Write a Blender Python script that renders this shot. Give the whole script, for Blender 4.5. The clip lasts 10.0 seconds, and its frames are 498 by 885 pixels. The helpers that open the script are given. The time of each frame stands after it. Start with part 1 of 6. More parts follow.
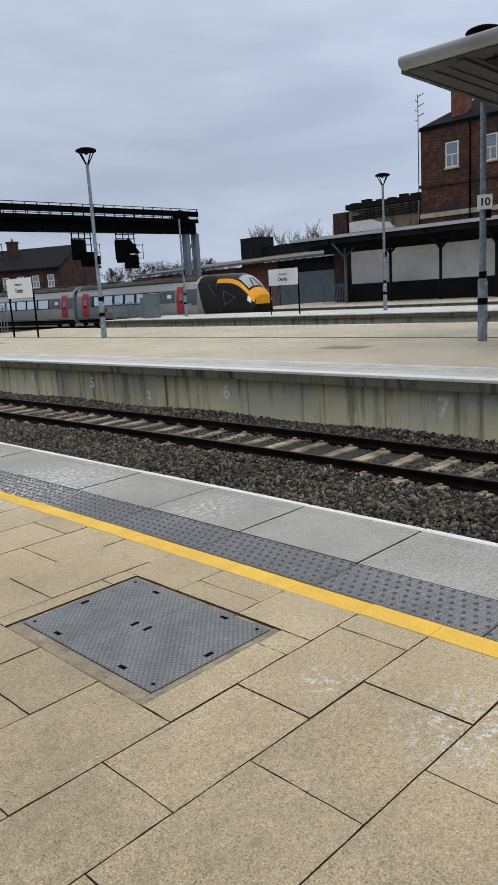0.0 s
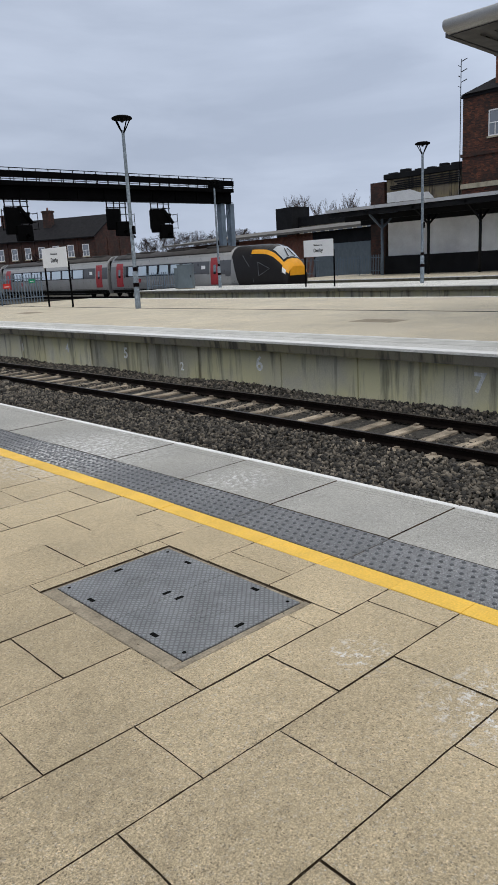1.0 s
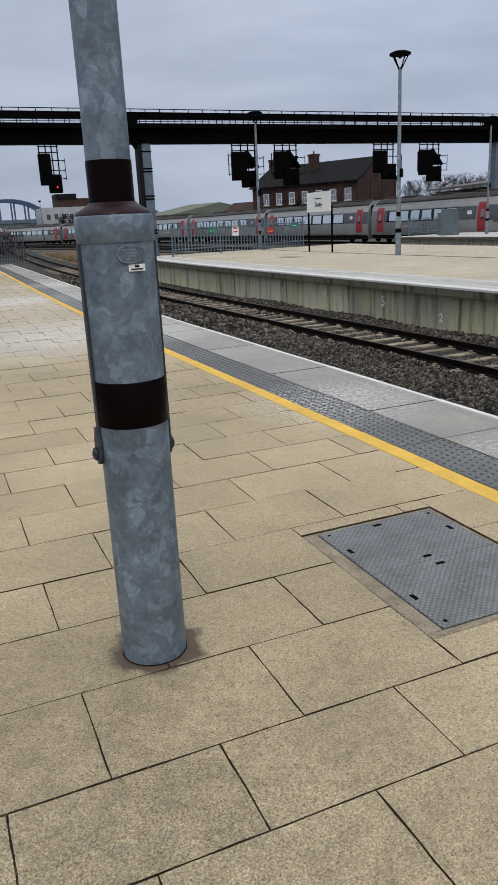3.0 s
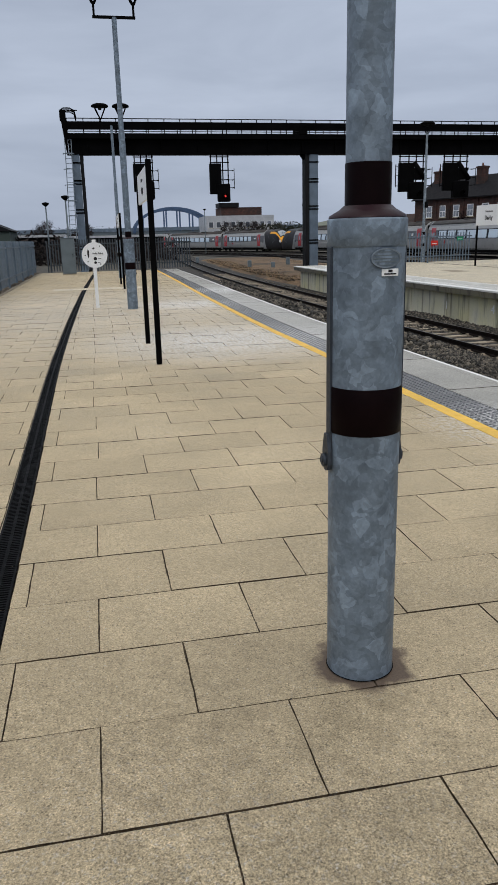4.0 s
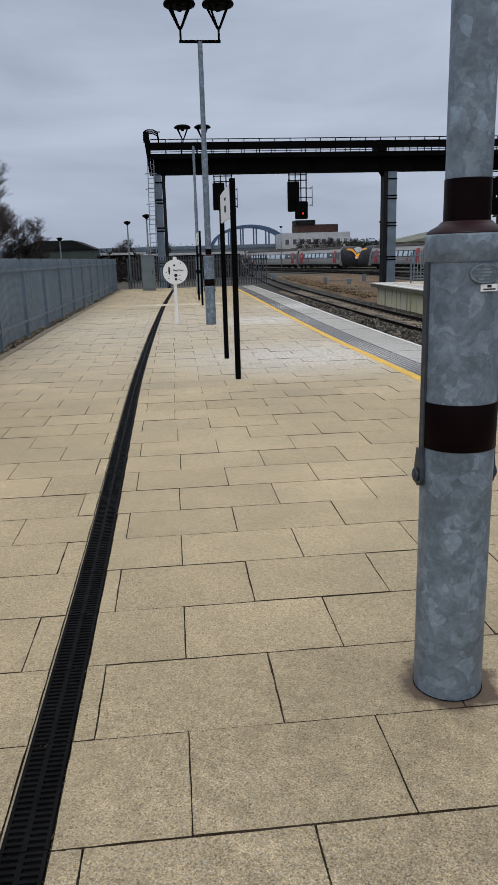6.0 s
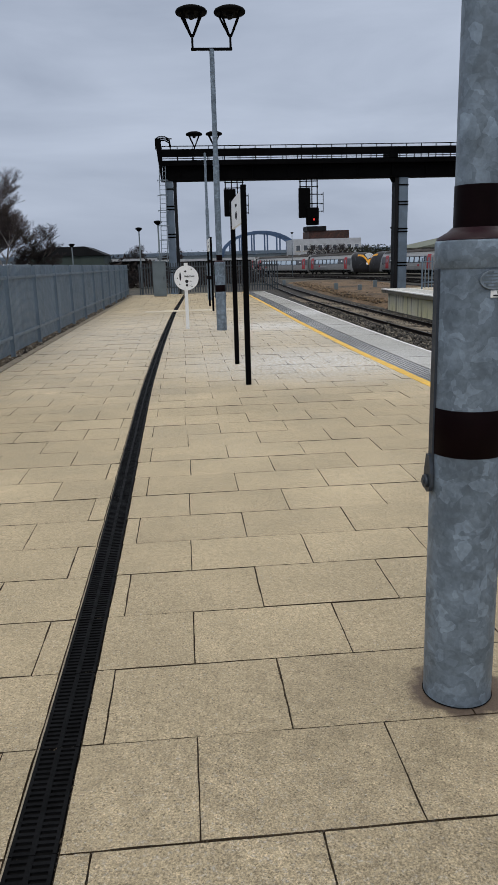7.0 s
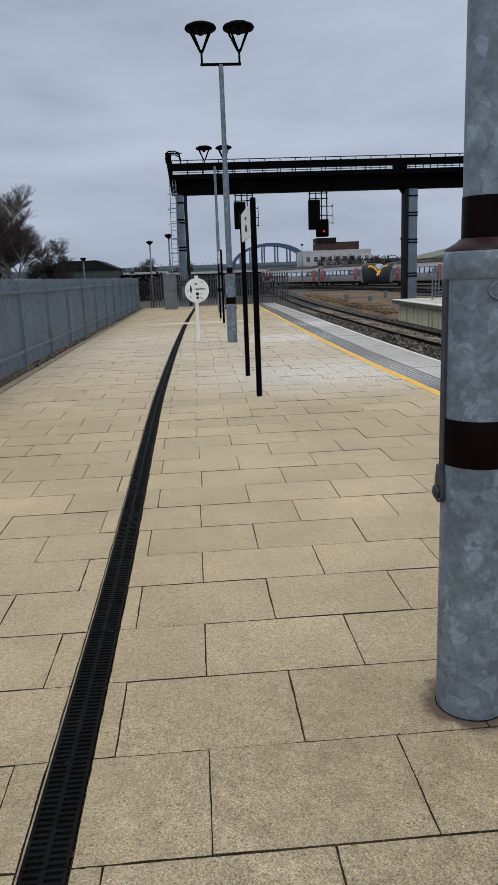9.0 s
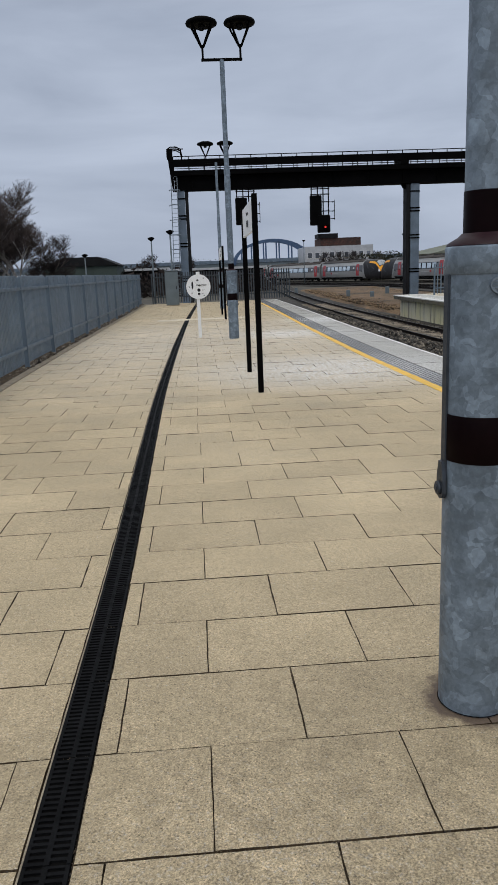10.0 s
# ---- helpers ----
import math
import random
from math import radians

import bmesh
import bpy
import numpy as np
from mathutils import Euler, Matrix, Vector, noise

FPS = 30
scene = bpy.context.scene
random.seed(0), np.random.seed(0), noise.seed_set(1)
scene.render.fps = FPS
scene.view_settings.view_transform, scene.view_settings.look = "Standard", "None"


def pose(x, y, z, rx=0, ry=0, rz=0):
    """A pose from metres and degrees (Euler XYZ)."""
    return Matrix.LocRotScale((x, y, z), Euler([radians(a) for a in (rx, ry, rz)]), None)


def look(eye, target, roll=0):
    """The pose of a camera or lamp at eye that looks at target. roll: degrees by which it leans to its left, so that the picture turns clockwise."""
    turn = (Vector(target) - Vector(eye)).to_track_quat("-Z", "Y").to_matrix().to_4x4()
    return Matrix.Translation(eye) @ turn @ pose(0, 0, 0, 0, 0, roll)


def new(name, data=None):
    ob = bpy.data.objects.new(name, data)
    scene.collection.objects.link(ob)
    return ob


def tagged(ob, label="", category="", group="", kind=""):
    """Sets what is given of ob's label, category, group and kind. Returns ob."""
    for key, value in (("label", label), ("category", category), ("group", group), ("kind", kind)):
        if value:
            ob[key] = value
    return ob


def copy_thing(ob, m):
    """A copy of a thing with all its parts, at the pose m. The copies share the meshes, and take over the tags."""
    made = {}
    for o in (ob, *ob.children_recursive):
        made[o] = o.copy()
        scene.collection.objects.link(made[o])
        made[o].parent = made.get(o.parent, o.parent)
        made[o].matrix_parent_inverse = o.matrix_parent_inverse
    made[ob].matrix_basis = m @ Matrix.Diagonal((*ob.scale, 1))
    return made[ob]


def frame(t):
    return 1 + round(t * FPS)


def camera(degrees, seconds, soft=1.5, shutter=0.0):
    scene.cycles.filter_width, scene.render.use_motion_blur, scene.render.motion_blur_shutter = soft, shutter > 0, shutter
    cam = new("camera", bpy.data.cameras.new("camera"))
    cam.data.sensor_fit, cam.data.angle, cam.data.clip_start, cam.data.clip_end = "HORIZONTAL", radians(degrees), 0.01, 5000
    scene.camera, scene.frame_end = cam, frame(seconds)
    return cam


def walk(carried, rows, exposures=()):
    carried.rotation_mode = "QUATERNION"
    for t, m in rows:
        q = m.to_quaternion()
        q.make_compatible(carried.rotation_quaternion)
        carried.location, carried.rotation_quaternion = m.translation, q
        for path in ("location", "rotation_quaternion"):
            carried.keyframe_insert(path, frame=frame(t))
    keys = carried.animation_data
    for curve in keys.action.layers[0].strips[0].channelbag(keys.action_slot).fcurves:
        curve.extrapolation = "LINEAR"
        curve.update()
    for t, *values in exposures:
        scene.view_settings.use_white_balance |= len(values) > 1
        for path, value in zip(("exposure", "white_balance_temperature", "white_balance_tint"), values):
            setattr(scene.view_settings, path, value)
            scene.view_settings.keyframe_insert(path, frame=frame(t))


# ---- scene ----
cam = camera(37.57, 10.0, 1.35)
PATH = [
    (0, (0.510, -2.659, 1.669), (7.395, 4.305, -0.355), -3.52),
    (0.5, (0.513, -2.655, 1.670), (7.365, 4.329, -0.397), -3.52),
    (1, (0.508, -2.644, 1.669), (7.014, 4.573, -0.697), -3.10),
    (1.5, (0.478, -2.607, 1.678), (5.837, 5.388, -1.035), -2.61),
    (2, (0.455, -2.566, 1.680), (5.066, 5.885, -1.027), -2.51),
    (2.2, (0.455, -2.556, 1.699), (4.910, 5.962, -1.058), -2.66),
    (3.3, (0.335, -2.450, 1.695), (3.678, 6.530, -1.169), -2.45),
    (3.5, (0.256, -2.403, 1.692), (3.341, 6.690, -1.098), -2.05),
    (4, (0.107, -2.339, 1.687), (1.986, 7.108, -1.001), -1.45),
    (4.5, (0.044, -2.343, 1.690), (1.260, 7.234, -0.919), -1.95),
    (5, (0.028, -2.346, 1.688), (1.102, 7.263, -0.866), -1.84),
    (5.5, (0.024, -2.358, 1.686), (1.028, 7.272, -0.814), -1.73),
    (7, (0.027, -2.373, 1.687), (0.823, 7.308, -0.688), -1.67),
    (7.5, (0.031, -2.377, 1.690), (0.764, 7.319, -0.645), -1.80),
    (8, (0.027, -2.378, 1.689), (0.729, 7.330, -0.604), -1.75),
    (8.5, (0.030, -2.384, 1.692), (0.700, 7.336, -0.562), -1.97),
    (9, (0.032, -2.379, 1.689), (0.680, 7.350, -0.529), -2.23),
    (9.5, (0.029, -2.377, 1.689), (0.673, 7.358, -0.504), -2.24),
    (10, (0.035, -2.372, 1.687), (0.653, 7.348, -0.579), -2.39),
]
walk(cam, [(t, look(eye, target, roll)) for t, eye, target, roll in PATH], [(0.0, 0.07), (1.5, 0.06), (4.0, -0.04), (10.0, -0.04)])

# ---------------------------------------------------------------- light
world = bpy.data.worlds.new("overcast_sky")
scene.world = world
world.use_nodes = True
wn, wl = world.node_tree.nodes, world.node_tree.links
wn.clear()
w_out = wn.new("ShaderNodeOutputWorld")
w_bg = wn.new("ShaderNodeBackground")
w_coord = wn.new("ShaderNodeTexCoord")
w_sky = wn.new("ShaderNodeTexSky")
w_sky.sky_type = "NISHITA"
w_sky.sun_disc = False
w_sky.sun_elevation, w_sky.sun_rotation = radians(38), radians(200)
w_sky.air_density, w_sky.dust_density = 1.0, 4.0
w_scale = wn.new("ShaderNodeVectorMath")
w_scale.operation = "SCALE"
w_scale.inputs["Scale"].default_value = 0.05
w_sep = wn.new("ShaderNodeSeparateXYZ")
w_flat = wn.new("ShaderNodeVectorMath")
w_flat.operation = "MULTIPLY"
w_flat.inputs[1].default_value = (1.0, 1.0, 4.5)
w_noise = wn.new("ShaderNodeTexNoise")
w_noise.inputs["Scale"].default_value = 2.4
w_noise.inputs["Detail"].default_value = 7.0
w_noise.inputs["Roughness"].default_value = 0.52
w_noise.inputs["Distortion"].default_value = 0.35
w_ramp = wn.new("ShaderNodeValToRGB")
w_ramp.color_ramp.elements[0].position = 0.33
w_ramp.color_ramp.elements[0].color = (0.400, 0.463, 0.587, 1)
w_ramp.color_ramp.elements[1].position = 0.68
w_ramp.color_ramp.elements[1].color = (0.570, 0.645, 0.79, 1)
w_high = wn.new("ShaderNodeMapRange")
w_high.inputs["From Min"].default_value = 0.30
w_high.inputs["From Max"].default_value = 0.95
w_high.inputs["To Min"].default_value = 0.0
w_high.inputs["To Max"].default_value = 1.0
w_tone = wn.new("ShaderNodeMix")
w_tone.data_type = "RGBA"
w_tone.inputs[6].default_value = (1.0, 1.0, 1.0, 1)
w_tone.inputs[7].default_value = (2.45, 2.16, 1.72, 1)
w_mul = wn.new("ShaderNodeVectorMath")
w_mul.operation = "MULTIPLY"
w_mix = wn.new("ShaderNodeMix")
w_mix.data_type = "RGBA"
w_mix.inputs[0].default_value = 0.93
wl.new(w_coord.outputs["Generated"], w_flat.inputs[0])
wl.new(w_flat.outputs[0], w_noise.inputs["Vector"])
wl.new(w_noise.outputs["Fac"], w_ramp.inputs["Fac"])
wl.new(w_coord.outputs["Generated"], w_sep.inputs[0])
wl.new(w_sep.outputs["Z"], w_high.inputs["Value"])
w_side = wn.new("ShaderNodeMapRange")
w_side.inputs["From Min"].default_value, w_side.inputs["From Max"].default_value = 0.3, 0.9
w_side.inputs["To Min"].default_value, w_side.inputs["To Max"].default_value = 0.93, 1.13
w_east = wn.new("ShaderNodeVectorMath")
w_east.operation = "SCALE"
wl.new(w_sep.outputs["X"], w_side.inputs["Value"])
wl.new(w_ramp.outputs["Color"], w_east.inputs[0])
wl.new(w_side.outputs["Result"], w_east.inputs["Scale"])
wl.new(w_east.outputs[0], w_mul.inputs[0])
wl.new(w_high.outputs["Result"], w_tone.inputs[0])
wl.new(w_tone.outputs[2], w_mul.inputs[1])
wl.new(w_sky.outputs["Color"], w_scale.inputs[0])
wl.new(w_scale.outputs[0], w_mix.inputs[6])
wl.new(w_mul.outputs[0], w_mix.inputs[7])
wl.new(w_mix.outputs[2], w_bg.inputs["Color"])
wl.new(w_bg.outputs[0], w_out.inputs["Surface"])
w_bg.inputs["Strength"].default_value = 1.0

sun_data = bpy.data.lights.new("sun", "SUN")
sun_data.energy, sun_data.angle, sun_data.color = 0.7, radians(25), (1.0, 0.95, 0.88)
sun = new("sun", sun_data)
sun.matrix_world = look((-8, -22, 24), (0, 0, 0))

# ---------------------------------------------------------------- materials
def nodes_of(name):
    m = bpy.data.materials.new(name)
    m.use_nodes = True
    t = m.node_tree
    return m, t.nodes, t.links, t.nodes["Principled BSDF"]


def ramp(n, stops):
    r = n.new("ShaderNodeValToRGB")
    el = r.color_ramp.elements
    while len(el) < len(stops):
        el.new(0.5)
    for e, (p, c) in zip(el, stops):
        e.position, e.color = p, (*c, 1)
    return r


def noise_tex(n, l, src, scale, detail=4.0, rough=0.55):
    t = n.new("ShaderNodeTexNoise")
    t.inputs["Scale"].default_value, t.inputs["Detail"].default_value, t.inputs["Roughness"].default_value = scale, detail, rough
    l.new(src, t.inputs["Vector"])
    return t.outputs["Fac"]


def spread(n, l, src, lo, hi, a=0.3, b=0.7):
    r = n.new("ShaderNodeMapRange")
    for k, v in (("From Min", a), ("From Max", b), ("To Min", lo), ("To Max", hi)):
        r.inputs[k].default_value = v
    l.new(src, r.inputs["Value"])
    return r.outputs["Result"]


def times(n, l, a, b):
    r = n.new("ShaderNodeMath")
    r.operation = "MULTIPLY"
    for i, v in enumerate((a, b)):
        if isinstance(v, (int, float)):
            r.inputs[i].default_value = v
        else:
            l.new(v, r.inputs[i])
    return r.outputs[0]


def mixed(n, l, fac, a, b):
    r = n.new("ShaderNodeMix")
    r.data_type = "RGBA"
    for i, v in ((0, fac), (6, a), (7, b)):
        if isinstance(v, tuple):
            r.inputs[i].default_value = (*v, 1)
        elif isinstance(v, (int, float)):
            r.inputs[i].default_value = v
        else:
            l.new(v, r.inputs[i])
    return r.outputs[2]


def scaled(n, l, col, f):
    r = n.new("ShaderNodeVectorMath")
    r.operation = "SCALE"
    if isinstance(col, tuple):
        r.inputs[0].default_value = col
    else:
        l.new(col, r.inputs[0])
    l.new(f, r.inputs["Scale"])
    return r.outputs[0]


def bumped(n, l, bsdf, src, strength, distance):
    b = n.new("ShaderNodeBump")
    b.inputs["Strength"].default_value, b.inputs["Distance"].default_value = strength, distance
    l.new(src, b.inputs["Height"])
    l.new(b.outputs[0], bsdf.inputs["Normal"])


def position(n):
    return n.new("ShaderNodeNewGeometry").outputs["Position"]


def mat(name, base, rough=0.6, metal=0.0, var=0.18, scale=1.5, grain=0.12, gscale=60.0, bump=0.15, dist=0.004, rand=0.0, spec=0.3):
    m, n, l, b = nodes_of(name)
    p = position(n)
    fine = noise_tex(n, l, p, gscale, 3.0)
    f = times(n, l, spread(n, l, noise_tex(n, l, p, scale, 5.0), 1 - var, 1 + var), spread(n, l, fine, 1 - grain, 1 + grain))
    if rand:
        f = times(n, l, f, spread(n, l, n.new("ShaderNodeObjectInfo").outputs["Random"], 1 - rand, 1 + rand, 0, 1))
    l.new(scaled(n, l, base, f), b.inputs["Base Color"])
    l.new(spread(n, l, noise_tex(n, l, p, scale * 3, 4.0), max(0.02, rough - 0.1), min(1, rough + 0.1)), b.inputs["Roughness"])
    b.inputs["Metallic"].default_value = metal
    b.inputs["Specular IOR Level"].default_value = spec
    if bump:
        bumped(n, l, b, fine, bump, dist)
    return m


def paving_material(name, light, dark, speck, rand=0.09, joint_dirt=0.3, gscale=85.0, stain=None, frost=0.0, pits=0.42, weathered=None, grains=0.2):
    """Exposed-aggregate concrete: blotches, fine grains, pale and dark chips, and a patchy bloom."""
    m, n, l, b = nodes_of(name)
    p = position(n)
    blot = noise_tex(n, l, p, 1.1, 6.0, 0.6)
    col = ramp(n, [(0.3, dark), (0.68, light)])
    l.new(blot, col.inputs["Fac"])
    fine = noise_tex(n, l, p, gscale, 4.0, 0.7)
    c = scaled(n, l, col.outputs["Color"], spread(n, l, fine, 1 - pits, 1 + pits))
    c = scaled(n, l, c, spread(n, l, noise_tex(n, l, p, 38.0, 6.0, 0.75), 0.80, 1.20))
    v = n.new("ShaderNodeTexVoronoi")
    v.inputs["Scale"].default_value = 170.0
    l.new(p, v.inputs["Vector"])
    chip = n.new("ShaderNodeSeparateColor")
    l.new(v.outputs["Color"], chip.inputs[0])
    c = scaled(n, l, c, spread(n, l, chip.outputs[2], 1 - grains, 1 + grains, 0.0, 1.0))
    c = mixed(n, l, spread(n, l, chip.outputs[0], 0, 0.5, 0.95, 0.97), c, speck)
    c = mixed(n, l, spread(n, l, chip.outputs[1], 0, 0.62, 0.945, 0.975), c, tuple(0.34 * x for x in dark))
    f = times(n, l, spread(n, l, n.new("ShaderNodeObjectInfo").outputs["Random"], 1 - rand, 1 + rand, 0, 1), spread(n, l, noise_tex(n, l, p, 0.35, 3.0), 0.88, 1.12))
    c = scaled(n, l, c, f)
    dots = n.new("ShaderNodeTexVoronoi")
    dots.inputs["Scale"].default_value = 62.0
    l.new(p, dots.inputs["Vector"])
    pick = n.new("ShaderNodeSeparateColor")
    l.new(dots.outputs["Color"], pick.inputs[0])
    core = spread(n, l, dots.outputs["Distance"], 1.0, 0.0, 0.13, 0.24)
    c = mixed(n, l, times(n, l, core, spread(n, l, pick.outputs[0], 0, 0.75, 0.72, 0.80)), c, tuple(0.3 * x for x in dark))
    c = mixed(n, l, times(n, l, core, spread(n, l, pick.outputs[1], 0, 0.7, 0.90, 0.93)), c, (0.68, 0.66, 0.60))
    mottle = noise_tex(n, l, p, 6.0, 7.0, 0.68)
    c = mixed(n, l, spread(n, l, mottle, 0, 0.30, 0.46, 0.70), c, tuple(x * k for x, k in zip(dark, (0.84, 0.84, 0.82))))
    big = noise_tex(n, l, p, 4.0, 8.0, 0.72)
    c = mixed(n, l, spread(n, l, big, 0, joint_dirt, 0.60, 0.78), c, tuple(0.5 * x for x in dark))
    spots = noise_tex(n, l, p, 48.0, 5.0, 0.78)
    flecks = noise_tex(n, l, p, 21.0, 8.0, 0.80)
    if frost:
        patch_ = spread(n, l, noise_tex(n, l, p, 0.33, 3.0, 0.5), 0.12, 1.0, 0.50, 0.66)
        c = mixed(n, l, times(n, l, patch_, spread(n, l, spots, 0, frost, 0.54, 0.68)), c, (0.70, 0.70, 0.695))
    # The 11 m spot only raises the tone of the farther paving.
    for sx, sy, sr in ((3.86, 3.55, 1.1), (2.3, 10.2, 2.8), (2.5, 17.8, 1.9), (0.8, 17.0, 11.0), (2.80, -1.45, 0.36), (2.74, -0.80, 0.2), (4.2, 1.6, 0.4), (4.3, 23.0, 1.9)):
        d = n.new("ShaderNodeVectorMath")
        d.operation = "DISTANCE"
        l.new(p, d.inputs[0])
        d.inputs[1].default_value = (sx, sy, 0)
        near = spread(n, l, d.outputs["Value"], 1.0, 0.0, sr * 0.25, sr)
        c = mixed(n, l, times(n, l, near, spread(n, l, flecks if sr < 4 else spots, 0.0, 0.9 if sr < 4 else 0.42, 0.53 - 0.035 * min(sr, 2.0), 0.60 - 0.03 * min(sr, 2.0))), c, (0.80, 0.80, 0.80))
    # Darkens and coarsens the slabs round one point to match their tone.
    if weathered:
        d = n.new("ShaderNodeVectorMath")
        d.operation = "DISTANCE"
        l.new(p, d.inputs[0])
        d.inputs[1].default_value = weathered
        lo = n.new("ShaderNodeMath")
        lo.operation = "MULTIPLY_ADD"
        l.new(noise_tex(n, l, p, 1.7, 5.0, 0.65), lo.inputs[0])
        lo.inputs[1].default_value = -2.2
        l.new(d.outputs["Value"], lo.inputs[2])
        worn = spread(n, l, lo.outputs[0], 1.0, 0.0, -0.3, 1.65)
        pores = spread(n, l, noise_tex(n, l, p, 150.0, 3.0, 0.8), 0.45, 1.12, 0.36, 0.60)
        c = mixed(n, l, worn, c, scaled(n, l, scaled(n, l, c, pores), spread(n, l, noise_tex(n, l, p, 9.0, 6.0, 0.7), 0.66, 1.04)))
    if stain:
        d = n.new("ShaderNodeVectorMath")
        d.operation = "DISTANCE"
        l.new(p, d.inputs[0])
        d.inputs[1].default_value = stain
        wob = n.new("ShaderNodeMath")
        wob.operation = "MULTIPLY_ADD"
        l.new(noise_tex(n, l, p, 7.0, 4.0), wob.inputs[0])
        wob.inputs[1].default_value = -0.22
        l.new(d.outputs["Value"], wob.inputs[2])
        c = mixed(n, l, spread(n, l, wob.outputs[0], 0.9, 0.0, 0.055, 0.10), c, (0.105, 0.075, 0.060))
    l.new(c, b.inputs["Base Color"])
    l.new(spread(n, l, blot, 0.55, 0.82), b.inputs["Roughness"])
    b.inputs["Specular IOR Level"].default_value = 0.28
    bumped(n, l, b, fine, 0.5, 0.004)
    return m


def galvanised_material(name, base=(0.16, 0.195, 0.235), rough=0.5, flake=21.0):
    m, n, l, b = nodes_of(name)
    p = position(n)
    warp = n.new("ShaderNodeVectorMath")
    warp.operation = "MULTIPLY_ADD"
    nz = n.new("ShaderNodeTexNoise")
    nz.inputs["Scale"].default_value = 12.0
    l.new(p, nz.inputs["Vector"])
    l.new(nz.outputs["Color"], warp.inputs[0])
    warp.inputs[1].default_value = (0.09, 0.09, 0.09)
    l.new(p, warp.inputs[2])
    v = n.new("ShaderNodeTexVoronoi")
    v.inputs["Scale"].default_value = flake
    l.new(warp.outputs[0], v.inputs["Vector"])
    sc = n.new("ShaderNodeSeparateColor")
    l.new(v.outputs["Color"], sc.inputs[0])
    f = times(n, l, spread(n, l, sc.outputs[0], 0.92, 1.36, 0.58, 1.0), spread(n, l, noise_tex(n, l, p, 5.0, 5.0), 0.82, 1.16))
    f = times(n, l, f, spread(n, l, noise_tex(n, l, p, 70.0, 3.0), 0.93, 1.07))
    v2 = n.new("ShaderNodeTexVoronoi")
    v2.inputs["Scale"].default_value = flake * 2.1
    l.new(warp.outputs[0], v2.inputs["Vector"])
    s2 = n.new("ShaderNodeSeparateColor")
    l.new(v2.outputs["Color"], s2.inputs[0])
    f = times(n, l, f, spread(n, l, s2.outputs[0], 0.88, 1.16, 0.0, 1.0))
    f = times(n, l, f, spread(n, l, noise_tex(n, l, p, 9.0, 7.0, 0.7), 0.74, 1.22, 0.34, 0.66))
    l.new(scaled(n, l, base, f), b.inputs["Base Color"])
    l.new(spread(n, l, sc.outputs[1], rough - 0.08, rough + 0.14, 0, 1), b.inputs["Roughness"])
    b.inputs["Metallic"].default_value = 0.15
    b.inputs["Specular IOR Level"].default_value = 0.3
    return m


def brick_material(name, c1, c2, mortar, soot=0.5, size=1.0):
    m, n, l, b = nodes_of(name)
    p = position(n)
    s = n.new("ShaderNodeSeparateXYZ")
    l.new(p, s.inputs[0])
    add = n.new("ShaderNodeMath")
    l.new(s.outputs["X"], add.inputs[0])
    l.new(s.outputs["Y"], add.inputs[1])
    com = n.new("ShaderNodeCombineXYZ")
    l.new(add.outputs[0], com.inputs[0])
    l.new(s.outputs["Z"], com.inputs[1])
    t = n.new("ShaderNodeTexBrick")
    t.inputs["Scale"].default_value = 1.0
    t.inputs["Brick Width"].default_value, t.inputs["Row Height"].default_value, t.inputs["Mortar Size"].default_value = 0.27 * size, 0.085 * size, 0.008 * size
    for k, v in (("Color1", c1), ("Color2", c2), ("Mortar", mortar)):
        t.inputs[k].default_value = (*v, 1)
    l.new(com.outputs[0], t.inputs["Vector"])
    c = scaled(n, l, t.outputs["Color"], spread(n, l, noise_tex(n, l, p, 1.6, 6.0, 0.7), 0.55, 1.45))
    c = mixed(n, l, spread(n, l, noise_tex(n, l, p, 0.5, 5.0, 0.65), 0, soot, 0.42, 0.62), c, (0.018, 0.014, 0.013))
    l.new(c, b.inputs["Base Color"])
    b.inputs["Roughness"].default_value = 0.88
    bumped(n, l, b, t.outputs["Fac"], 0.4, 0.01)
    return m


def streaked_material(name, base, streak, rough=0.85, amount=0.75):
    """Concrete with vertical water stains."""
    m, n, l, b = nodes_of(name)
    p = position(n)
    st = n.new("ShaderNodeVectorMath")
    st.operation = "MULTIPLY"
    st.inputs[1].default_value = (1.0, 1.0, 0.10)
    l.new(p, st.inputs[0])
    run = noise_tex(n, l, st.outputs[0], 3.2, 5.0, 0.62)
    run2 = noise_tex(n, l, st.outputs[0], 11.0, 4.0, 0.6)
    fine = noise_tex(n, l, p, 45.0, 4.0)
    c = scaled(n, l, base, times(n, l, spread(n, l, fine, 0.86, 1.14), spread(n, l, n.new("ShaderNodeObjectInfo").outputs["Random"], 0.68, 1.12, 0, 1)))
    c = mixed(n, l, spread(n, l, noise_tex(n, l, p, 0.8, 3.0), 0.0, 0.7, 0.38, 0.62), c, tuple(x * k for x, k in zip(base, (1.12, 1.1, 0.8))))
    c = mixed(n, l, spread(n, l, run, 0, amount, 0.51, 0.64), c, streak)
    c = mixed(n, l, spread(n, l, run2, 0, amount * 0.5, 0.60, 0.72), c, streak)
    l.new(c, b.inputs["Base Color"])
    b.inputs["Roughness"].default_value = rough
    bumped(n, l, b, fine, 0.2, 0.004)
    return m


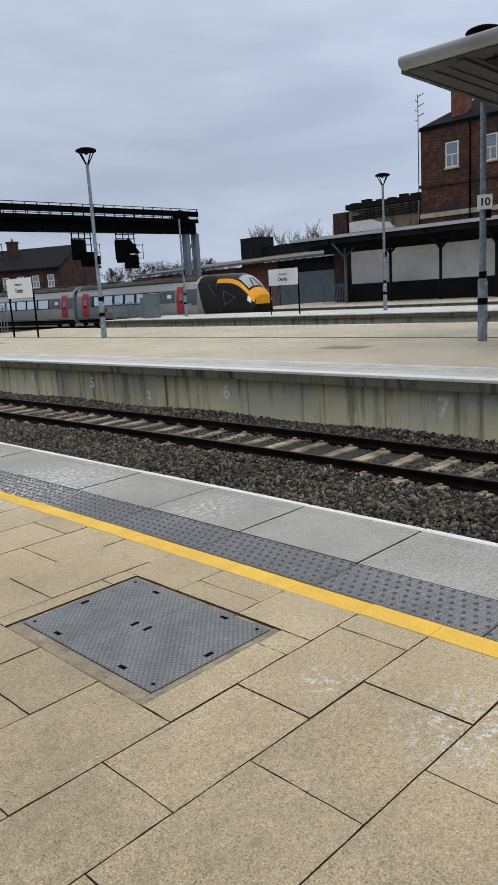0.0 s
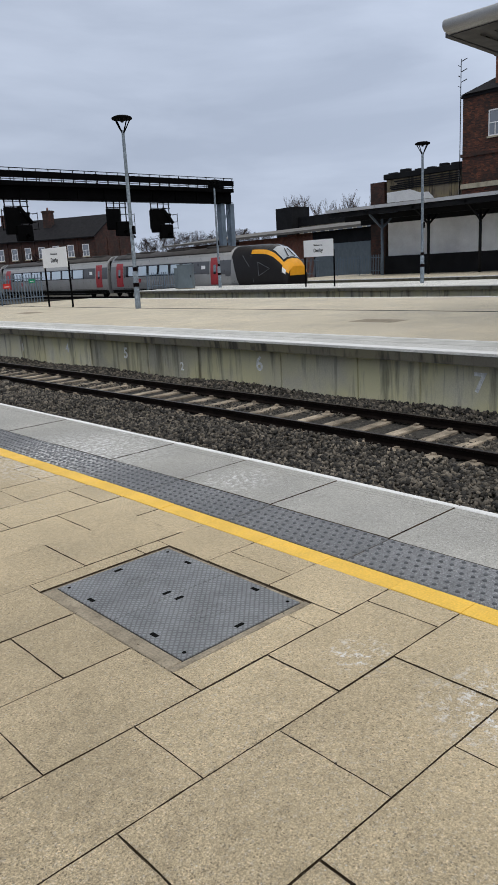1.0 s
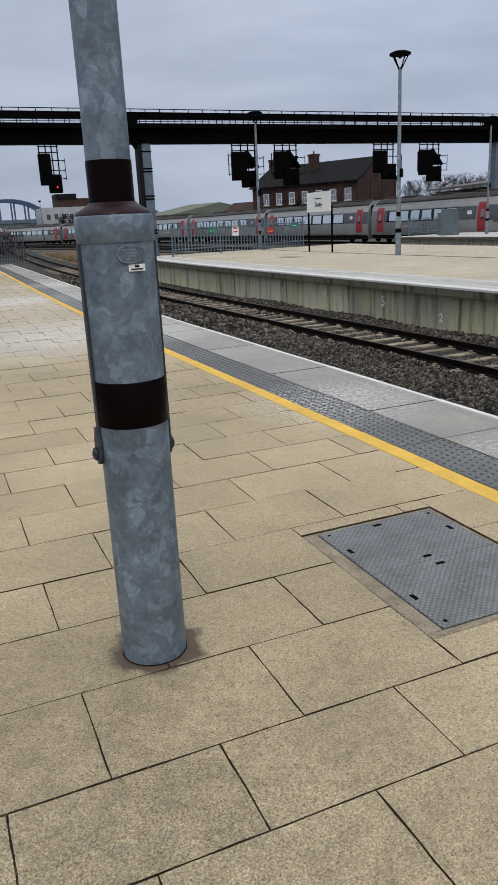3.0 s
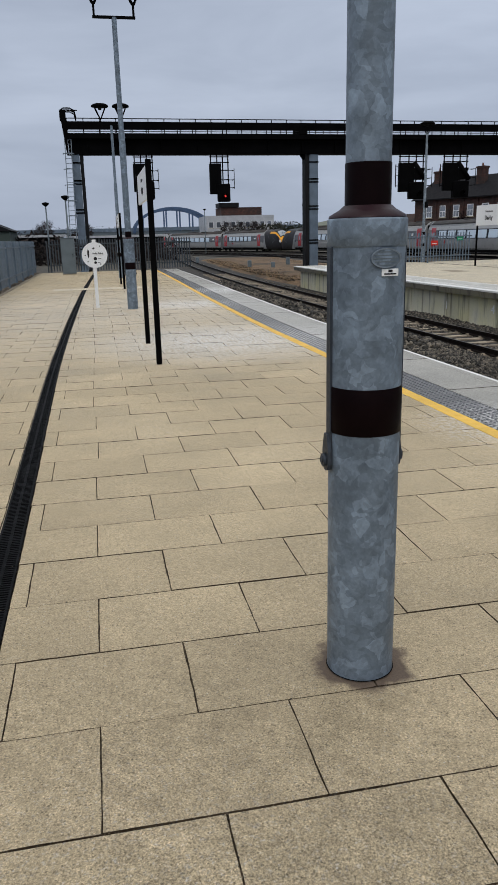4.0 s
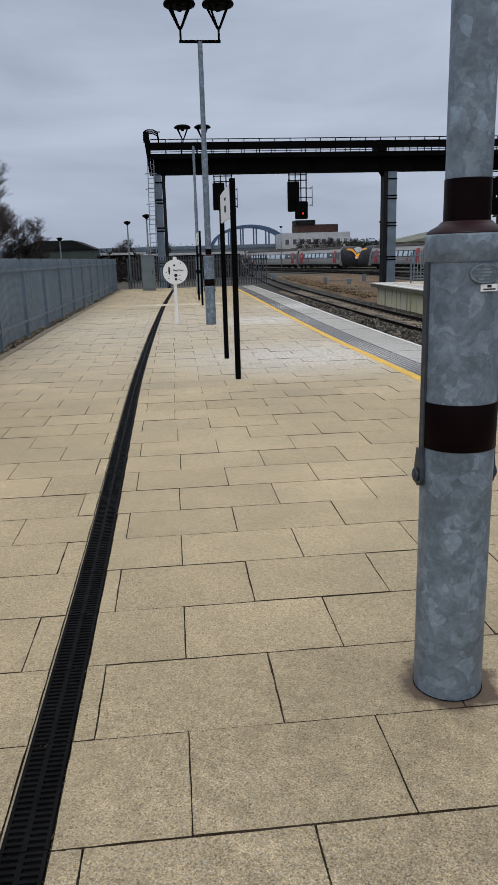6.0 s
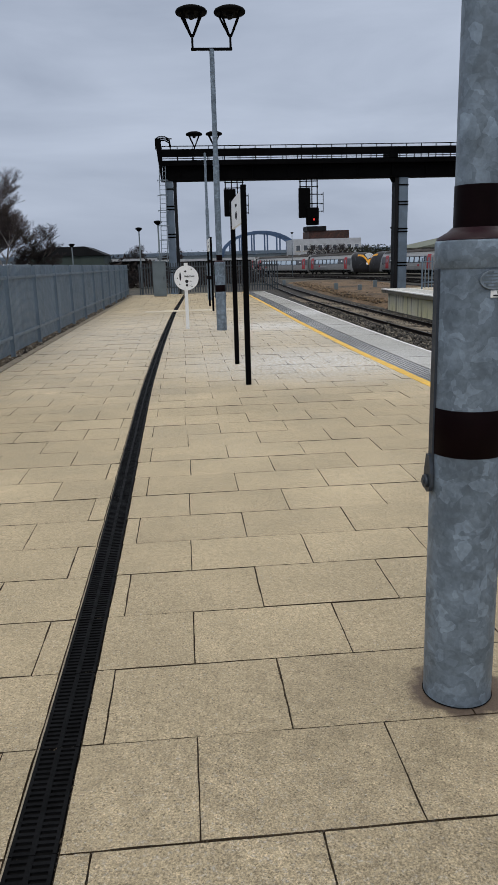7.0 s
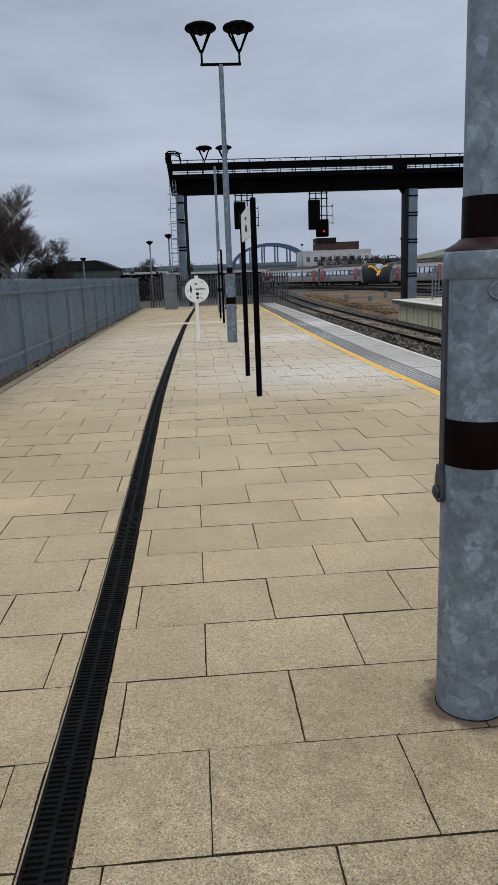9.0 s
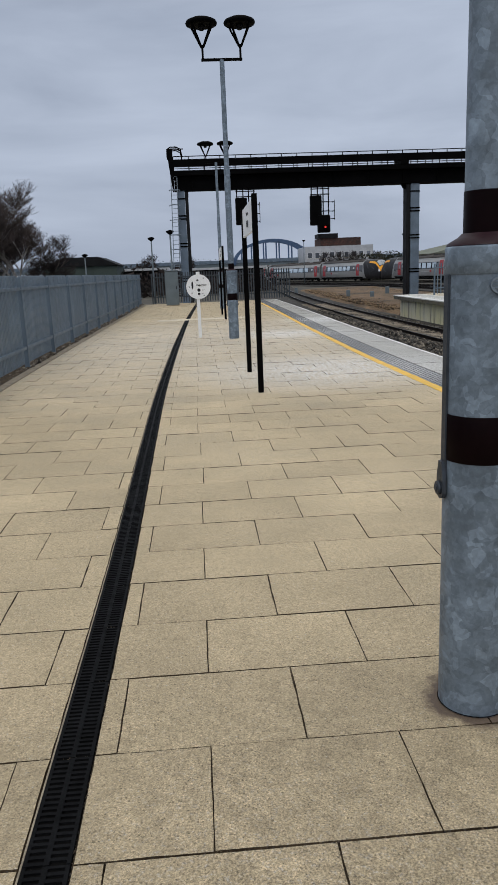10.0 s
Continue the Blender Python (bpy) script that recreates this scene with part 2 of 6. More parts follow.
def tread_material():
    """Galvanised steel plate with a raised tread."""
    m, n, l, b = nodes_of("tread_plate_steel")
    p = position(n)
    rot = n.new("ShaderNodeMapping")
    rot.inputs["Rotation"].default_value = (0, 0, radians(45))
    l.new(p, rot.inputs["Vector"])
    ch = n.new("ShaderNodeTexVoronoi")
    ch.inputs["Scale"].default_value = 42.0
    ch.inputs["Randomness"].default_value = 0.12
    ch.distance = "CHEBYCHEV"
    l.new(rot.outputs[0], ch.inputs["Vector"])
    lift = spread(n, l, ch.outputs["Distance"], 1.0, 0.0, 0.22, 0.42)
    f = times(n, l, spread(n, l, noise_tex(n, l, p, 5.0, 6.0, 0.65), 0.72, 1.2), spread(n, l, lift, 0.72, 1.18, 0, 1))
    c = scaled(n, l, (0.25, 0.258, 0.265), f)
    c = mixed(n, l, spread(n, l, noise_tex(n, l, p, 22.0, 6.0, 0.8), 0, 0.7, 0.66, 0.74), c, (0.6, 0.6, 0.62))
    l.new(c, b.inputs["Base Color"])
    b.inputs["Metallic"].default_value = 0.4
    l.new(spread(n, l, noise_tex(n, l, p, 9.0, 4.0), 0.36, 0.6), b.inputs["Roughness"])
    bumped(n, l, b, lift, 0.8, 0.004)
    return m


def stone_material(name, stops, rough=0.85):
    m, n, l, b = nodes_of(name)
    g = n.new("ShaderNodeNewGeometry")
    r = ramp(n, stops)
    l.new(g.outputs["Random Per Island"], r.inputs["Fac"])
    fine = noise_tex(n, l, g.outputs["Position"], 90.0, 4.0)
    l.new(scaled(n, l, r.outputs["Color"], times(n, l, spread(n, l, fine, 0.7, 1.3), spread(n, l, noise_tex(n, l, g.outputs["Position"], 1.2, 4.0), 0.75, 1.25))), b.inputs["Base Color"])
    b.inputs["Roughness"].default_value = rough
    bumped(n, l, b, fine, 0.4, 0.004)
    return m


def ground_material(name, stops, gscale=14.0):
    m, n, l, b = nodes_of(name)
    p = position(n)
    r = ramp(n, stops)
    l.new(noise_tex(n, l, p, 0.25, 8.0, 0.6), r.inputs["Fac"])
    v = n.new("ShaderNodeTexVoronoi")
    v.inputs["Scale"].default_value = gscale
    l.new(p, v.inputs["Vector"])
    sc = n.new("ShaderNodeSeparateColor")
    l.new(v.outputs["Color"], sc.inputs[0])
    l.new(scaled(n, l, r.outputs["Color"], spread(n, l, sc.outputs[0], 0.55, 1.5, 0, 1)), b.inputs["Base Color"])
    b.inputs["Roughness"].default_value = 0.95
    bumped(n, l, b, v.outputs["Distance"], 0.8, 0.04)
    return m


def glass_material(name, base, rough=0.05):
    m, n, l, b = nodes_of(name)
    b.inputs["Base Color"].default_value = (*base, 1)
    b.inputs["Roughness"].default_value = rough
    b.inputs["Specular IOR Level"].default_value = 1.0
    b.inputs["Coat Weight"].default_value = 1.0
    b.inputs["Coat Roughness"].default_value = 0.03
    b.inputs["Coat IOR"].default_value = 1.9
    return m


def lamp_material(name, colour, strength):
    m, n, l, b = nodes_of(name)
    b.inputs["Base Color"].default_value = (*colour, 1)
    b.inputs["Emission Color"].default_value = (*colour, 1)
    b.inputs["Emission Strength"].default_value = strength
    return m


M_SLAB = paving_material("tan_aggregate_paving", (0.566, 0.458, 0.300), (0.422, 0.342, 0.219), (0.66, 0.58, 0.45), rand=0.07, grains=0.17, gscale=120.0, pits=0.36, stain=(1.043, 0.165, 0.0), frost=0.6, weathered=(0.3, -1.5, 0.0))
M_COPING = paving_material("grey_coping_concrete", (0.415, 0.405, 0.375), (0.31, 0.302, 0.28), (0.70, 0.70, 0.70), rand=0.06, frost=0.4, pits=0.25)
M_TACTILE = paving_material("blue_grey_tactile_concrete", (0.20, 0.205, 0.215), (0.13, 0.135, 0.145), (0.5, 0.5, 0.52), rand=0.08, frost=0.4)
M_DOME = mat("dark_tactile_dome", (0.10, 0.105, 0.115), 0.7, var=0.2, scale=5)
M_BED = mat("joint_sand", (0.062, 0.047, 0.032), 0.95, var=0.75, scale=9, grain=0.5, gscale=70, spec=0.05)
M_JOINT = mat("joint_dirt", (0.07, 0.052, 0.034), 0.95, var=0.45, scale=5, grain=0.3, spec=0.05)
M_CONC = mat("surround_concrete", (0.30, 0.255, 0.19), 0.9, var=0.35, scale=7, grain=0.25, gscale=80, bump=0.5)
M_YELLOW = mat("yellow_line_paint", (0.86, 0.535, 0.085), 0.55, var=0.10, scale=4, grain=0.12, gscale=90, rand=0.05)
M_WHITE_LINE = mat("white_line_paint", (0.78, 0.78, 0.77), 0.6, var=0.1, scale=5, grain=0.1)
M_TAN_FAR = paving_material("far_platform_paving", (0.65, 0.575, 0.435), (0.50, 0.44, 0.335), (0.66, 0.64, 0.6), frost=0.6)
M_LIGHT_FAR = paving_material("far_platform_coping", (0.70, 0.695, 0.665), (0.56, 0.555, 0.53), (0.75, 0.75, 0.75), frost=0.5)
M_WALL = streaked_material("platform_wall_concrete", (0.64, 0.61, 0.475), (0.13, 0.122, 0.095), amount=0.7)
# Nosing colour holds drip stains plus the shadow line under the coping.
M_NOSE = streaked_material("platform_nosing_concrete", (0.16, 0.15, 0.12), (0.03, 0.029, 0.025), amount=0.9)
M_TACTILE_FAR = mat("pale_tactile_paving", (0.52, 0.515, 0.49), 0.8, var=0.2, scale=2, grain=0.2, gscale=30)
M_GALV = galvanised_material("galvanised_steel", (0.155, 0.198, 0.248))
M_BOLT = mat("dull_bolt_steel", (0.05, 0.06, 0.075), 0.5, 0.5, var=0.2, scale=20, bump=0)
M_GALV_FAR = galvanised_material("galvanised_steel_weathered", (0.20, 0.24, 0.28), 0.5, 9.0)
M_FENCE = mat("galvanised_fence_steel", (0.135, 0.178, 0.225), 0.5, 0.3, var=0.14, scale=1.2, rand=0.07, bump=0)
M_FENCE_DARK = mat("weathered_dark_fence_steel", (0.055, 0.066, 0.078), 0.6, 0.2, var=0.2, scale=1.2, rand=0.15, bump=0)
M_BAND = mat("dark_maroon_band", (0.0045, 0.0015, 0.002), 0.4, var=0.25, scale=9, bump=0.05, spec=0.06)
M_MAROON = mat("maroon_paint", (0.024, 0.009, 0.013), 0.4, var=0.2, scale=9, bump=0.05, spec=0.2)
M_BLACK = mat("black_paint", (0.003, 0.003, 0.0033), 0.55, var=0.25, scale=2, bump=0, spec=0.02)
M_GANTRY = mat("dark_gantry_paint", (0.003, 0.003, 0.0034), 0.7, var=0.35, scale=1.0, bump=0, spec=0.02)
M_STEELBLUE = mat("blue_grey_steel_paint", (0.125, 0.165, 0.215), 0.55, var=0.2, scale=1.5)
M_BLUEARCH = mat("blue_arch_paint", (0.065, 0.11, 0.20), 0.6, var=0.15, scale=0.3)
M_IRON = mat("black_cast_iron", (0.0055, 0.0057, 0.0064), 0.65, 0.0, var=0.5, scale=6, grain=0.3, gscale=90, spec=0.07)
M_TREAD = tread_material()
M_DARK = mat("void_shade_black", (0.004, 0.004, 0.004), 0.95, var=0.2, bump=0, spec=0.08)
M_SIGN = mat("white_sign_enamel", (0.80, 0.81, 0.82), 0.4, var=0.03, bump=0)
M_INK = mat("black_lettering", (0.012, 0.012, 0.014), 0.5, bump=0)
M_CHALK = mat("white_chalk_paint", (0.85, 0.86, 0.84), 0.9, var=0.25, scale=12)
M_RAIL = mat("rusty_rail_steel", (0.010, 0.007, 0.006), 0.7, 0.3, var=0.4, scale=5, spec=0.08)
M_RAILHEAD = mat("worn_rail_head", (0.055, 0.048, 0.045), 0.4, 0.6, var=0.25, scale=5)
M_SLEEPER = mat("weathered_sleeper_concrete", (0.31, 0.26, 0.20), 0.9, var=0.6, scale=3, grain=0.25, gscale=40, rand=0.2)
M_STONE = stone_material("ballast_stone", [(0.0, (0.010, 0.0095, 0.009)), (0.35, (0.032, 0.029, 0.025)), (0.7, (0.095, 0.083, 0.068)), (1.0, (0.22, 0.19, 0.15))])
M_BALLAST = ground_material("ballast_ground", [(0.25, (0.020, 0.018, 0.016)), (0.55, (0.042, 0.038, 0.032)), (0.8, (0.07, 0.06, 0.05))], 18.0)
M_GROUND = ground_material("rail_yard_ground", [(0.2, (0.035, 0.032, 0.026)), (0.5, (0.062, 0.056, 0.045)), (0.8, (0.078, 0.074, 0.05))], 3.0)
M_BROWN = ground_material("dead_weed_ground", [(0.3, (0.045, 0.036, 0.026)), (0.5, (0.13, 0.085, 0.048)), (0.7, (0.24, 0.15, 0.08))], 9.0)
M_BRICK = brick_material("soot_dark_brick", (0.09, 0.029, 0.019), (0.034, 0.015, 0.012), (0.05, 0.04, 0.035), 0.72)
M_BRICK_RED = brick_material("orange_red_brick", (0.19, 0.058, 0.032), (0.13, 0.042, 0.027), (0.16, 0.11, 0.08), 0.25)
M_BRICK_TALL = brick_material("tall_block_brick", (0.20, 0.062, 0.032), (0.03, 0.016, 0.013), (0.03, 0.026, 0.023), 0.85)
M_SLATE = mat("grey_roof_slate", (0.014, 0.014, 0.0165), 0.8, var=0.3, scale=2, spec=0.1)
M_RENDER_WHITE = mat("white_painted_render", (0.74, 0.75, 0.76), 0.8, var=0.12, scale=0.8)
M_STAINED = streaked_material("stained_parapet", (0.22, 0.18, 0.13), (0.02, 0.018, 0.016), amount=0.95)
M_CREAM = mat("cream_stone", (0.42, 0.38, 0.29), 0.85, var=0.3, scale=2)
M_CHARCOAL = mat("charcoal_cladding_and_shade", (0.013, 0.0135, 0.015), 0.6, var=0.3, scale=0.6, bump=0, spec=0.08)
M_CANOPY = mat("pale_canopy_metal", (0.50, 0.51, 0.53), 0.35, 0.3, var=0.12, scale=0.8, bump=0)
M_SHED_ROOF = mat("weathered_shed_roof", (0.13, 0.122, 0.11), 0.7, var=0.25, scale=0.6, bump=0)
M_NOSING = mat("dull_canopy_nosing", (0.40, 0.405, 0.415), 0.4, 0.3, var=0.15, scale=1.2, bump=0)
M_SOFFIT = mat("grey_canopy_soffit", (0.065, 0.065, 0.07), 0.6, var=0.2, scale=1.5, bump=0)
M_GREENSHED = mat("dark_green_cladding", (0.045, 0.062, 0.055), 0.7, var=0.2, scale=0.5, bump=0)
M_WHITE = mat("white_frame_paint", (0.75, 0.76, 0.78), 0.5, var=0.05, bump=0)
M_PANE = glass_material("dull_window_glass", (0.10, 0.115, 0.14))
M_GREY_CAB = mat("grey_cabinet_paint", (0.125, 0.155, 0.175), 0.5, var=0.12, scale=2, bump=0)
M_TRAIN_SILVER = mat("silver_train_paint", (0.28, 0.285, 0.29), 0.35, 0.25, var=0.10, scale=0.8, bump=0)
M_TRAIN_LIGHT = mat("pale_cantrail_paint", (0.37, 0.375, 0.38), 0.35, 0.1, var=0.08, scale=0.8, bump=0)
M_TRAIN_GREY = mat("grey_train_paint", (0.105, 0.11, 0.122), 0.35, 0.2, var=0.10, scale=0.8, bump=0)
M_TRAIN_RED = mat("red_door_paint", (0.34, 0.035, 0.042), 0.35, var=0.10, scale=2, bump=0)
M_TRAIN_DARK = mat("dark_brown_nose_paint", (0.008, 0.0065, 0.007), 0.42, var=0.15, scale=1, bump=0)
M_TRAIN_ROOF = mat("grimy_train_roof", (0.055, 0.05, 0.048), 0.75, var=0.3, scale=1, bump=0)
M_TRAIN_YELLOW = mat("warning_yellow_paint", (0.80, 0.36, 0.02), 0.4, var=0.08, scale=2, bump=0)
# Pale blue base paints the sky's reflection into the window colour.
M_TRAIN_GLASS = glass_material("train_glass_sky_tinted", (0.50, 0.62, 0.74))
M_SCREEN = glass_material("dark_windscreen_glass", (0.02, 0.025, 0.03))
M_WINDSCREEN = mat("black_tinted_screen", (0.006, 0.007, 0.009), 0.12, var=0.1, bump=0, spec=0.3)
# Grey base is lightened to carry the sky mirrored by the raked glass.
M_CABGLASS = glass_material("raked_cab_glass_sky_tint", (0.20, 0.235, 0.27))
M_UNDER = mat("underframe_black", (0.004, 0.004, 0.004), 0.8, var=0.3, bump=0, spec=0.08)
M_BARK = mat("grey_brown_bark", (0.075, 0.062, 0.055), 0.9, var=0.3, scale=4)
M_BIRCH = mat("pale_birch_bark", (0.26, 0.24, 0.225), 0.85, var=0.45, scale=3)
M_FINE_TWIG = mat("grey_brown_twig", (0.095, 0.078, 0.073), 0.9, var=0.3, scale=0.8, bump=0)
M_BIRCH_TWIG = mat("purple_brown_twig", (0.072, 0.057, 0.054), 0.9, var=0.3, scale=0.8, bump=0)
M_TWIG = mat("dark_twig", (0.026, 0.020, 0.019), 0.9, var=0.3, scale=0.5, bump=0)
M_SHRUB = mat("dull_scrub", (0.024, 0.026, 0.017), 0.95, var=0.4, scale=0.4, bump=0)
M_RED_LIGHT = lamp_material("red_signal_light", (1.0, 0.06, 0.05), 0.5)
M_GREEN_SIGN = mat("green_sign_enamel", (0.01, 0.23, 0.12), 0.5, var=0.05, bump=0)
M_RED_SIGN = mat("red_sign_enamel", (0.5, 0.03, 0.025), 0.5, var=0.05, bump=0)
M_GREENROOF = mat("pale_green_roof", (0.17, 0.185, 0.15), 0.8, var=0.1, scale=0.2, bump=0)

# ---------------------------------------------------------------- building helpers
def box(bm, x0, x1, y0, y1, z0, z1, bev=0.0):
    vs = [bm.verts.new((x, y, z)) for z in (z0, z1) for x, y in ((x0, y0), (x1, y0), (x1, y1), (x0, y1))]
    fs = [bm.faces.new([vs[i] for i in f]) for f in ((3, 2, 1, 0), (4, 5, 6, 7), (0, 1, 5, 4), (1, 2, 6, 5), (2, 3, 7, 6), (3, 0, 4, 7))]
    if bev:
        es = list({e for f in fs for e in f.edges})
        bmesh.ops.bevel(bm, geom=es, offset=bev, segments=1, affect="EDGES", profile=0.5)
    return vs


def tube(bm, p0, p1, r0, r1=None, seg=12, caps=True):
    p0, p1 = Vector(p0), Vector(p1)
    r1 = r0 if r1 is None else r1
    q = (p1 - p0).to_track_quat("Z", "X")
    rings = []
    for p, r in ((p0, r0), (p1, r1)):
        rings.append([bm.verts.new(p + q @ Vector((r * math.cos(a), r * math.sin(a), 0))) for a in [2 * math.pi * i / seg for i in range(seg)]])
    for i in range(seg):
        f = bm.faces.new((rings[0][i], rings[0][(i + 1) % seg], rings[1][(i + 1) % seg], rings[1][i]))
        f.smooth = seg > 6
    if caps:
        bm.faces.new(rings[0][::-1])
        bm.faces.new(rings[1])


def lathe(bm, profile, seg=28, centre=(0, 0)):
    """A turned form from (radius, height) pairs."""
    rings = [[bm.verts.new((centre[0] + r * math.cos(2 * math.pi * i / seg), centre[1] + r * math.sin(2 * math.pi * i / seg), z)) for i in range(seg)] for r, z in profile]
    for a, b in zip(rings, rings[1:]):
        for i in range(seg):
            bm.faces.new((a[i], a[(i + 1) % seg], b[(i + 1) % seg], b[i])).smooth = True
    for cap in (rings[0][::-1], rings[-1]):
        for e in bm.faces.new(cap).edges:
            e.smooth = False


def beam(bm, p0, p1, w, h):
    """A square bar from p0 to p1."""
    p0, p1 = Vector(p0), Vector(p1)
    q = (p1 - p0).to_track_quat("Z", "Y")
    a = [[bm.verts.new(p + q @ Vector((sx * w / 2, sy * h / 2, 0))) for sx, sy in ((-1, -1), (1, -1), (1, 1), (-1, 1))] for p in (p0, p1)]
    for i in range(4):
        bm.faces.new((a[0][i], a[0][(i + 1) % 4], a[1][(i + 1) % 4], a[1][i]))
    bm.faces.new(a[0][::-1])
    bm.faces.new(a[1])


def prism(bm, outline, axis_a, axis_b, along, origin=(0, 0, 0)):
    """An outline in the plane of two axes, pushed out along a third vector."""
    o, a, b, d = Vector(origin), Vector(axis_a), Vector(axis_b), Vector(along)
    lo = [bm.verts.new(o + a * u + b * v) for u, v in outline]
    hi = [bm.verts.new(v.co + d) for v in lo]
    n = len(lo)
    for i in range(n):
        bm.faces.new((lo[i], lo[(i + 1) % n], hi[(i + 1) % n], hi[i]))
    bm.faces.new(lo[::-1])
    bm.faces.new(hi)
    bmesh.ops.recalc_face_normals(bm, faces=bm.faces)


def mesh_of(name, bm, material):
    me = bpy.data.meshes.new(name)
    bm.to_mesh(me)
    bm.free()
    me.materials.append(material)
    return me


def part(name, bm, material, parent, label=""):
    """One mesh object out of a bmesh, under a thing or under a part."""
    ob = new(name, mesh_of(name, bm, material))
    ob.parent = parent
    return tagged(ob, label)


def thing(name, label, category, m=None, group="", kind=""):
    ob = tagged(new(name), label, category, group, kind)
    ob.empty_display_size = 0.1
    if m is not None:
        ob.matrix_basis = m
    return ob


def solid(name, bm, material, label, category, kind="", group=""):
    return tagged(new(name, mesh_of(name, bm, material)), label, category, group, kind)


def boxes(*rows):
    bm = bmesh.new()
    for r in rows:
        box(bm, *r)
    return bm


def lettering(name, text, size, material, parent, m, label=""):
    cu = bpy.data.curves.new(name, "FONT")
    cu.body, cu.size, cu.align_x, cu.align_y, cu.extrude = text, size, "CENTER", "CENTER", 0.003
    cu.resolution_u, cu.offset = 4, size * 0.022
    tmp = new("lettering_source", cu)
    bpy.context.view_layer.update()
    me = bpy.data.meshes.new_from_object(tmp)
    bpy.data.objects.remove(tmp)
    me.name = name
    me.materials.clear()
    me.materials.append(material)
    ob = new(name, me)
    ob.parent = parent
    ob.matrix_basis = m
    return tagged(ob, label)


def eased(y, knots):
    """A smooth line through a few (y, shift) knots."""
    if y <= knots[0][0]:
        return knots[0][1]
    for k in range(len(knots) - 1):
        (y0, v0), (y1, v1) = knots[k], knots[k + 1]
        if y <= y1:
            m0 = (v1 - knots[k - 1][1]) / (y1 - knots[k - 1][0]) if k else 0.0
            m1 = (knots[k + 2][1] - v0) / (knots[k + 2][0] - y0) if k + 2 < len(knots) else (v1 - v0) / (y1 - y0)
            u, h = (y - y0) / (y1 - y0), y1 - y0
            return v0 * (2 * u ** 3 - 3 * u * u + 1) + h * m0 * (u ** 3 - 2 * u * u + u) + v1 * (3 * u * u - 2 * u ** 3) + h * m1 * (u ** 3 - u * u)
    (y0, v0), (y1, v1) = knots[-2:]
    return v1 + (y - y1) * (v1 - v0) / (y1 - y0)


def bend(y):
    """Sideways drift of the near platform's edge along its length."""
    return eased(y, ((1, -0.02), (5, -0.06), (8, -0.10), (12, -0.15), (16, -0.13), (20, -0.09), (27, 0.03), (34, 0.14), (44, 0.24)))


def track_bend(y):
    """Sideways drift of the near track."""
    return eased(y, ((6, 0.0), (14, -0.18), (20, -0.34), (26, -0.46), (33, -0.48), (42, -0.38), (57, -0.06), (80, 0.95), (103, 2.4), (130, 4.8), (170, 9.5)))


def island_bend(y):
    """Sideways drift of the island platform."""
    return eased(y, ((8, 0.0), (16, -0.10), (25, -0.24), (31, -0.22), (37, -0.04), (44, 0.22)))


def far_curve(x, y):
    """The main lines swing away behind the station."""
    return x - 0.0021 * max(0, y - 82) ** 2


def ribbon(bm, profile, ys, shift):
    """A profile of (x, z) pairs swept along y, moved sideways by shift(y)."""
    rings = [[bm.verts.new((x + shift(y), y, z)) for x, z in profile] for y in ys]
    n = len(profile)
    for a, b in zip(rings, rings[1:]):
        for i in range(n):
            bm.faces.new((a[i], a[(i + 1) % n], b[(i + 1) % n], b[i]))
    for cap in (rings[0][::-1], rings[-1]):
        for e in bm.faces.new(cap).edges:
            e.smooth = False
    bmesh.ops.recalc_face_normals(bm, faces=bm.faces)


def steps(a, b, n):
    return [a + (b - a) * i / n for i in range(n + 1)]

# ---------------------------------------------------------------- ground and tracks
RAIL_Z = -1.0
EDGE, YEL0, YEL1, TAC0, TAC1 = 4.74, 3.38, 3.52, 3.535, 3.945
FAR_EDGE = 11.72

bm = bmesh.new()
box(bm, -2500, 2500, -2500, 2500, -1.8, -1.32)
solid("ground", bm, M_GROUND, "dull grey-brown railway yard ground", "ground", "structure")

bm = bmesh.new()
ribbon(bm, [(3.2, -1.6), (12.4, -1.6), (12.4, -1.20), (3.2, -1.20)], steps(-40, 150, 95), track_bend)
solid("ballast_bed", bm, M_BALLAST, "dark grey ballast bed under the near track", "ballast", "structure")
bm = bmesh.new()
ribbon(bm, [(26.2, -1.6), (35.6, -1.6), (35.6, -1.18), (26.2, -1.18)], steps(-40, 240, 70), lambda y: far_curve(0, y))
solid("ballast_bed", bm, M_BALLAST, "dark ballast bed between the island platforms", "ballast", "structure")
bm = bmesh.new()
ribbon(bm, [(42.0, -1.6), (48.6, -1.6), (48.6, -1.17), (42.0, -1.17)], steps(-40, 240, 70), lambda y: far_curve(0, y))
solid("ballast_bed", bm, M_BALLAST, "dark ballast bed under the train", "ballast", "structure")
bm = bmesh.new()
ribbon(bm, [(12.3, -1.6), (25.5, -1.6), (23.5, -1.08), (20.0, -0.98), (15.5, -1.0), (13.2, -1.14)], steps(43, 106, 42), lambda y: 0.22 * math.sin(y * 0.45) + 0.12 * math.sin(y * 1.3) + track_bend(y))
solid("ground_patch", bm, M_BROWN, "rust-brown dead weeds between the tracks", "ground", "structure")


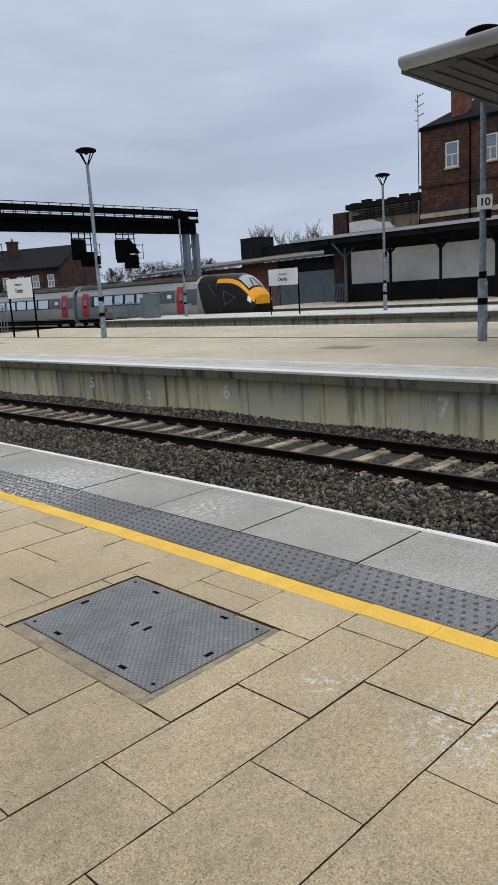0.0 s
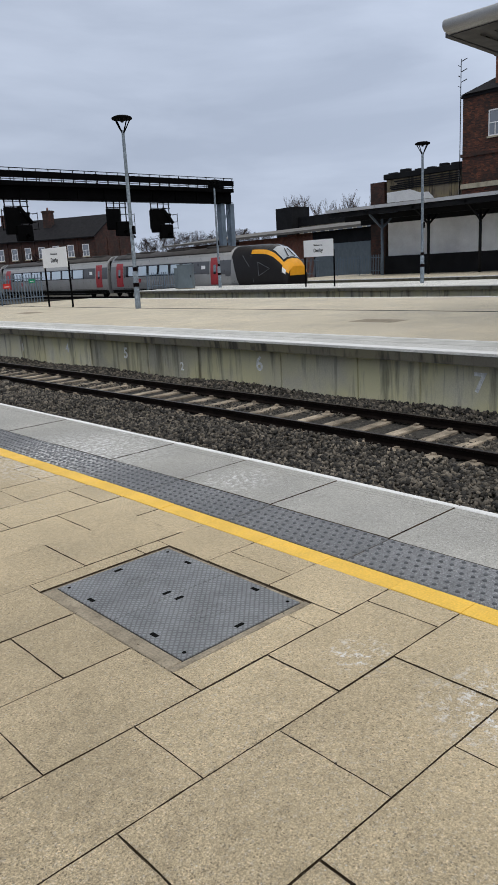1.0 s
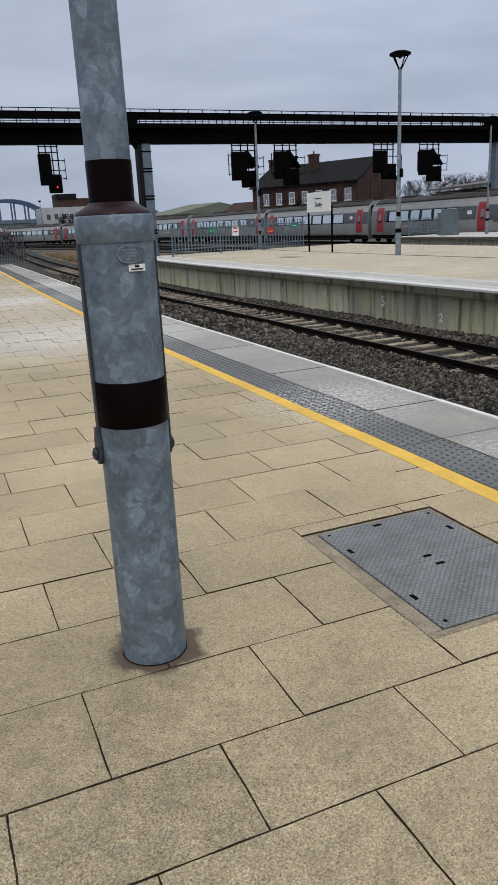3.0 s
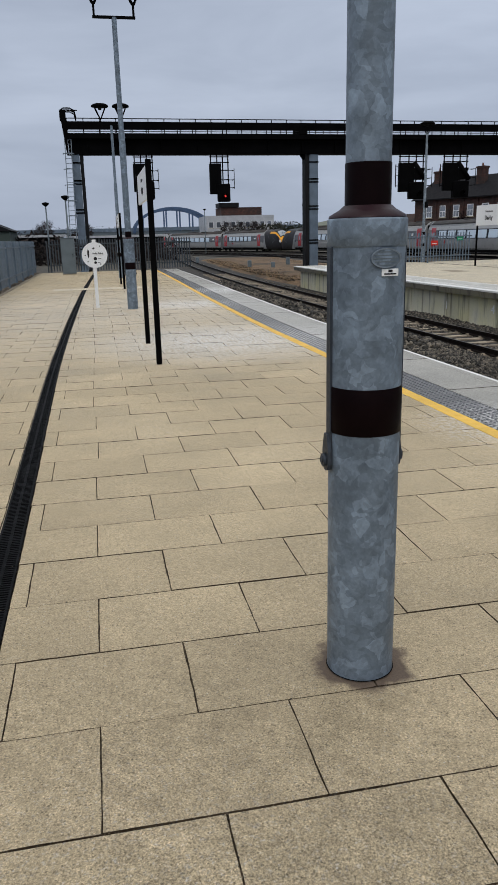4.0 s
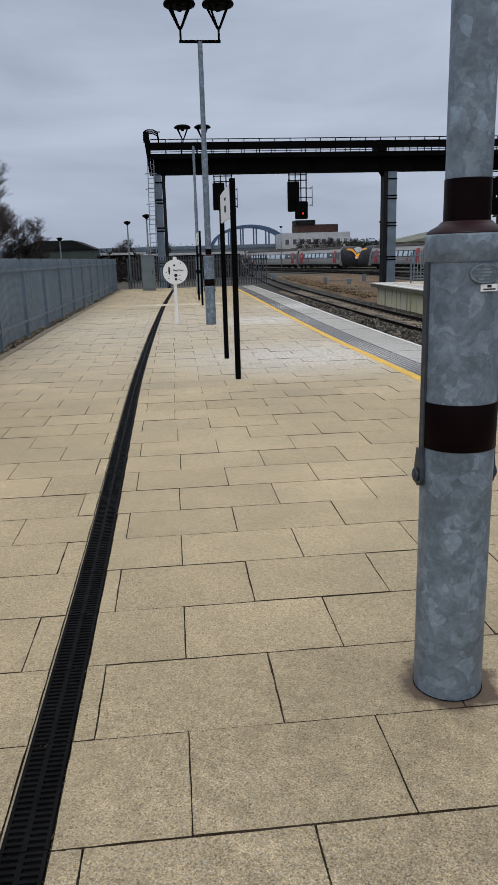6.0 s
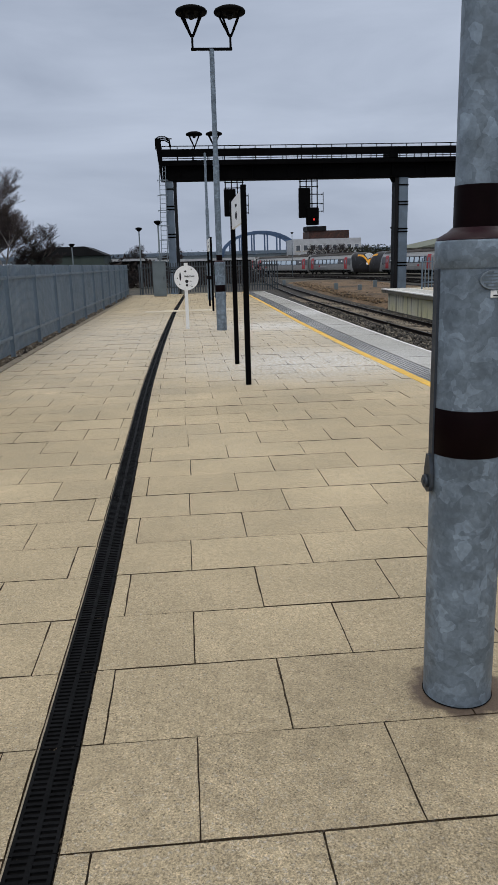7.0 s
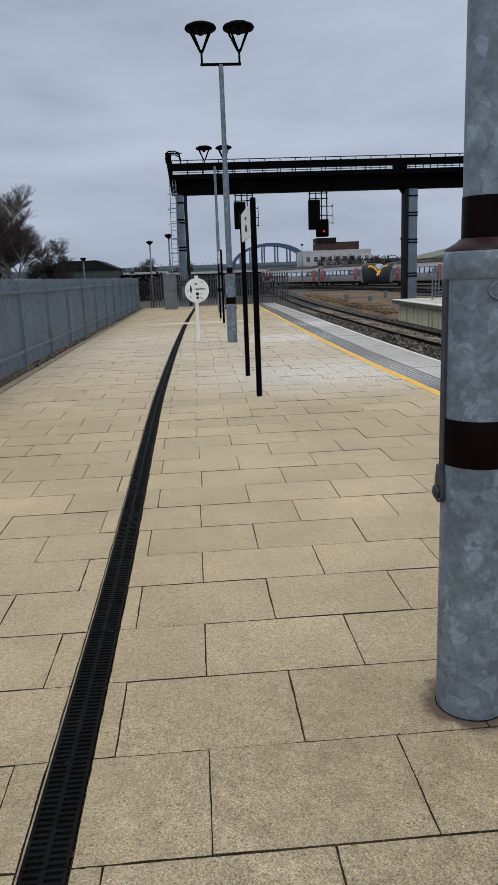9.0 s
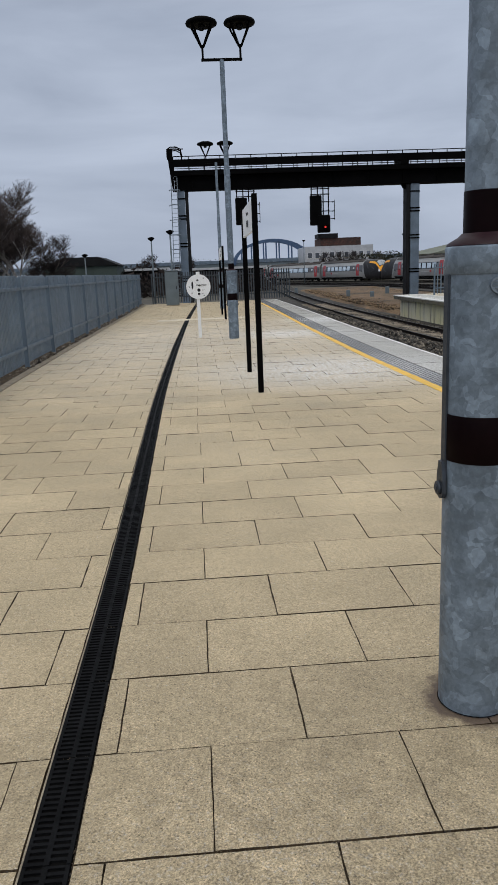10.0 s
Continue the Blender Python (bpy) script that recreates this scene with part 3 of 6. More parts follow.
def track(x, ys, shift, label, sleepers):
    t = thing("railway_track", label, "railway track")
    prof = [(-0.07, -0.16), (0.07, -0.16), (0.07, -0.145), (0.012, -0.12), (0.012, -0.045), (0.036, -0.035), (0.036, -0.003), (-0.036, -0.003), (-0.036, -0.035), (-0.012, -0.045), (-0.012, -0.12), (-0.07, -0.145)]
    for c in (-0.74, 0.74):
        bm = bmesh.new()
        ribbon(bm, [(x + c + u, RAIL_Z + v) for u, v in prof], ys, shift)
        rail = part("rail", bm, M_RAIL, t)
        bm = bmesh.new()
        ribbon(bm, [(x + c - 0.030, RAIL_Z - 0.0025), (x + c + 0.030, RAIL_Z - 0.0025), (x + c + 0.026, RAIL_Z), (x + c - 0.026, RAIL_Z)], ys, shift)
        part("running_surface", bm, M_RAILHEAD, rail, "worn steel running surface")
    bm = bmesh.new()
    prism(bm, [(-1.27, 0), (1.27, 0), (1.25, 0.05), (0.95, 0.06), (0.5, 0.035), (-0.5, 0.035), (-0.95, 0.06), (-1.25, 0.05)], (1, 0, 0), (0, 0, 1), (0, 0.21, 0))
    for c in (-0.74, 0.74):
        for s in (-0.11, 0.11):
            box(bm, c + s - 0.03, c + s + 0.03, 0.09, 0.16, 0.05, 0.08)
    me = mesh_of("sleeper", bm, M_SLEEPER)
    rnd = random.Random(5)
    y, end = sleepers
    while y < end:
        ob = new("sleeper", me)
        ob.parent = t
        slope = math.atan((shift(y + 1) - shift(y - 1)) / 2)
        ob.matrix_basis = pose(x + shift(y), y, RAIL_Z - 0.205 + rnd.uniform(-0.008, 0.008), 0, 0, math.degrees(-slope) + rnd.uniform(-1, 1))
        y += 0.67 + rnd.uniform(-0.02, 0.02)
    return t


NEAR_TRACK = 10.16
track(NEAR_TRACK, steps(-40, 170, 120), track_bend, "rusty rails on weathered concrete sleepers in ballast", (-3.0, 60))
track(28.9, steps(-40, 230, 70), lambda y: far_curve(0, y), "dark rails between two island platforms", (20, 80))
track(32.9, steps(-40, 230, 70), lambda y: far_curve(0, y), "dark rails beside the narrow island platform", (20, 80))
track(44.5, steps(-40, 240, 70), lambda y: far_curve(0, y), "dark rails under the standing train", (20, 60))


def stones(name, label, count, xr, yr, top, size, seed, shift=track_bend, material=None, along=None):
    """Loose broken stones, heaped unevenly."""
    rg = np.random.default_rng(seed)
    phi = (1 + 5 ** 0.5) / 2
    ico = np.array([(-1, phi, 0), (1, phi, 0), (-1, -phi, 0), (1, -phi, 0), (0, -1, phi), (0, 1, phi), (0, -1, -phi), (0, 1, -phi), (phi, 0, -1), (phi, 0, 1), (-phi, 0, -1), (-phi, 0, 1)]) / 1.9
    tri = np.array([(0, 11, 5), (0, 5, 1), (0, 1, 7), (0, 7, 10), (0, 10, 11), (1, 5, 9), (5, 11, 4), (11, 10, 2), (10, 7, 6), (7, 1, 8), (3, 9, 4), (3, 4, 2), (3, 2, 6), (3, 6, 8), (3, 8, 9), (4, 9, 5), (2, 4, 11), (6, 2, 10), (8, 6, 7), (9, 8, 1)])
    ys = rg.uniform(yr[0], yr[1], count)
    xs = rg.uniform(xr[0], xr[1], count)
    if along:
        rows_, slabs_ = along
        pick = rg.random(count) < 0.62
        line = rg.integers(0, len(slabs_), count)
        ys = np.where(pick, np.array(rows_)[rg.integers(0, len(rows_), count)], np.array([slabs_[k][2] for k in line]) + rg.random(count) * 0.48) + rg.normal(0, 0.0022, count)
        xs = np.where(pick, xs, np.array([slabs_[k][0] for k in line]) + rg.normal(0, 0.0022, count))
    sh = np.array([shift(v) for v in ys])
    zs = np.array([top(a) for a in xs]) + (0.0 if along else 1.0) * (0.03 * np.sin(xs * 2.3 + ys * 1.1) + rg.uniform(-0.025, 0.02, count))
    sz = rg.uniform(size[0], size[1], count)
    v = ico[None] * rg.uniform(0.5, 1.35, (count, 12, 1)) * (sz[:, None, None] * rg.uniform(0.5, 1.35, (count, 1, 3)))
    a, b = rg.uniform(0, 6.28, count), rg.uniform(0, 3.14, count)
    ca, sa, cb, sb = np.cos(a), np.sin(a), np.cos(b), np.sin(b)
    x1 = v[..., 0] * ca[:, None] - v[..., 1] * sa[:, None]
    y1 = v[..., 0] * sa[:, None] + v[..., 1] * ca[:, None]
    y2 = y1 * cb[:, None] - v[..., 2] * sb[:, None]
    z2 = y1 * sb[:, None] + v[..., 2] * cb[:, None]
    co = np.stack([x1 + (xs + sh)[:, None], y2 + ys[:, None], z2 + zs[:, None]], -1).reshape(-1, 3)
    faces = (tri[None] + 12 * np.arange(count)[:, None, None]).reshape(-1, 3)
    me = bpy.data.meshes.new(name)
    me.vertices.add(len(co))
    me.vertices.foreach_set("co", co.ravel())
    me.loops.add(faces.size)
    me.loops.foreach_set("vertex_index", faces.ravel())
    me.polygons.add(len(faces))
    me.polygons.foreach_set("loop_start", np.arange(0, faces.size, 3))
    me.polygons.foreach_set("loop_total", np.full(len(faces), 3))
    me.update(calc_edges=True)
    me.materials.append(material or M_STONE)
    return tagged(new(name, me), label, "ballast", "", "stuff")


def heap(x):
    """Ballast height across the near track."""
    if abs(x - NEAR_TRACK) < 0.66:
        return -1.226
    if abs(x - NEAR_TRACK) < 1.0:
        return -1.195
    if abs(x - NEAR_TRACK) < 1.4:
        return -1.118
    return -1.12 if x > NEAR_TRACK else -1.12 - 0.02 * math.sin(x)


stones("ballast_stones", "loose grey-brown ballast stones beside the track", 44000, (4.7, 8.9), (-3, 15), heap, (0.022, 0.040), 1)
stones("ballast_stones", "dark ballast stones between the sleepers", 19000, (8.85, 11.45), (-2, 17), heap, (0.022, 0.040), 2)
stones("ballast_stones", "dark ballast stones against the platform wall", 8000, (11.35, 12.15), (-2, 24), heap, (0.024, 0.046), 3)
stones("ballast_stones", "dark ballast stones around the further sleepers", 9000, (8.9, 11.6), (17, 50), heap, (0.035, 0.06), 6)
stones("ballast_stones", "loose ballast stones further along the track", 9000, (4.95, 9.2), (15, 46), heap, (0.045, 0.08), 4)

M_WEED = stone_material("dead_weed_tufts", [(0.0, (0.03, 0.024, 0.017)), (0.4, (0.11, 0.072, 0.04)), (0.75, (0.20, 0.125, 0.065)), (1.0, (0.26, 0.19, 0.11))])
stones("dead_weeds", "rust-brown dead weed tufts between the tracks", 16000, (13.0, 22.5), (46, 100), lambda x: -1.08, (0.025, 0.085), 14, track_bend, M_WEED)

# ---------------------------------------------------------------- near platform
P_END = 43.6
bm = bmesh.new()
ribbon(bm, [(-3.75, -1.7), (4.52, -1.7), (4.52, -0.10), (4.70, -0.10), (4.70, -0.009), (-3.75, -0.009)], steps(-14, P_END, 58), lambda y: bend(y))
platform = solid("platform", bm, M_BED, "station platform bed with dark sandy joints", "platform", "structure")


def rough_slab(w, d, seed, h=0.012):
    """A paving slab with slightly chipped, uneven edges."""
    rg = random.Random(seed)
    n = 7
    loop = [(w * i / n, 0) for i in range(n)] + [(w, d * i / n) for i in range(n)] + [(w - w * i / n, d) for i in range(n)] + [(0, d - d * i / n) for i in range(n)]
    loop = [(x + rg.uniform(-0.0018, 0.0018), y + rg.uniform(-0.0018, 0.0018)) for x, y in loop]
    bm = bmesh.new()
    a = [bm.verts.new((x, y, -h)) for x, y in loop]
    b = [bm.verts.new((x, y, 0)) for x, y in loop]
    for i in range(len(loop)):
        j = (i + 1) % len(loop)
        bm.faces.new((a[i], a[j], b[j], b[i])).material_index = 1
    bm.faces.new(b)
    return bm


def slab_mesh(w, d, h=0.05, c=0.005, dirty=0):
    bm = bmesh.new()
    rings = []
    for z, i in ((-h, 0), (-c, 0), (0, c)):
        rings.append([bm.verts.new((x, y, z)) for x, y in ((i, i), (w - i, i), (w - i, d - i), (i, d - i))])
    for a, b in zip(rings, rings[1:]):
        for i in range(4):
            bm.faces.new((a[i], a[(i + 1) % 4], b[(i + 1) % 4], b[i])).material_index = dirty
    bm.faces.new(rings[-1])
    return bm


def cut(rect, hole):
    """A rectangle less another, as up to four rectangles."""
    x0, x1, y0, y1 = rect
    a, b, c, d = hole
    if x1 <= a or x0 >= b or y1 <= c or y0 >= d:
        return [rect]
    out = []
    if x0 < a:
        out.append((x0, a, y0, y1))
    if x1 > b:
        out.append((b, x1, y0, y1))
    m0, m1 = max(x0, a), min(x1, b)
    if y0 < c:
        out.append((m0, m1, y0, c))
    if y1 > d:
        out.append((m0, m1, d, y1))
    return out


def drain_shift(y):
    return eased(y, ((1, 0.0), (5, -0.035), (8, -0.055), (11, -0.04), (14, -0.01), (18, 0.045), (26, 0.185), (39, 0.54)))


COVER = (2.10, 2.976, -0.314, 0.884)
lines = [-1.92, -1.43, -0.92, -0.507, 0.0, 0.51, 1.006, 1.517, 1.99, 2.471]
while lines[0] > -11:
    lines.insert(0, lines[0] - 0.497)
while lines[-1] < P_END - 0.5:
    lines.append(lines[-1] + 0.497)
first_row = lines.index(-0.507)
rnd = random.Random(11)
GAP = 0.0064
slab_rects = []
for r, (y0, y1) in enumerate(zip(lines, lines[1:])):
    k = r - first_row
    off = 0.0 if k % 2 == 0 else 0.357
    off += {-1: 0.017, -2: 0.032, -3: 0.028}.get(k, rnd.uniform(-0.02, 0.02) if abs(k) > 6 else 0.0)
    ym = (y0 + y1) / 2
    for lo, hi in ((-3.06 + 0.5 * bend(ym), -0.581 + drain_shift(ym)), (-0.423 + drain_shift(ym), YEL0 - 0.004 + bend(ym))):
        x = off - 0.7 * 8
        while x < hi:
            a, b = max(x, lo), min(x + 0.7, hi)
            if b - a > 0.03:
                slab_rects += [q for q in cut((a, b, y0, y1), COVER) if q[1] - q[0] > 0.02 and q[3] - q[2] > 0.02]
            x += 0.7
    slab_rects.append((YEL0 + bend(ym), YEL1 + bend(ym), y0, y1, "yellow"))

# pale band across the platform
for k in range(5):
    bm = bmesh.new()
    box(bm, -1.45 + k * 0.7, -0.756 + k * 0.7, 25.7, 26.7, -0.01, 0.004)
    part("pale_band", bm, M_TAN_FAR, platform, "pale band across the paving")

# manhole cover
mh = thing("access_cover", "grey galvanised steel double access cover set in a concrete surround", "access cover", pose(COVER[0], COVER[2], 0))
W, D = COVER[1] - COVER[0], COVER[3] - COVER[2]
px0, px1, py0, py1, pm = 0.092, 0.842, 0.050, 1.165, 0.608
for q in ((0.004, W - 0.006, 0.006, py0 - 0.004, -0.05, -0.003), (0.004, W - 0.006, py1 + 0.004, D - 0.008, -0.05, -0.004), (0.004, px0 - 0.004, py0 - 0.002, py1 + 0.002, -0.05, -0.002), (px1 + 0.004, W - 0.008, py0 - 0.002, py1 + 0.002, -0.05, -0.005)):
    bm = bmesh.new()
    box(bm, *q, 0.004)
    part("surround", bm, M_CONC, mh, "stained mortar surround")
slots = {0: [(0.141, 0.328, 0), (0.793, 0.332, 0), (0.473, 0.099, 90), (0.462, 0.556, 90)], 1: [(0.137, 0.889, 0), (0.781, 0.890, 0), (0.448, 1.113, 90), (0.454, 0.654, 90)]}
for i, (a, b) in enumerate(((py0, pm - 0.002), (pm + 0.002, py1))):
    bm = bmesh.new()
    box(bm, px0, px1, a, b, -0.03, 0.001, 0.003)
    plate = part("plate", bm, M_TREAD, mh, "tread-patterned steel plate")
    # Slots and bolts sit proud of the plate; black colour gives the hole shade.
    for sx, sy, rot in slots[i]:
        bm = bmesh.new()
        w, d = (0.024, 0.052) if rot == 0 else (0.052, 0.024)
        box(bm, sx - w / 2, sx + w / 2, sy - d / 2, sy + d / 2, -0.001, 0.0022, 0.0008)
        part("key_slot", bm, M_DARK, plate, "black patch, shade of a lifting-key slot")
    bm = bmesh.new()
    cx, cy = 0.467, ((a + b) / 2 - 0.02 if i == 0 else (a + b) / 2 + 0.01)
    for q in ((-0.10, 0.10, -0.045, -0.040), (-0.10, 0.10, 0.040, 0.045), (-0.10, -0.095, -0.039, 0.039), (0.095, 0.10, -0.039, 0.039), (-0.07, 0.07, -0.014, 0.014)):
        box(bm, cx + q[0], cx + q[1], cy + q[2], cy + q[3], 0.0005, 0.003)
    part("maker_panel", bm, M_TREAD, plate, "raised maker's panel with unreadable bars")
    for bx, by in ((px0 + 0.045, a + 0.045 if i == 0 else b - 0.045), (px1 - 0.04, a + 0.05 if i == 0 else b - 0.05)):
        bm = bmesh.new()
        tube(bm, (bx, by, 0.0), (bx, by, 0.0022), 0.011, 0.010, 10)
        part("bolt", bm, M_DARK, plate, "black disc, shade of a recessed bolt")

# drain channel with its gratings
# Bed lies only millimetres down; its black colour stands for the unlit depth.
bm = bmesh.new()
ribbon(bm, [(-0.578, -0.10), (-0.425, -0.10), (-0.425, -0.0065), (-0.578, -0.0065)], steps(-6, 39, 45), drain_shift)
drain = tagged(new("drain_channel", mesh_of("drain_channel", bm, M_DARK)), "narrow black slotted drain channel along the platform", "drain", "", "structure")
bm = bmesh.new()
for sx, w in ((-0.0695, 0.0115), (-0.009, 0.018), (0.060, 0.013)):
    box(bm, sx, sx + w, 0, 0.496, -0.03, 0.001)
for i in range(19):
    y = 0.002 + i * 0.0262
    box(bm, -0.058, -0.009, y, y + 0.0125, -0.025, 0.0005)
    box(bm, 0.009, 0.060, min(y + 0.0131, 0.486), min(y + 0.0256, 0.496), -0.025, 0.0005)
grate = mesh_of("grating", bm, M_IRON)
bm = bmesh.new()
for sx in (-0.0765,):
    box(bm, sx, sx + 0.006, 0, 0.499, -0.04, 0.0005)
edging = mesh_of("edging", bm, M_CONC)
y = -5.0
while y < 38.5:
    dx = drain_shift(y + 0.25)
    g = new("grating", grate)
    g.parent = drain
    g.matrix_basis = pose(-0.501 + dx, y, 0.0, 0, 0, -math.degrees(math.atan(2 * (drain_shift(y + 0.5) - drain_shift(y)))))
    if y < 14:
        e = new("edging", edging)
        e.parent = drain
        e.matrix_basis = pose(-0.501 + dx, y, 0.0)
    y += 0.5

# tactile and coping strips
bm = slab_mesh(TAC1 - TAC0, 1.024, 0.06, 0.006)
nx, ny = 6, 15
for i in range(nx):
    for j in range(ny):
        cx, cy = (i + 0.5) * (TAC1 - TAC0) / nx, (j + 0.5 + 0.25 * (-1) ** i) * 1.026 / ny
        ring0 = [bm.verts.new((cx + 0.0135 * math.cos(a), cy + 0.0135 * math.sin(a), 0.0)) for a in [k * math.pi / 4 for k in range(8)]]
        ring1 = [bm.verts.new((cx + 0.009 * math.cos(a), cy + 0.009 * math.sin(a), 0.006)) for a in [k * math.pi / 4 for k in range(8)]]
        for k in range(8):
            bm.faces.new((ring0[k], ring0[(k + 1) % 8], ring1[(k + 1) % 8], ring1[k]))
        bm.faces.new(ring1)
# Darker dome colour covers both the domes' shading and the dirt around them.
for f in bm.faces:
    if max(v.co.z for v in f.verts) > 0.003:
        f.material_index = 1
tac = mesh_of("tactile_slab", bm, M_TACTILE)
tac.materials.append(M_DOME)
bm = slab_mesh(EDGE - 0.06 - TAC1 - 0.002, 1.027, 0.09, 0.0025, 1)
for gx in (0.62, 0.66):
    box(bm, gx, gx + 0.006, 0.01, 1.016, -0.01, 0.0015)
cop = mesh_of("coping_slab", bm, M_COPING)
cop.materials.append(M_BED)
bm = slab_mesh(0.058, 1.026, 0.09, 0.006)
wht = mesh_of("white_edge", bm, M_WHITE_LINE)
y = -0.08 - 1.035 * 10
k = 0
while y < P_END - 1:
    s = bend(y + 0.5)
    a = math.degrees(math.atan((bend(y + 1) - bend(y)) / 1.0))
    for name, me, x, z in (("tactile_slab", tac, TAC0, 0.0), ("coping_slab", cop, TAC1 + 0.002, 0.0), ("white_edge", wht, EDGE - 0.059, 0.001)):
        o = new(name, me)
        o.parent = platform
        o.matrix_basis = pose(x + s + rnd.uniform(-0.002, 0.002), y + 0.004, z + rnd.uniform(-0.002, 0.002), 0, 0, -a)
    y += 1.035

# kerb along the fence
bm = bmesh.new()
ribbon(bm, [(-3.22, -0.2), (-3.065, -0.2), (-3.065, 0.012), (-3.22, 0.012)], steps(-11, P_END, 55), lambda y: 0.5 * bend(y))
solid("kerb", bm, M_CONC, "low concrete kerb along the fence foot", "kerb", "structure")
bm = bmesh.new()
ribbon(bm, [(-3.9, -1.7), (-3.225, -1.7), (-3.225, -0.03), (-3.9, -0.06)], steps(-11, P_END, 55), lambda y: 0.5 * bend(y))
solid("verge", bm, M_BROWN, "leaf litter and soil under the fence", "verge", "structure")

M_LITTER = stone_material("leaf_litter", [(0.0, (0.02, 0.016, 0.012)), (0.4, (0.07, 0.05, 0.032)), (0.75, (0.14, 0.11, 0.08)), (1.0, (0.3, 0.27, 0.22))])
stones("rubble", "leaf litter and broken stone along the fence foot", 6000, (-3.62, -3.20), (-1, 43), lambda x: -0.01, (0.015, 0.05), 9, lambda y: 0.5 * bend(y), M_LITTER)

# ---------------------------------------------------------------- island platform opposite
def island(x0, x1, ya, yb, shift, label, wall=True):
    n = max(2, int((yb - ya) / 3))
    ys = steps(ya, yb, n)
    bm = bmesh.new()
    ribbon(bm, [(x0 + 0.42, -1.7), (x1 - 0.42, -1.7), (x1 - 0.42, -0.22), (x0 + 0.42, -0.22)], ys, shift)
    p = tagged(new("platform", mesh_of("platform", bm, M_WALL)), label, "platform", "", "structure")
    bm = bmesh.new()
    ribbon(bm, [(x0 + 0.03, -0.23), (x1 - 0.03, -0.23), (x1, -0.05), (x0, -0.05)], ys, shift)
    part("nosing", bm, M_NOSE, p, "water-stained concrete nosing, coping shadow in its dark colour")
    bm = bmesh.new()
    ribbon(bm, [(x0 - 0.01, -0.05), (x1 + 0.01, -0.05), (x1 + 0.01, -0.006), (x0 - 0.01, -0.006)], ys, shift)
    part("deck", bm, M_LIGHT_FAR, p, "pale worn coping")
    return p, ys


p2, ys2 = island(FAR_EDGE, 26.5, -30, 41.5, island_bend, "island platform with stained concrete wall and pale coping")
for nm, a, b, z, m, lb in (("edge_line", 0.02, 0.30, 0.0, M_WHITE_LINE, "white edge line"), ("tactile_strip", 0.86, 1.42, -0.001, M_TACTILE_FAR, "pale grey tactile strip"), ("line", 1.55, 1.63, 0.0, M_WHITE_LINE, "thin white line"), ("paving", 1.66, 14.3, -0.002, M_TAN_FAR, "tan paving"), ):
    bm = bmesh.new()
    ribbon(bm, [(FAR_EDGE + a, -0.03), (FAR_EDGE + b, -0.03), (FAR_EDGE + b, z), (FAR_EDGE + a, z)], ys2, island_bend)
    part(nm, bm, m, p2, lb)
bm = bmesh.new()
ribbon(bm, [(19.72, -0.02), (19.86, -0.02), (19.86, 0.003), (19.72, 0.003)], ys2, island_bend)
part("drain_strip", bm, M_IRON, p2, "dark drain strip")
bm = bmesh.new()
for yy in (9.0, 29.0):
    box(bm, 16.2 + island_bend(yy), 17.0 + island_bend(yy), yy, yy + 1.4, -0.001, 0.003)
part("cover_plate", bm, M_CONC, p2, "flat dull cover plate")
# wall panels with joints
rnd2 = random.Random(3)
y = -2.0
while y < 41:
    w = rnd2.choice((1.5, 2.2, 2.9))
    bm = bmesh.new()
    x = FAR_EDGE + 0.42 + island_bend(y + w / 2)
    box(bm, x - 0.035, x + 0.02, y + 0.02, min(y + w, 41.4) - 0.02, -1.5, -0.235, 0.006)
    part("panel", bm, M_WALL, p2)
    y += w
for txt, yy, zz, sz in (("5", 15.15, -0.62, 0.42), ("6", 9.70, -0.60, 0.47), ("7", 4.06, -0.60, 0.5), ("2", 12.6, -0.84, 0.3), ("4", 18.4, -0.62, 0.38), ("1", 21.4, -0.72, 0.35)):
    m = Matrix.Translation((FAR_EDGE + 0.42 + island_bend(yy) - 0.042, yy, zz)) @ Matrix(((0, 0, -1, 0), (-1, 0, 0, 0), (0, 1, 0, 0), (0, 0, 0, 1)))
    lettering("chalk_number", txt, sz, M_CHALK, p2, m, "white hand-painted number")

p3, ys3 = island(35.3, 42.3, -30, 49.0, lambda y: 0.0, "narrow island platform with pale coping")
bm = bmesh.new()
box(bm, 36.3, 41.2, -30, 48.8, -0.03, -0.001)
part("paving", bm, M_LIGHT_FAR, p3, "pale worn paving")
p4, ys4 = island(48.4, 64.0, -40, 49.5, lambda y: 0.0, "far platform with pale coping beside brick buildings")
bm = bmesh.new()
box(bm, 49.4, 63.8, -40, 49.4, -0.03, -0.001)
part("paving", bm, M_TAN_FAR, p4, "tan paving")

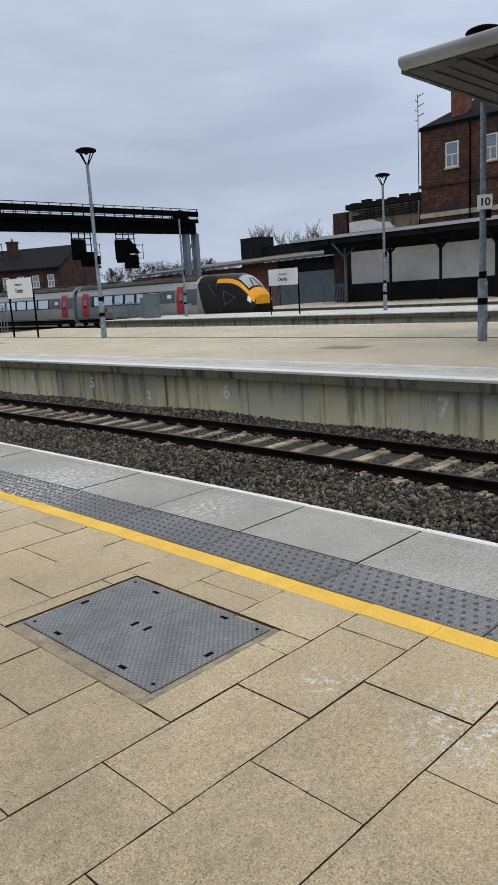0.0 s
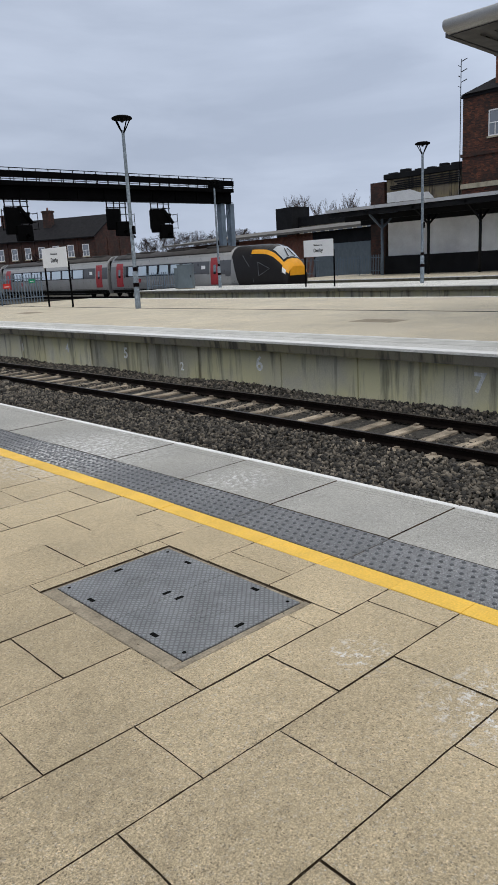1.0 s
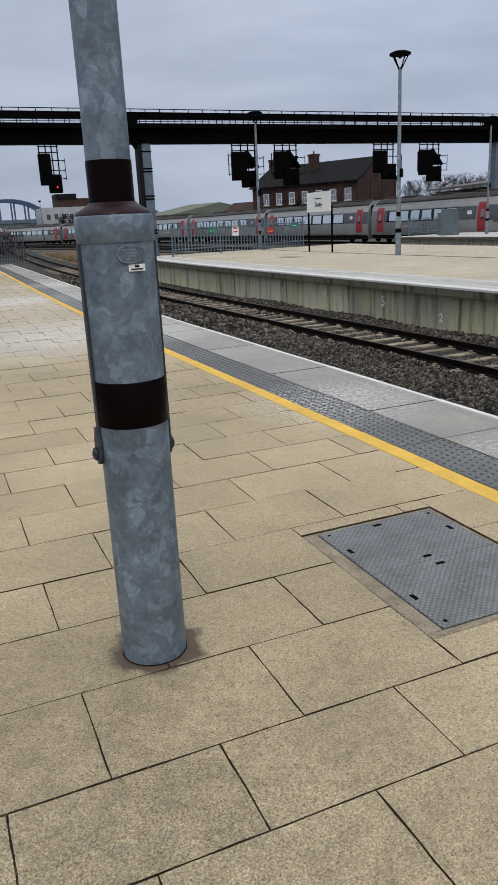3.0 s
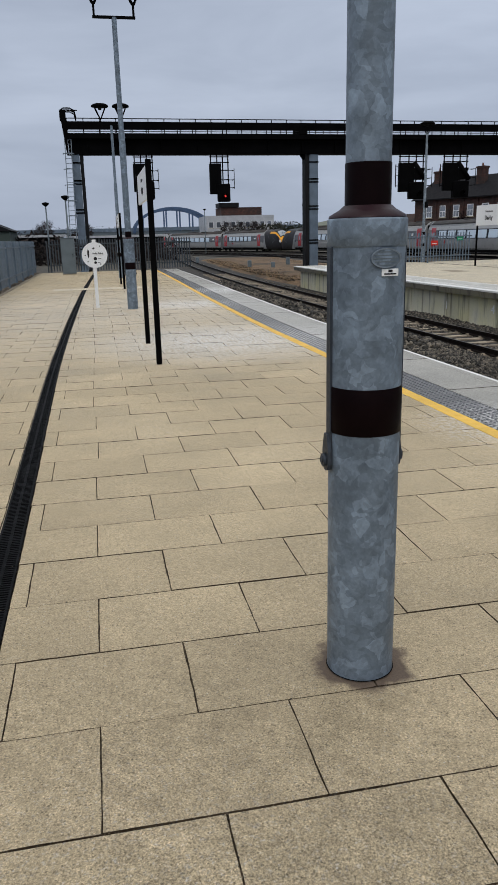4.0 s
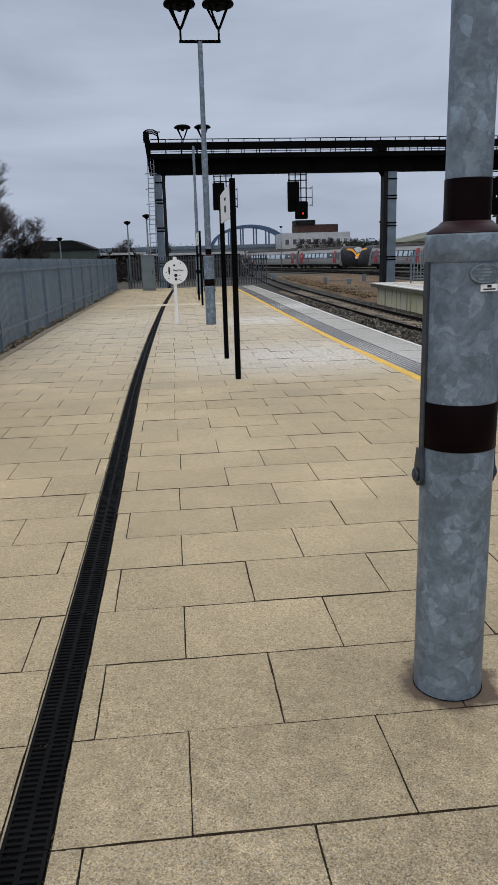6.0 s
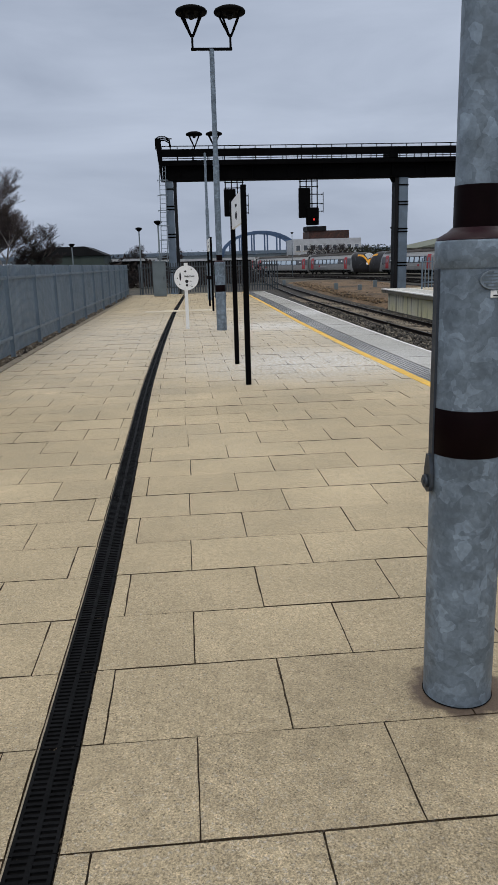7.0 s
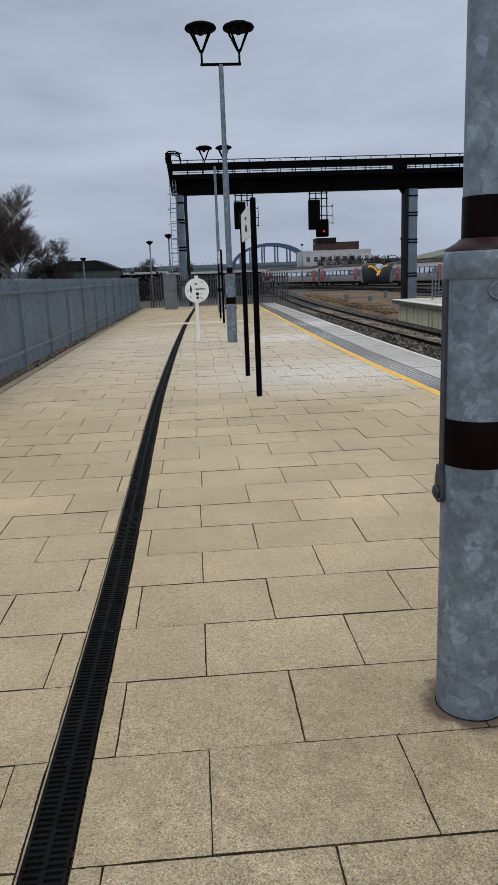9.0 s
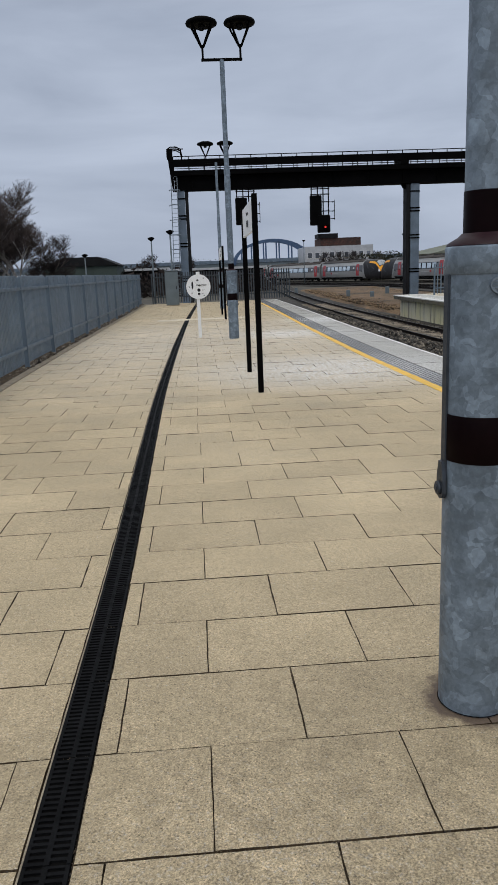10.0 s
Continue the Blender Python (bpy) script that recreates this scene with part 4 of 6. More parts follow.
# ---------------------------------------------------------------- lamps, signs, fences
def lamp_head(parent, x, y, z, k=1.0):
    """A shallow dark bowl on four splayed struts."""
    bm = bmesh.new()
    lathe(bm, [(0.28 * k, 0.448), (0.37 * k, 0.462), (0.385 * k, 0.50), (0.36 * k, 0.545), (0.25 * k, 0.595), (0.05, 0.615)], 24)
    for v in bm.verts:
        v.co += Vector((x, y, z))
    head = part("lamp_head", bm, M_BLACK, parent, "shallow black lamp bowl")
    low = 0.46 * (1 - k) - 0.03
    for i in range(4):
        a = math.pi / 4 + i * math.pi / 2
        bm = bmesh.new()
        beam(bm, (x + 0.03 * math.cos(a), y + 0.03 * math.sin(a), z + low), (x + 0.33 * k * math.cos(a), y + 0.33 * k * math.sin(a), z + 0.46), 0.036, 0.036)
        part("strut", bm, M_BLACK, head)
    bm = bmesh.new()
    lathe(bm, [(0.04, 0.34), (0.07, 0.36), (0.08, 0.447)], 12)
    for v in bm.verts:
        v.co += Vector((x, y, z))
    part("lens", bm, M_CHARCOAL, head, "dark lens housing")


def hinged_column(parent, top, r0=0.1315, r1=0.0775):
    """The galvanised two-diameter column with its dark bands, cap ring and lugs."""
    bm = bmesh.new()
    lathe(bm, [(r0, 0.0), (r0, 0.86), (r0 + 0.001, 0.90), (r0 + 0.001, 1.655)], 40)
    lower = part("lower_tube", bm, M_GALV, parent, "blotchy galvanised lower tube")
    bm = bmesh.new()
    lathe(bm, [(r0 + 0.003, 0.994), (r0 + 0.0045, 0.998), (r0 + 0.0045, 1.160), (r0 + 0.003, 1.164)], 40)
    part("band", bm, M_BAND, lower, "glossy near-black band")
    # Flange gaps and shaded lugs are darkened through the bolt-steel colour.
    for s in (-1, 1):
        bm = bmesh.new()
        box(bm, s * (r0 + 0.002) - 0.006, s * (r0 + 0.002) + 0.006, -0.022, 0.022, 0.90, 1.65, 0.002)
        part("seam_flange", bm, M_BOLT, lower)
        bm = bmesh.new()
        prism(bm, [(-0.034, 0.87), (-0.024, 0.85), (0.0, 0.842), (0.024, 0.85), (0.034, 0.87), (0.034, 0.92), (0.016, 0.985), (-0.016, 0.985), (-0.034, 0.92)], (0, 1, 0), (0, 0, 1), (s * (0.014 if s < 0 else 0.007), 0, 0), (s * (r0 + (0.004 if s < 0 else -0.002)), 0, 0))
        lug = part("lug", bm, M_BOLT, lower, "hinge lug, its shade in the dark colour")
        bm = bmesh.new()
        out = r0 + 0.018 if s < 0 else r0 + 0.005
        tube(bm, (s * out, 0, 0.885), (s * (out + 0.012), 0, 0.885), 0.026, 0.024, 12)
        tube(bm, (s * (out + 0.012), 0, 0.885), (s * (out + 0.017), 0, 0.885), 0.014, 0.013, 6)
        part("bolt", bm, M_BOLT, lug, "dark pivot bolt")
    bm = bmesh.new()
    lathe(bm, [(r0 + 0.001, 1.648), (r0 + 0.007, 1.654), (r0 + 0.007, 1.736), (r0 + 0.004, 1.743), (0.10, 1.744)], 40)
    part("collar", bm, M_GALV, parent, "galvanised collar")
    bm = bmesh.new()
    lathe(bm, [(r0 + 0.003, 1.7445), (r0 + 0.001, 1.752), (r1 + 0.020, 1.772), (r1 + 0.006, 1.785)], 40)
    part("cap", bm, M_MAROON, parent, "maroon-painted shoulder")
    bm = bmesh.new()
    lathe(bm, [(r1 + 0.002, 1.782), (r1 + 0.002, 1.922)], 32)
    part("upper_band", bm, M_BAND, parent, "dark maroon band")
    bm = bmesh.new()
    lathe(bm, [(r1, 1.78), (r1, 4.2), (r1 * 0.8, 4.32), (r1 * 0.75, top)], 32)
    part("upper_tube", bm, M_GALV, parent, "galvanised upper tube")
    return lower


def double_lamp(x, y, label, rot=0.0):
    t = thing("platform_lamp", label, "lamp post", pose(x, y, 0, 0, 0, rot), "double-headed platform lamps")
    lower = hinged_column(t, 6.75)
    bm = bmesh.new()
    box(bm, -0.50, 0.50, -0.03, 0.03, 6.72, 6.78, 0.006)
    box(bm, -0.485, -0.435, -0.025, 0.025, 6.78, 7.08)
    box(bm, 0.435, 0.485, -0.025, 0.025, 6.78, 7.08)
    part("crossarm", bm, M_BLACK, t, "dark crossarm with two risers")
    for s in (-0.46, 0.46):
        lamp_head(t, s, 0, 7.06)
    return t, lower


post, post_lower = double_lamp(1.043, 0.168, "blotchy galvanised lamp column with dark bands, rising from stained paving")
# Black ring added for the shaded gap where the column meets the paving.
bm = bmesh.new()
lathe(bm, [(0.131, 0.0), (0.1345, 0.003), (0.1355, 0.004), (0.131, 0.005)], 36)
part("foot_gap_ring", bm, M_IRON, post, "black ring for the dark gap round the foot")
# oval plate and label on the near column
bm = bmesh.new()
prism(bm, [(0.052 * math.cos(a), 0.032 * math.sin(a)) for a in [i * math.pi / 14 for i in range(28)]], (1, 0, 0), (0, 0, 1), (0, 0.012, 0), (0.015, -0.1395, 1.612))
plate = part("maker_plate", bm, M_GALV, post_lower, "worn oval maker's plate with unreadable bars")
bm = bmesh.new()
ring_ = [(0.015 + 0.050 * math.cos(a), -0.1405, 1.612 + 0.030 * math.sin(a)) for a in [i * math.pi / 14 for i in range(29)]]
for a, b in zip(ring_, ring_[1:]):
    beam(bm, a, b, 0.004, 0.004)
part("rim", bm, M_GALV_FAR, plate, "raised oval rim")
for i in range(5):
    bm = bmesh.new()
    w = (0.026, 0.040, 0.043, 0.038, 0.024)[i]
    box(bm, 0.015 - w, 0.015 + w, -0.1410, -0.1392, 1.630 - i * 0.0105, 1.6335 - i * 0.0105)
    part("bar", bm, M_GREY_CAB, plate)
bm = bmesh.new()
box(bm, 0.004, 0.062, -0.1370, -0.1265, 1.553, 1.577, 0.001)
lab = part("sticker", bm, M_SIGN, post_lower, "small white sticker with dark bars")
for q in ((0.026, 0.040, 1.566, 1.574), (0.012, 0.054, 1.558, 1.5625)):
    bm = bmesh.new()
    box(bm, q[0], q[1], -0.1385, -0.1369, q[2], q[3])
    part("bar", bm, M_INK, lab)
double_lamp(1.0, 17.1, "tall double-headed galvanised platform lamp with dark bands")
double_lamp(1.34, 34.0, "far double-headed galvanised platform lamp near the fence")


def single_lamp(x, y, label, height=8.0, boxy=True):
    t = thing("platform_lamp", label, "lamp post", pose(x, y, 0, 0, 0, 45), "single-headed platform lamps")
    bm = bmesh.new()
    lathe(bm, [(0.125, 0), (0.125, 1.55), (0.10, 1.62)], 16)
    part("lower_tube", bm, M_GALV_FAR, t)
    for a, b in ((0.95, 1.12), (1.62, 1.80)):
        bm = bmesh.new()
        r = 0.132 if a < 1.5 else 0.10
        lathe(bm, [(r, a), (r, b)], 16)
        part("band", bm, M_BAND, t, "dark band")
    bm = bmesh.new()
    lathe(bm, [(0.088, 1.6), (0.075, 5.0), (0.065, height - 0.58)], 14)
    part("upper_tube", bm, M_GALV_FAR, t)
    lamp_head(t, 0, 0, height - 0.6, 1.15)
    if boxy:
        bm = bmesh.new()
        box(bm, -0.12, 0.25, -0.14, -0.05, 3.2, 3.55, 0.01)
        part("speaker", bm, M_BLACK, t, "small black loudspeaker")
    return t


single_lamp(19.35, 25.15, "galvanised platform lamp with splayed head on the island platform")
single_lamp(19.9, 42.4 - 1.4, "galvanised platform lamp beside the end fence")
ten = single_lamp(18.75, 6.75, "galvanised lamp column carrying a platform number sign", 7.62, False)
single_lamp(38.9, 23.55, "galvanised platform lamp on the narrow platform")
single_lamp(38.6, 42.0, "galvanised platform lamp beside a grey cabinet")
sg = thing("number_sign", "square white platform number sign on a lamp column", "sign", pose(18.63, 6.64, 3.52, 0, 0, -62.7))
bm = bmesh.new()
box(bm, -0.185, 0.185, -0.02, 0.02, -0.18, 0.18, 0.006)
part("board", bm, M_SIGN, sg)
lettering("lettering", "10", 0.27, M_INK, sg, pose(0, -0.024, -0.01, 90, 0, 0), "black platform number")
bm = bmesh.new()
box(bm, 0.02, 0.16, -0.03, 0.08, -0.40, -0.19, 0.01)
part("bracket_box", bm, M_BLACK, sg, "small black box under the sign")


def name_sign(m, width, bottom, top, label, post_top, inset=False):
    t = thing("station_sign", label, "station sign", m, "station name signs")
    for s in (-width / 2, width / 2):
        bm = bmesh.new()
        box(bm, s - 0.038, s + 0.038, -0.038, 0.038, 0, post_top, 0.006)
        part("post", bm, M_BLACK, t, "black square post")
    bm = bmesh.new()
    face = -0.02 if inset else -0.085
    half = width / 2 - 0.047 if inset else width / 2 + 0.02
    box(bm, -half, half, face, face + 0.035, bottom, top, 0.006)
    b = part("board", bm, M_SIGN, t, "white enamel board")
    h = top - bottom
    lettering("lettering", "Welcome to", h * 0.14, M_INK, b, pose(0, face - 0.004, bottom + h * 0.68, 90, 0, 0))
    lettering("lettering", "Derby", h * 0.30, M_INK, b, pose(0, face - 0.004, bottom + h * 0.36, 90, 0, 0))
    return t


name_sign(pose(19.6, 32.6, 0, 0, 0, -90), 2.5, 2.02, 3.0, "white station name board on two black posts", 2.3)
name_sign(pose(37.0, 30.1, 0, 0, 0, -90), 2.5, 1.9, 2.95, "white station name board on the narrow platform", 2.3)
name_sign(pose(0.90, 9.12, 0, 0, 0, -90), 2.24, 2.24, 2.68, "white name board seen edge-on between black posts", 2.72, True)
name_sign(pose(1.12, 27.0, 0, 0, 0, -90), 3.4, 2.2, 2.66, "further name board edge-on on black posts", 2.66, True)

# round marker sign
t = thing("marker_sign", "round white marker disc with small black marks on a white post", "sign", pose(0.11, 17.75, 0))
bm = bmesh.new()
box(bm, -0.045, 0.045, -0.03, 0.03, 0, 1.1, 0.004)
part("post", bm, M_SIGN, t, "white post")
bm = bmesh.new()
prism(bm, [(0.325 * math.cos(a), 0.325 * math.sin(a)) for a in [i * math.pi / 20 for i in range(40)]], (1, 0, 0), (0, 0, 1), (0, 0.02, 0), (0.02, -0.052, 1.36))
box(bm, -0.03, 0.07, -0.05, -0.03, 1.66, 1.75, 0.01)
disc = part("disc", bm, M_SIGN, t, "white disc")
for cx, cz, w, h in ((-0.14, 1.40, 0.05, 0.22), (0.03, 1.27, 0.09, 0.09), (0.03, 1.17, 0.07, 0.07), (0.0, 1.53, 0.06, 0.05), (0.16, 1.58, 0.03, 0.03), (-0.22, 1.36, 0.03, 0.03), (0.16, 1.13, 0.03, 0.03), (-0.16, 1.20, 0.03, 0.03), (0.14, 1.27, 0.09, 0.012), (0.12, 1.17, 0.07, 0.012)):
    bm = bmesh.new()
    prism(bm, [(cx + w / 2 * math.cos(a), cz + h / 2 * math.sin(a)) for a in [i * math.pi / 5 for i in range(10)]], (1, 0, 0), (0, 0, 1), (0, 0.006, 0), (0, -0.057, 0))
    part("mark", bm, M_INK, disc)


lettering("lettering", "Help Point", 0.062, M_INK, disc, pose(0.10, -0.058, 1.40, 90, 0, 0))


def cabinet(x, y, w, d, h, label, rot=0.0, z=0.0):
    t = thing("equipment_cabinet", label, "cabinet", pose(x, y, z, 0, 0, rot))
    bm = bmesh.new()
    box(bm, -w / 2, w / 2, -d / 2, d / 2, 0.05, h, 0.012)
    part("body", bm, M_GREY_CAB, t)
    bm = bmesh.new()
    box(bm, -w / 2 - 0.03, w / 2 + 0.03, -d / 2 - 0.03, d / 2 + 0.03, h + 0.001, h + 0.06, 0.015)
    part("lid", bm, M_GREY_CAB, t)
    bm = bmesh.new()
    box(bm, -w / 2, w / 2, -d / 2, d / 2, 0, 0.048)
    part("plinth", bm, M_CONC, t)
    bm = bmesh.new()
    box(bm, -w / 2 + 0.05, w / 2 - 0.05, -d / 2 - 0.015, -d / 2 - 0.001, 0.14, h - 0.08, 0.004)
    dr = part("door", bm, M_GREY_CAB, t)
    bm = bmesh.new()
    box(bm, w / 2 - 0.13, w / 2 - 0.10, -d / 2 - 0.04, -d / 2 - 0.016, h * 0.48, h * 0.58)
    part("handle", bm, M_BLACK, dr)


cabinet(-1.25, 40.2, 0.72, 0.5, 1.9, "tall grey equipment cabinet at the platform end")
cabinet(37.4, 44.7, 1.2, 0.8, 1.85, "large grey equipment cabinet on the narrow platform", -52)
cabinet(38.2, 46.6, 0.7, 0.6, 1.6, "grey equipment cabinet beside guard rails", -52)


def fence_panel(m, width, height, pales, label, material=None, rails=(0.22, 0.86)):
    """Palisade: one post, two rails and a row of upright pales."""
    material = material or M_FENCE
    t = thing("fence_panel", label, "fence", m, "palisade fence panels")
    bm = bmesh.new()
    box(bm, -0.034, 0.034, 0.0, 0.09, 0, height * 0.985, 0.005)
    part("post", bm, material, t)
    for z in rails:
        bm = bmesh.new()
        box(bm, 0.06, width - 0.06, 0.01, 0.06, height * z - 0.03, height * z + 0.03, 0.004)
        part("rail", bm, material, t)
    bm = bmesh.new()
    prism(bm, [(-0.034, 0.08), (0.034, 0.08), (0.034, height - 0.015), (0.02, height), (-0.02, height), (-0.034, height - 0.015)], (1, 0, 0), (0, 0, 1), (0, 0.012, 0), (0, 0.064, 0))
    me = mesh_of("pale", bm, material)
    for i in range(pales):
        o = new("pale", me)
        o.parent = t
        o.matrix_basis = pose(0.10 + (i + 0.5) * (width - 0.2) / pales, 0, 0)
    return t


def run_of_panels(p0, p1, height, width, label, z=0.0, density=6.4, material=None):
    a, b = Vector(p0), Vector(p1)
    n = max(1, round((b - a).length / width))
    w = (b - a).length / n
    ang = math.degrees(math.atan2(b.y - a.y, b.x - a.x))
    first = None
    for i in range(n):
        q = a.lerp(b, i / n)
        if first is None:
            first = fence_panel(pose(q.x, q.y, z, 0, 0, ang), w, height, int(w * density), label, material)
        else:
            copy_thing(first, pose(q.x, q.y, z, 0, 0, ang))


pts = [(-3.28 + 0.5 * bend(y), y) for y in (-1.5, 7.0, 12.6, 20.8, 29.0, 37.3, 43.2)]
for a, b in zip(pts, pts[1:]):
    run_of_panels(a, b, 1.80, 2.75, "blue-grey galvanised palisade fence panel above the kerb", 0.0, 9.0)
run_of_panels((-2.55, 43.25), (6.0, 43.25), 1.85, 2.75, "dark grey palisade fence panel across the platform end", 0.0, 6.0, M_FENCE_DARK)
run_of_panels((13.4, 38.6), (22.8, 40.26), 1.75, 2.75, "grey palisade fence panel across the island platform end", 0.0, 4.5)
run_of_panels((58.5, 47.0), (58.5, 41.5), 1.9, 2.75, "grey palisade fence panel in front of brick buildings", 0.0, 5.0)
run_of_panels((50.2, 49.3), (58.5, 49.3), 1.9, 2.75, "grey palisade fence panel across the far platform", 0.0, 5.0)
run_of_panels((36.4, 48.6), (41.6, 48.6), 1.4, 1.7, "grey guard fence across the narrow platform end", 0.0, 4.0)


def small_sign(m, w, h, material, label, marks=1):
    t = thing("notice", label, "sign", m)
    bm = bmesh.new()
    box(bm, -w / 2, w / 2, -0.02, 0.0, 0, h, 0.004)
    b = part("board", bm, material, t)
    for i in range(marks):
        bm = bmesh.new()
        box(bm, -w * 0.32, w * 0.32, -0.026, -0.0205, h * (0.30 + 0.35 * i), h * (0.42 + 0.35 * i))
        part("bar", bm, M_SIGN if material is not M_SIGN else M_RED_SIGN, b)


small_sign(pose(2.25, 43.3135, 1.15), 0.55, 0.30, M_GREEN_SIGN, "small green notice fixed to the end fence")
small_sign(pose(16.0, 39.1235, 1.2, 0, 0, 10), 0.45, 0.26, M_GREEN_SIGN, "green notice fixed to the island fence")
small_sign(pose(17.6, 39.406, 0.95, 0, 0, 10), 0.45, 0.62, M_SIGN, "white and red warning notice on the fence", 2)
small_sign(pose(20.1, 39.847, 1.0, 0, 0, 10), 0.5, 0.28, M_RED_SIGN, "red notice fixed to the island fence")
small_sign(pose(21.9, 40.165, 1.25, 0, 0, 10), 0.45, 0.24, M_GREEN_SIGN, "green notice on the island fence")

# ---------------------------------------------------------------- signal gantry
GY = 50.0
GANTRY = Matrix.Translation((15.0, GY, 0)) @ pose(0, 0, 0, 0, 0, 1.0) @ Matrix.Translation((-15.0, 0, 0))
gantry = thing("signal_gantry", "long black signal gantry spanning all the tracks on blue-grey columns", "gantry", GANTRY)
GX0, GX1 = -0.95, 47.6
bm = bmesh.new()
box(bm, GX0, GX1, -0.35, 0.35, 7.24, 8.08, 0.02)
box(bm, GX0, GX1, -0.52, 0.52, 7.17, 7.239)
box(bm, GX0, GX1, -0.75, 0.75, 8.081, 8.15)
girder = part("girder", bm, M_GANTRY, gantry, "deep black plate girder")
x = GX0 + 1.2
while x < GX1:
    bm = bmesh.new()
    box(bm, x - 0.03, x + 0.03, -0.46, -0.351, 7.25, 8.075)
    part("stiffener", bm, M_GANTRY, girder)
    x += 2.4
for y in (-0.72, 0.72):
    bm = bmesh.new()
    if y < 0:
        box(bm, GX0, GX1, y - 0.03, y + 0.03, 8.155, 8.40)
        box(bm, GX0, GX1, y - 0.02, y + 0.02, 8.49, 8.53)
        part("mid_rail", boxes((GX0, GX1, y - 0.06, y + 0.06, 8.62, 9.08)), M_GANTRY, gantry, "black cable trough")
    else:
        box(bm, GX0, GX1, y - 0.03, y + 0.03, 8.80, 8.86)
        box(bm, GX0, GX1, y - 0.03, y + 0.03, 8.155, 8.36)
    part("kick_rail", bm, M_GANTRY, gantry, "black kick rail")
    bm = bmesh.new()
    box(bm, GX0, GX1, y - 0.025, y + 0.025, 9.25, 9.30)
    part("handrail", bm, M_GANTRY, gantry)
    x = GX0
    while x < GX1 + 0.1:
        bm = bmesh.new()
        box(bm, x - 0.025, x + 0.025, y - 0.024, y + 0.024, 8.15, 9.249)
        part("baluster", bm, M_GANTRY, gantry)
        x += 1.03
bm = bmesh.new()
prism(bm, [(GX0 - 0.4, 9.75), (GX0 - 0.12, 7.2), (GX0 - 0.02, 7.2), (GX0 - 0.02, 9.75)], (1, 0, 0), (0, 0, 1), (0, 1.5, 0), (0, -0.75, 0))
box(bm, GX0 - 0.4, GX0 + 0.7, -0.76, -0.70, 9.70, 9.76)
part("end_plate", bm, M_GANTRY, gantry, "black end plate")
for yy in (-0.72, 0.0, 0.72):
    bm = bmesh.new()
    arc = [(GX0 - 0.38, 9.3), (GX0 - 0.36, 9.72), (GX0 - 0.15, 9.86), (GX0 + 0.25, 9.86), (GX0 + 0.52, 9.72), (GX0 + 0.6, 9.3)]
    for a, b in zip(arc, arc[1:]):
        beam(bm, (a[0], yy, a[1]), (b[0], yy, b[1]), 0.07, 0.07)
    part("end_hoop", bm, M_GANTRY, gantry, "bent black end rail")
for gx in (14.6, 46.0):
    bm = bmesh.new()
    box(bm, gx - 0.25, gx + 0.35, -0.80, 0.80, 8.35, 9.05, 0.05)
    part("joint_box", bm, M_GANTRY, gantry)


def gantry_column(x0, x1, z0, label):
    c = thing("gantry_column", label, "column", GANTRY)
    w = (x1 - x0)
    # The column's unlit side is coloured charcoal instead of blue-grey.
    bm = bmesh.new()
    box(bm, x0, x0 + w * 0.28, -0.4, 0.4, z0, 7.16, 0.02)
    part("dark_leg", bm, M_CHARCOAL, c, "charcoal web, its shade put into the colour")
    bm = bmesh.new()
    box(bm, x0 + w * 0.31, x1, -0.45, 0.3, z0, 7.16, 0.02)
    leg = part("leg", bm, M_STEELBLUE, c, "blue-grey painted leg")
    for z in (1.2, 1.4, 3.5, 3.7, 5.3, 5.5, 6.6):
        bm = bmesh.new()
        box(bm, x0 + w * 0.29, x1 + 0.02, -0.48, 0.32, z, z + 0.09)
        part("strap", bm, M_GANTRY, leg, "black strap")
    bm = bmesh.new()
    prism(bm, [(x0 - 0.22, 7.16), (x0 + 0.02, 6.8), (x0 + 0.02, 7.16)], (1, 0, 0), (0, 0, 1), (0, 0.6, 0), (0, -0.3, 0))
    part("haunch", bm, M_GANTRY, c)


gantry_column(14.9, 15.8, -1.3, "blue-grey gantry column beyond the island platform")
gantry_column(-0.08, -0.83, -1.3, "blue-grey gantry column beyond the end fence")
c = thing("gantry_column", "blue-grey lattice gantry column behind the train", "column", GANTRY)
for x0 in (46.3, 47.45):
    bm = bmesh.new()
    box(bm, x0, x0 + 0.5, -0.3, 0.3, -1.3, 7.16, 0.02)
    part("leg", bm, M_STEELBLUE, c)
for i in range(5):
    bm = bmesh.new()
    z = -0.6 + i * 1.5
    beam(bm, (46.75, 0, z), (47.5, 0, z + 1.3), 0.12, 0.12)
    part("brace", bm, M_STEELBLUE, c)
lad = thing("access_ladder", "pale caged access ladder on the gantry end", "ladder", GANTRY @ pose(-1.2, -0.6, 0))
for s in (-0.2, 0.2):
    bm = bmesh.new()
    beam(bm, (s, 0, -1.2), (s + 0.25, 0, 8.3), 0.05, 0.05)
    part("stile", bm, M_GALV_FAR, lad)
for i in range(28):
    bm = bmesh.new()
    z = 0.2 + i * 0.29
    dx = 0.25 * (z + 1.2) / 9.5
    box(bm, -0.2 + dx, 0.2 + dx, -0.015, 0.015, z, z + 0.03)
    part("rung", bm, M_GALV_FAR, lad)
for i in range(6):
    bm = bmesh.new()
    z = 2.4 + i * 0.95
    dx = 0.25 * (z + 1.2) / 9.5
    pr = [(-0.34, 0.0), (-0.34, -0.45), (0.0, -0.72), (0.34, -0.45), (0.34, 0.0)]
    for a, b in zip(pr, pr[1:]):
        beam(bm, (a[0] + dx, a[1], z), (b[0] + dx, b[1], z), 0.04, 0.05)
    part("cage_hoop", bm, M_GALV_FAR, lad)


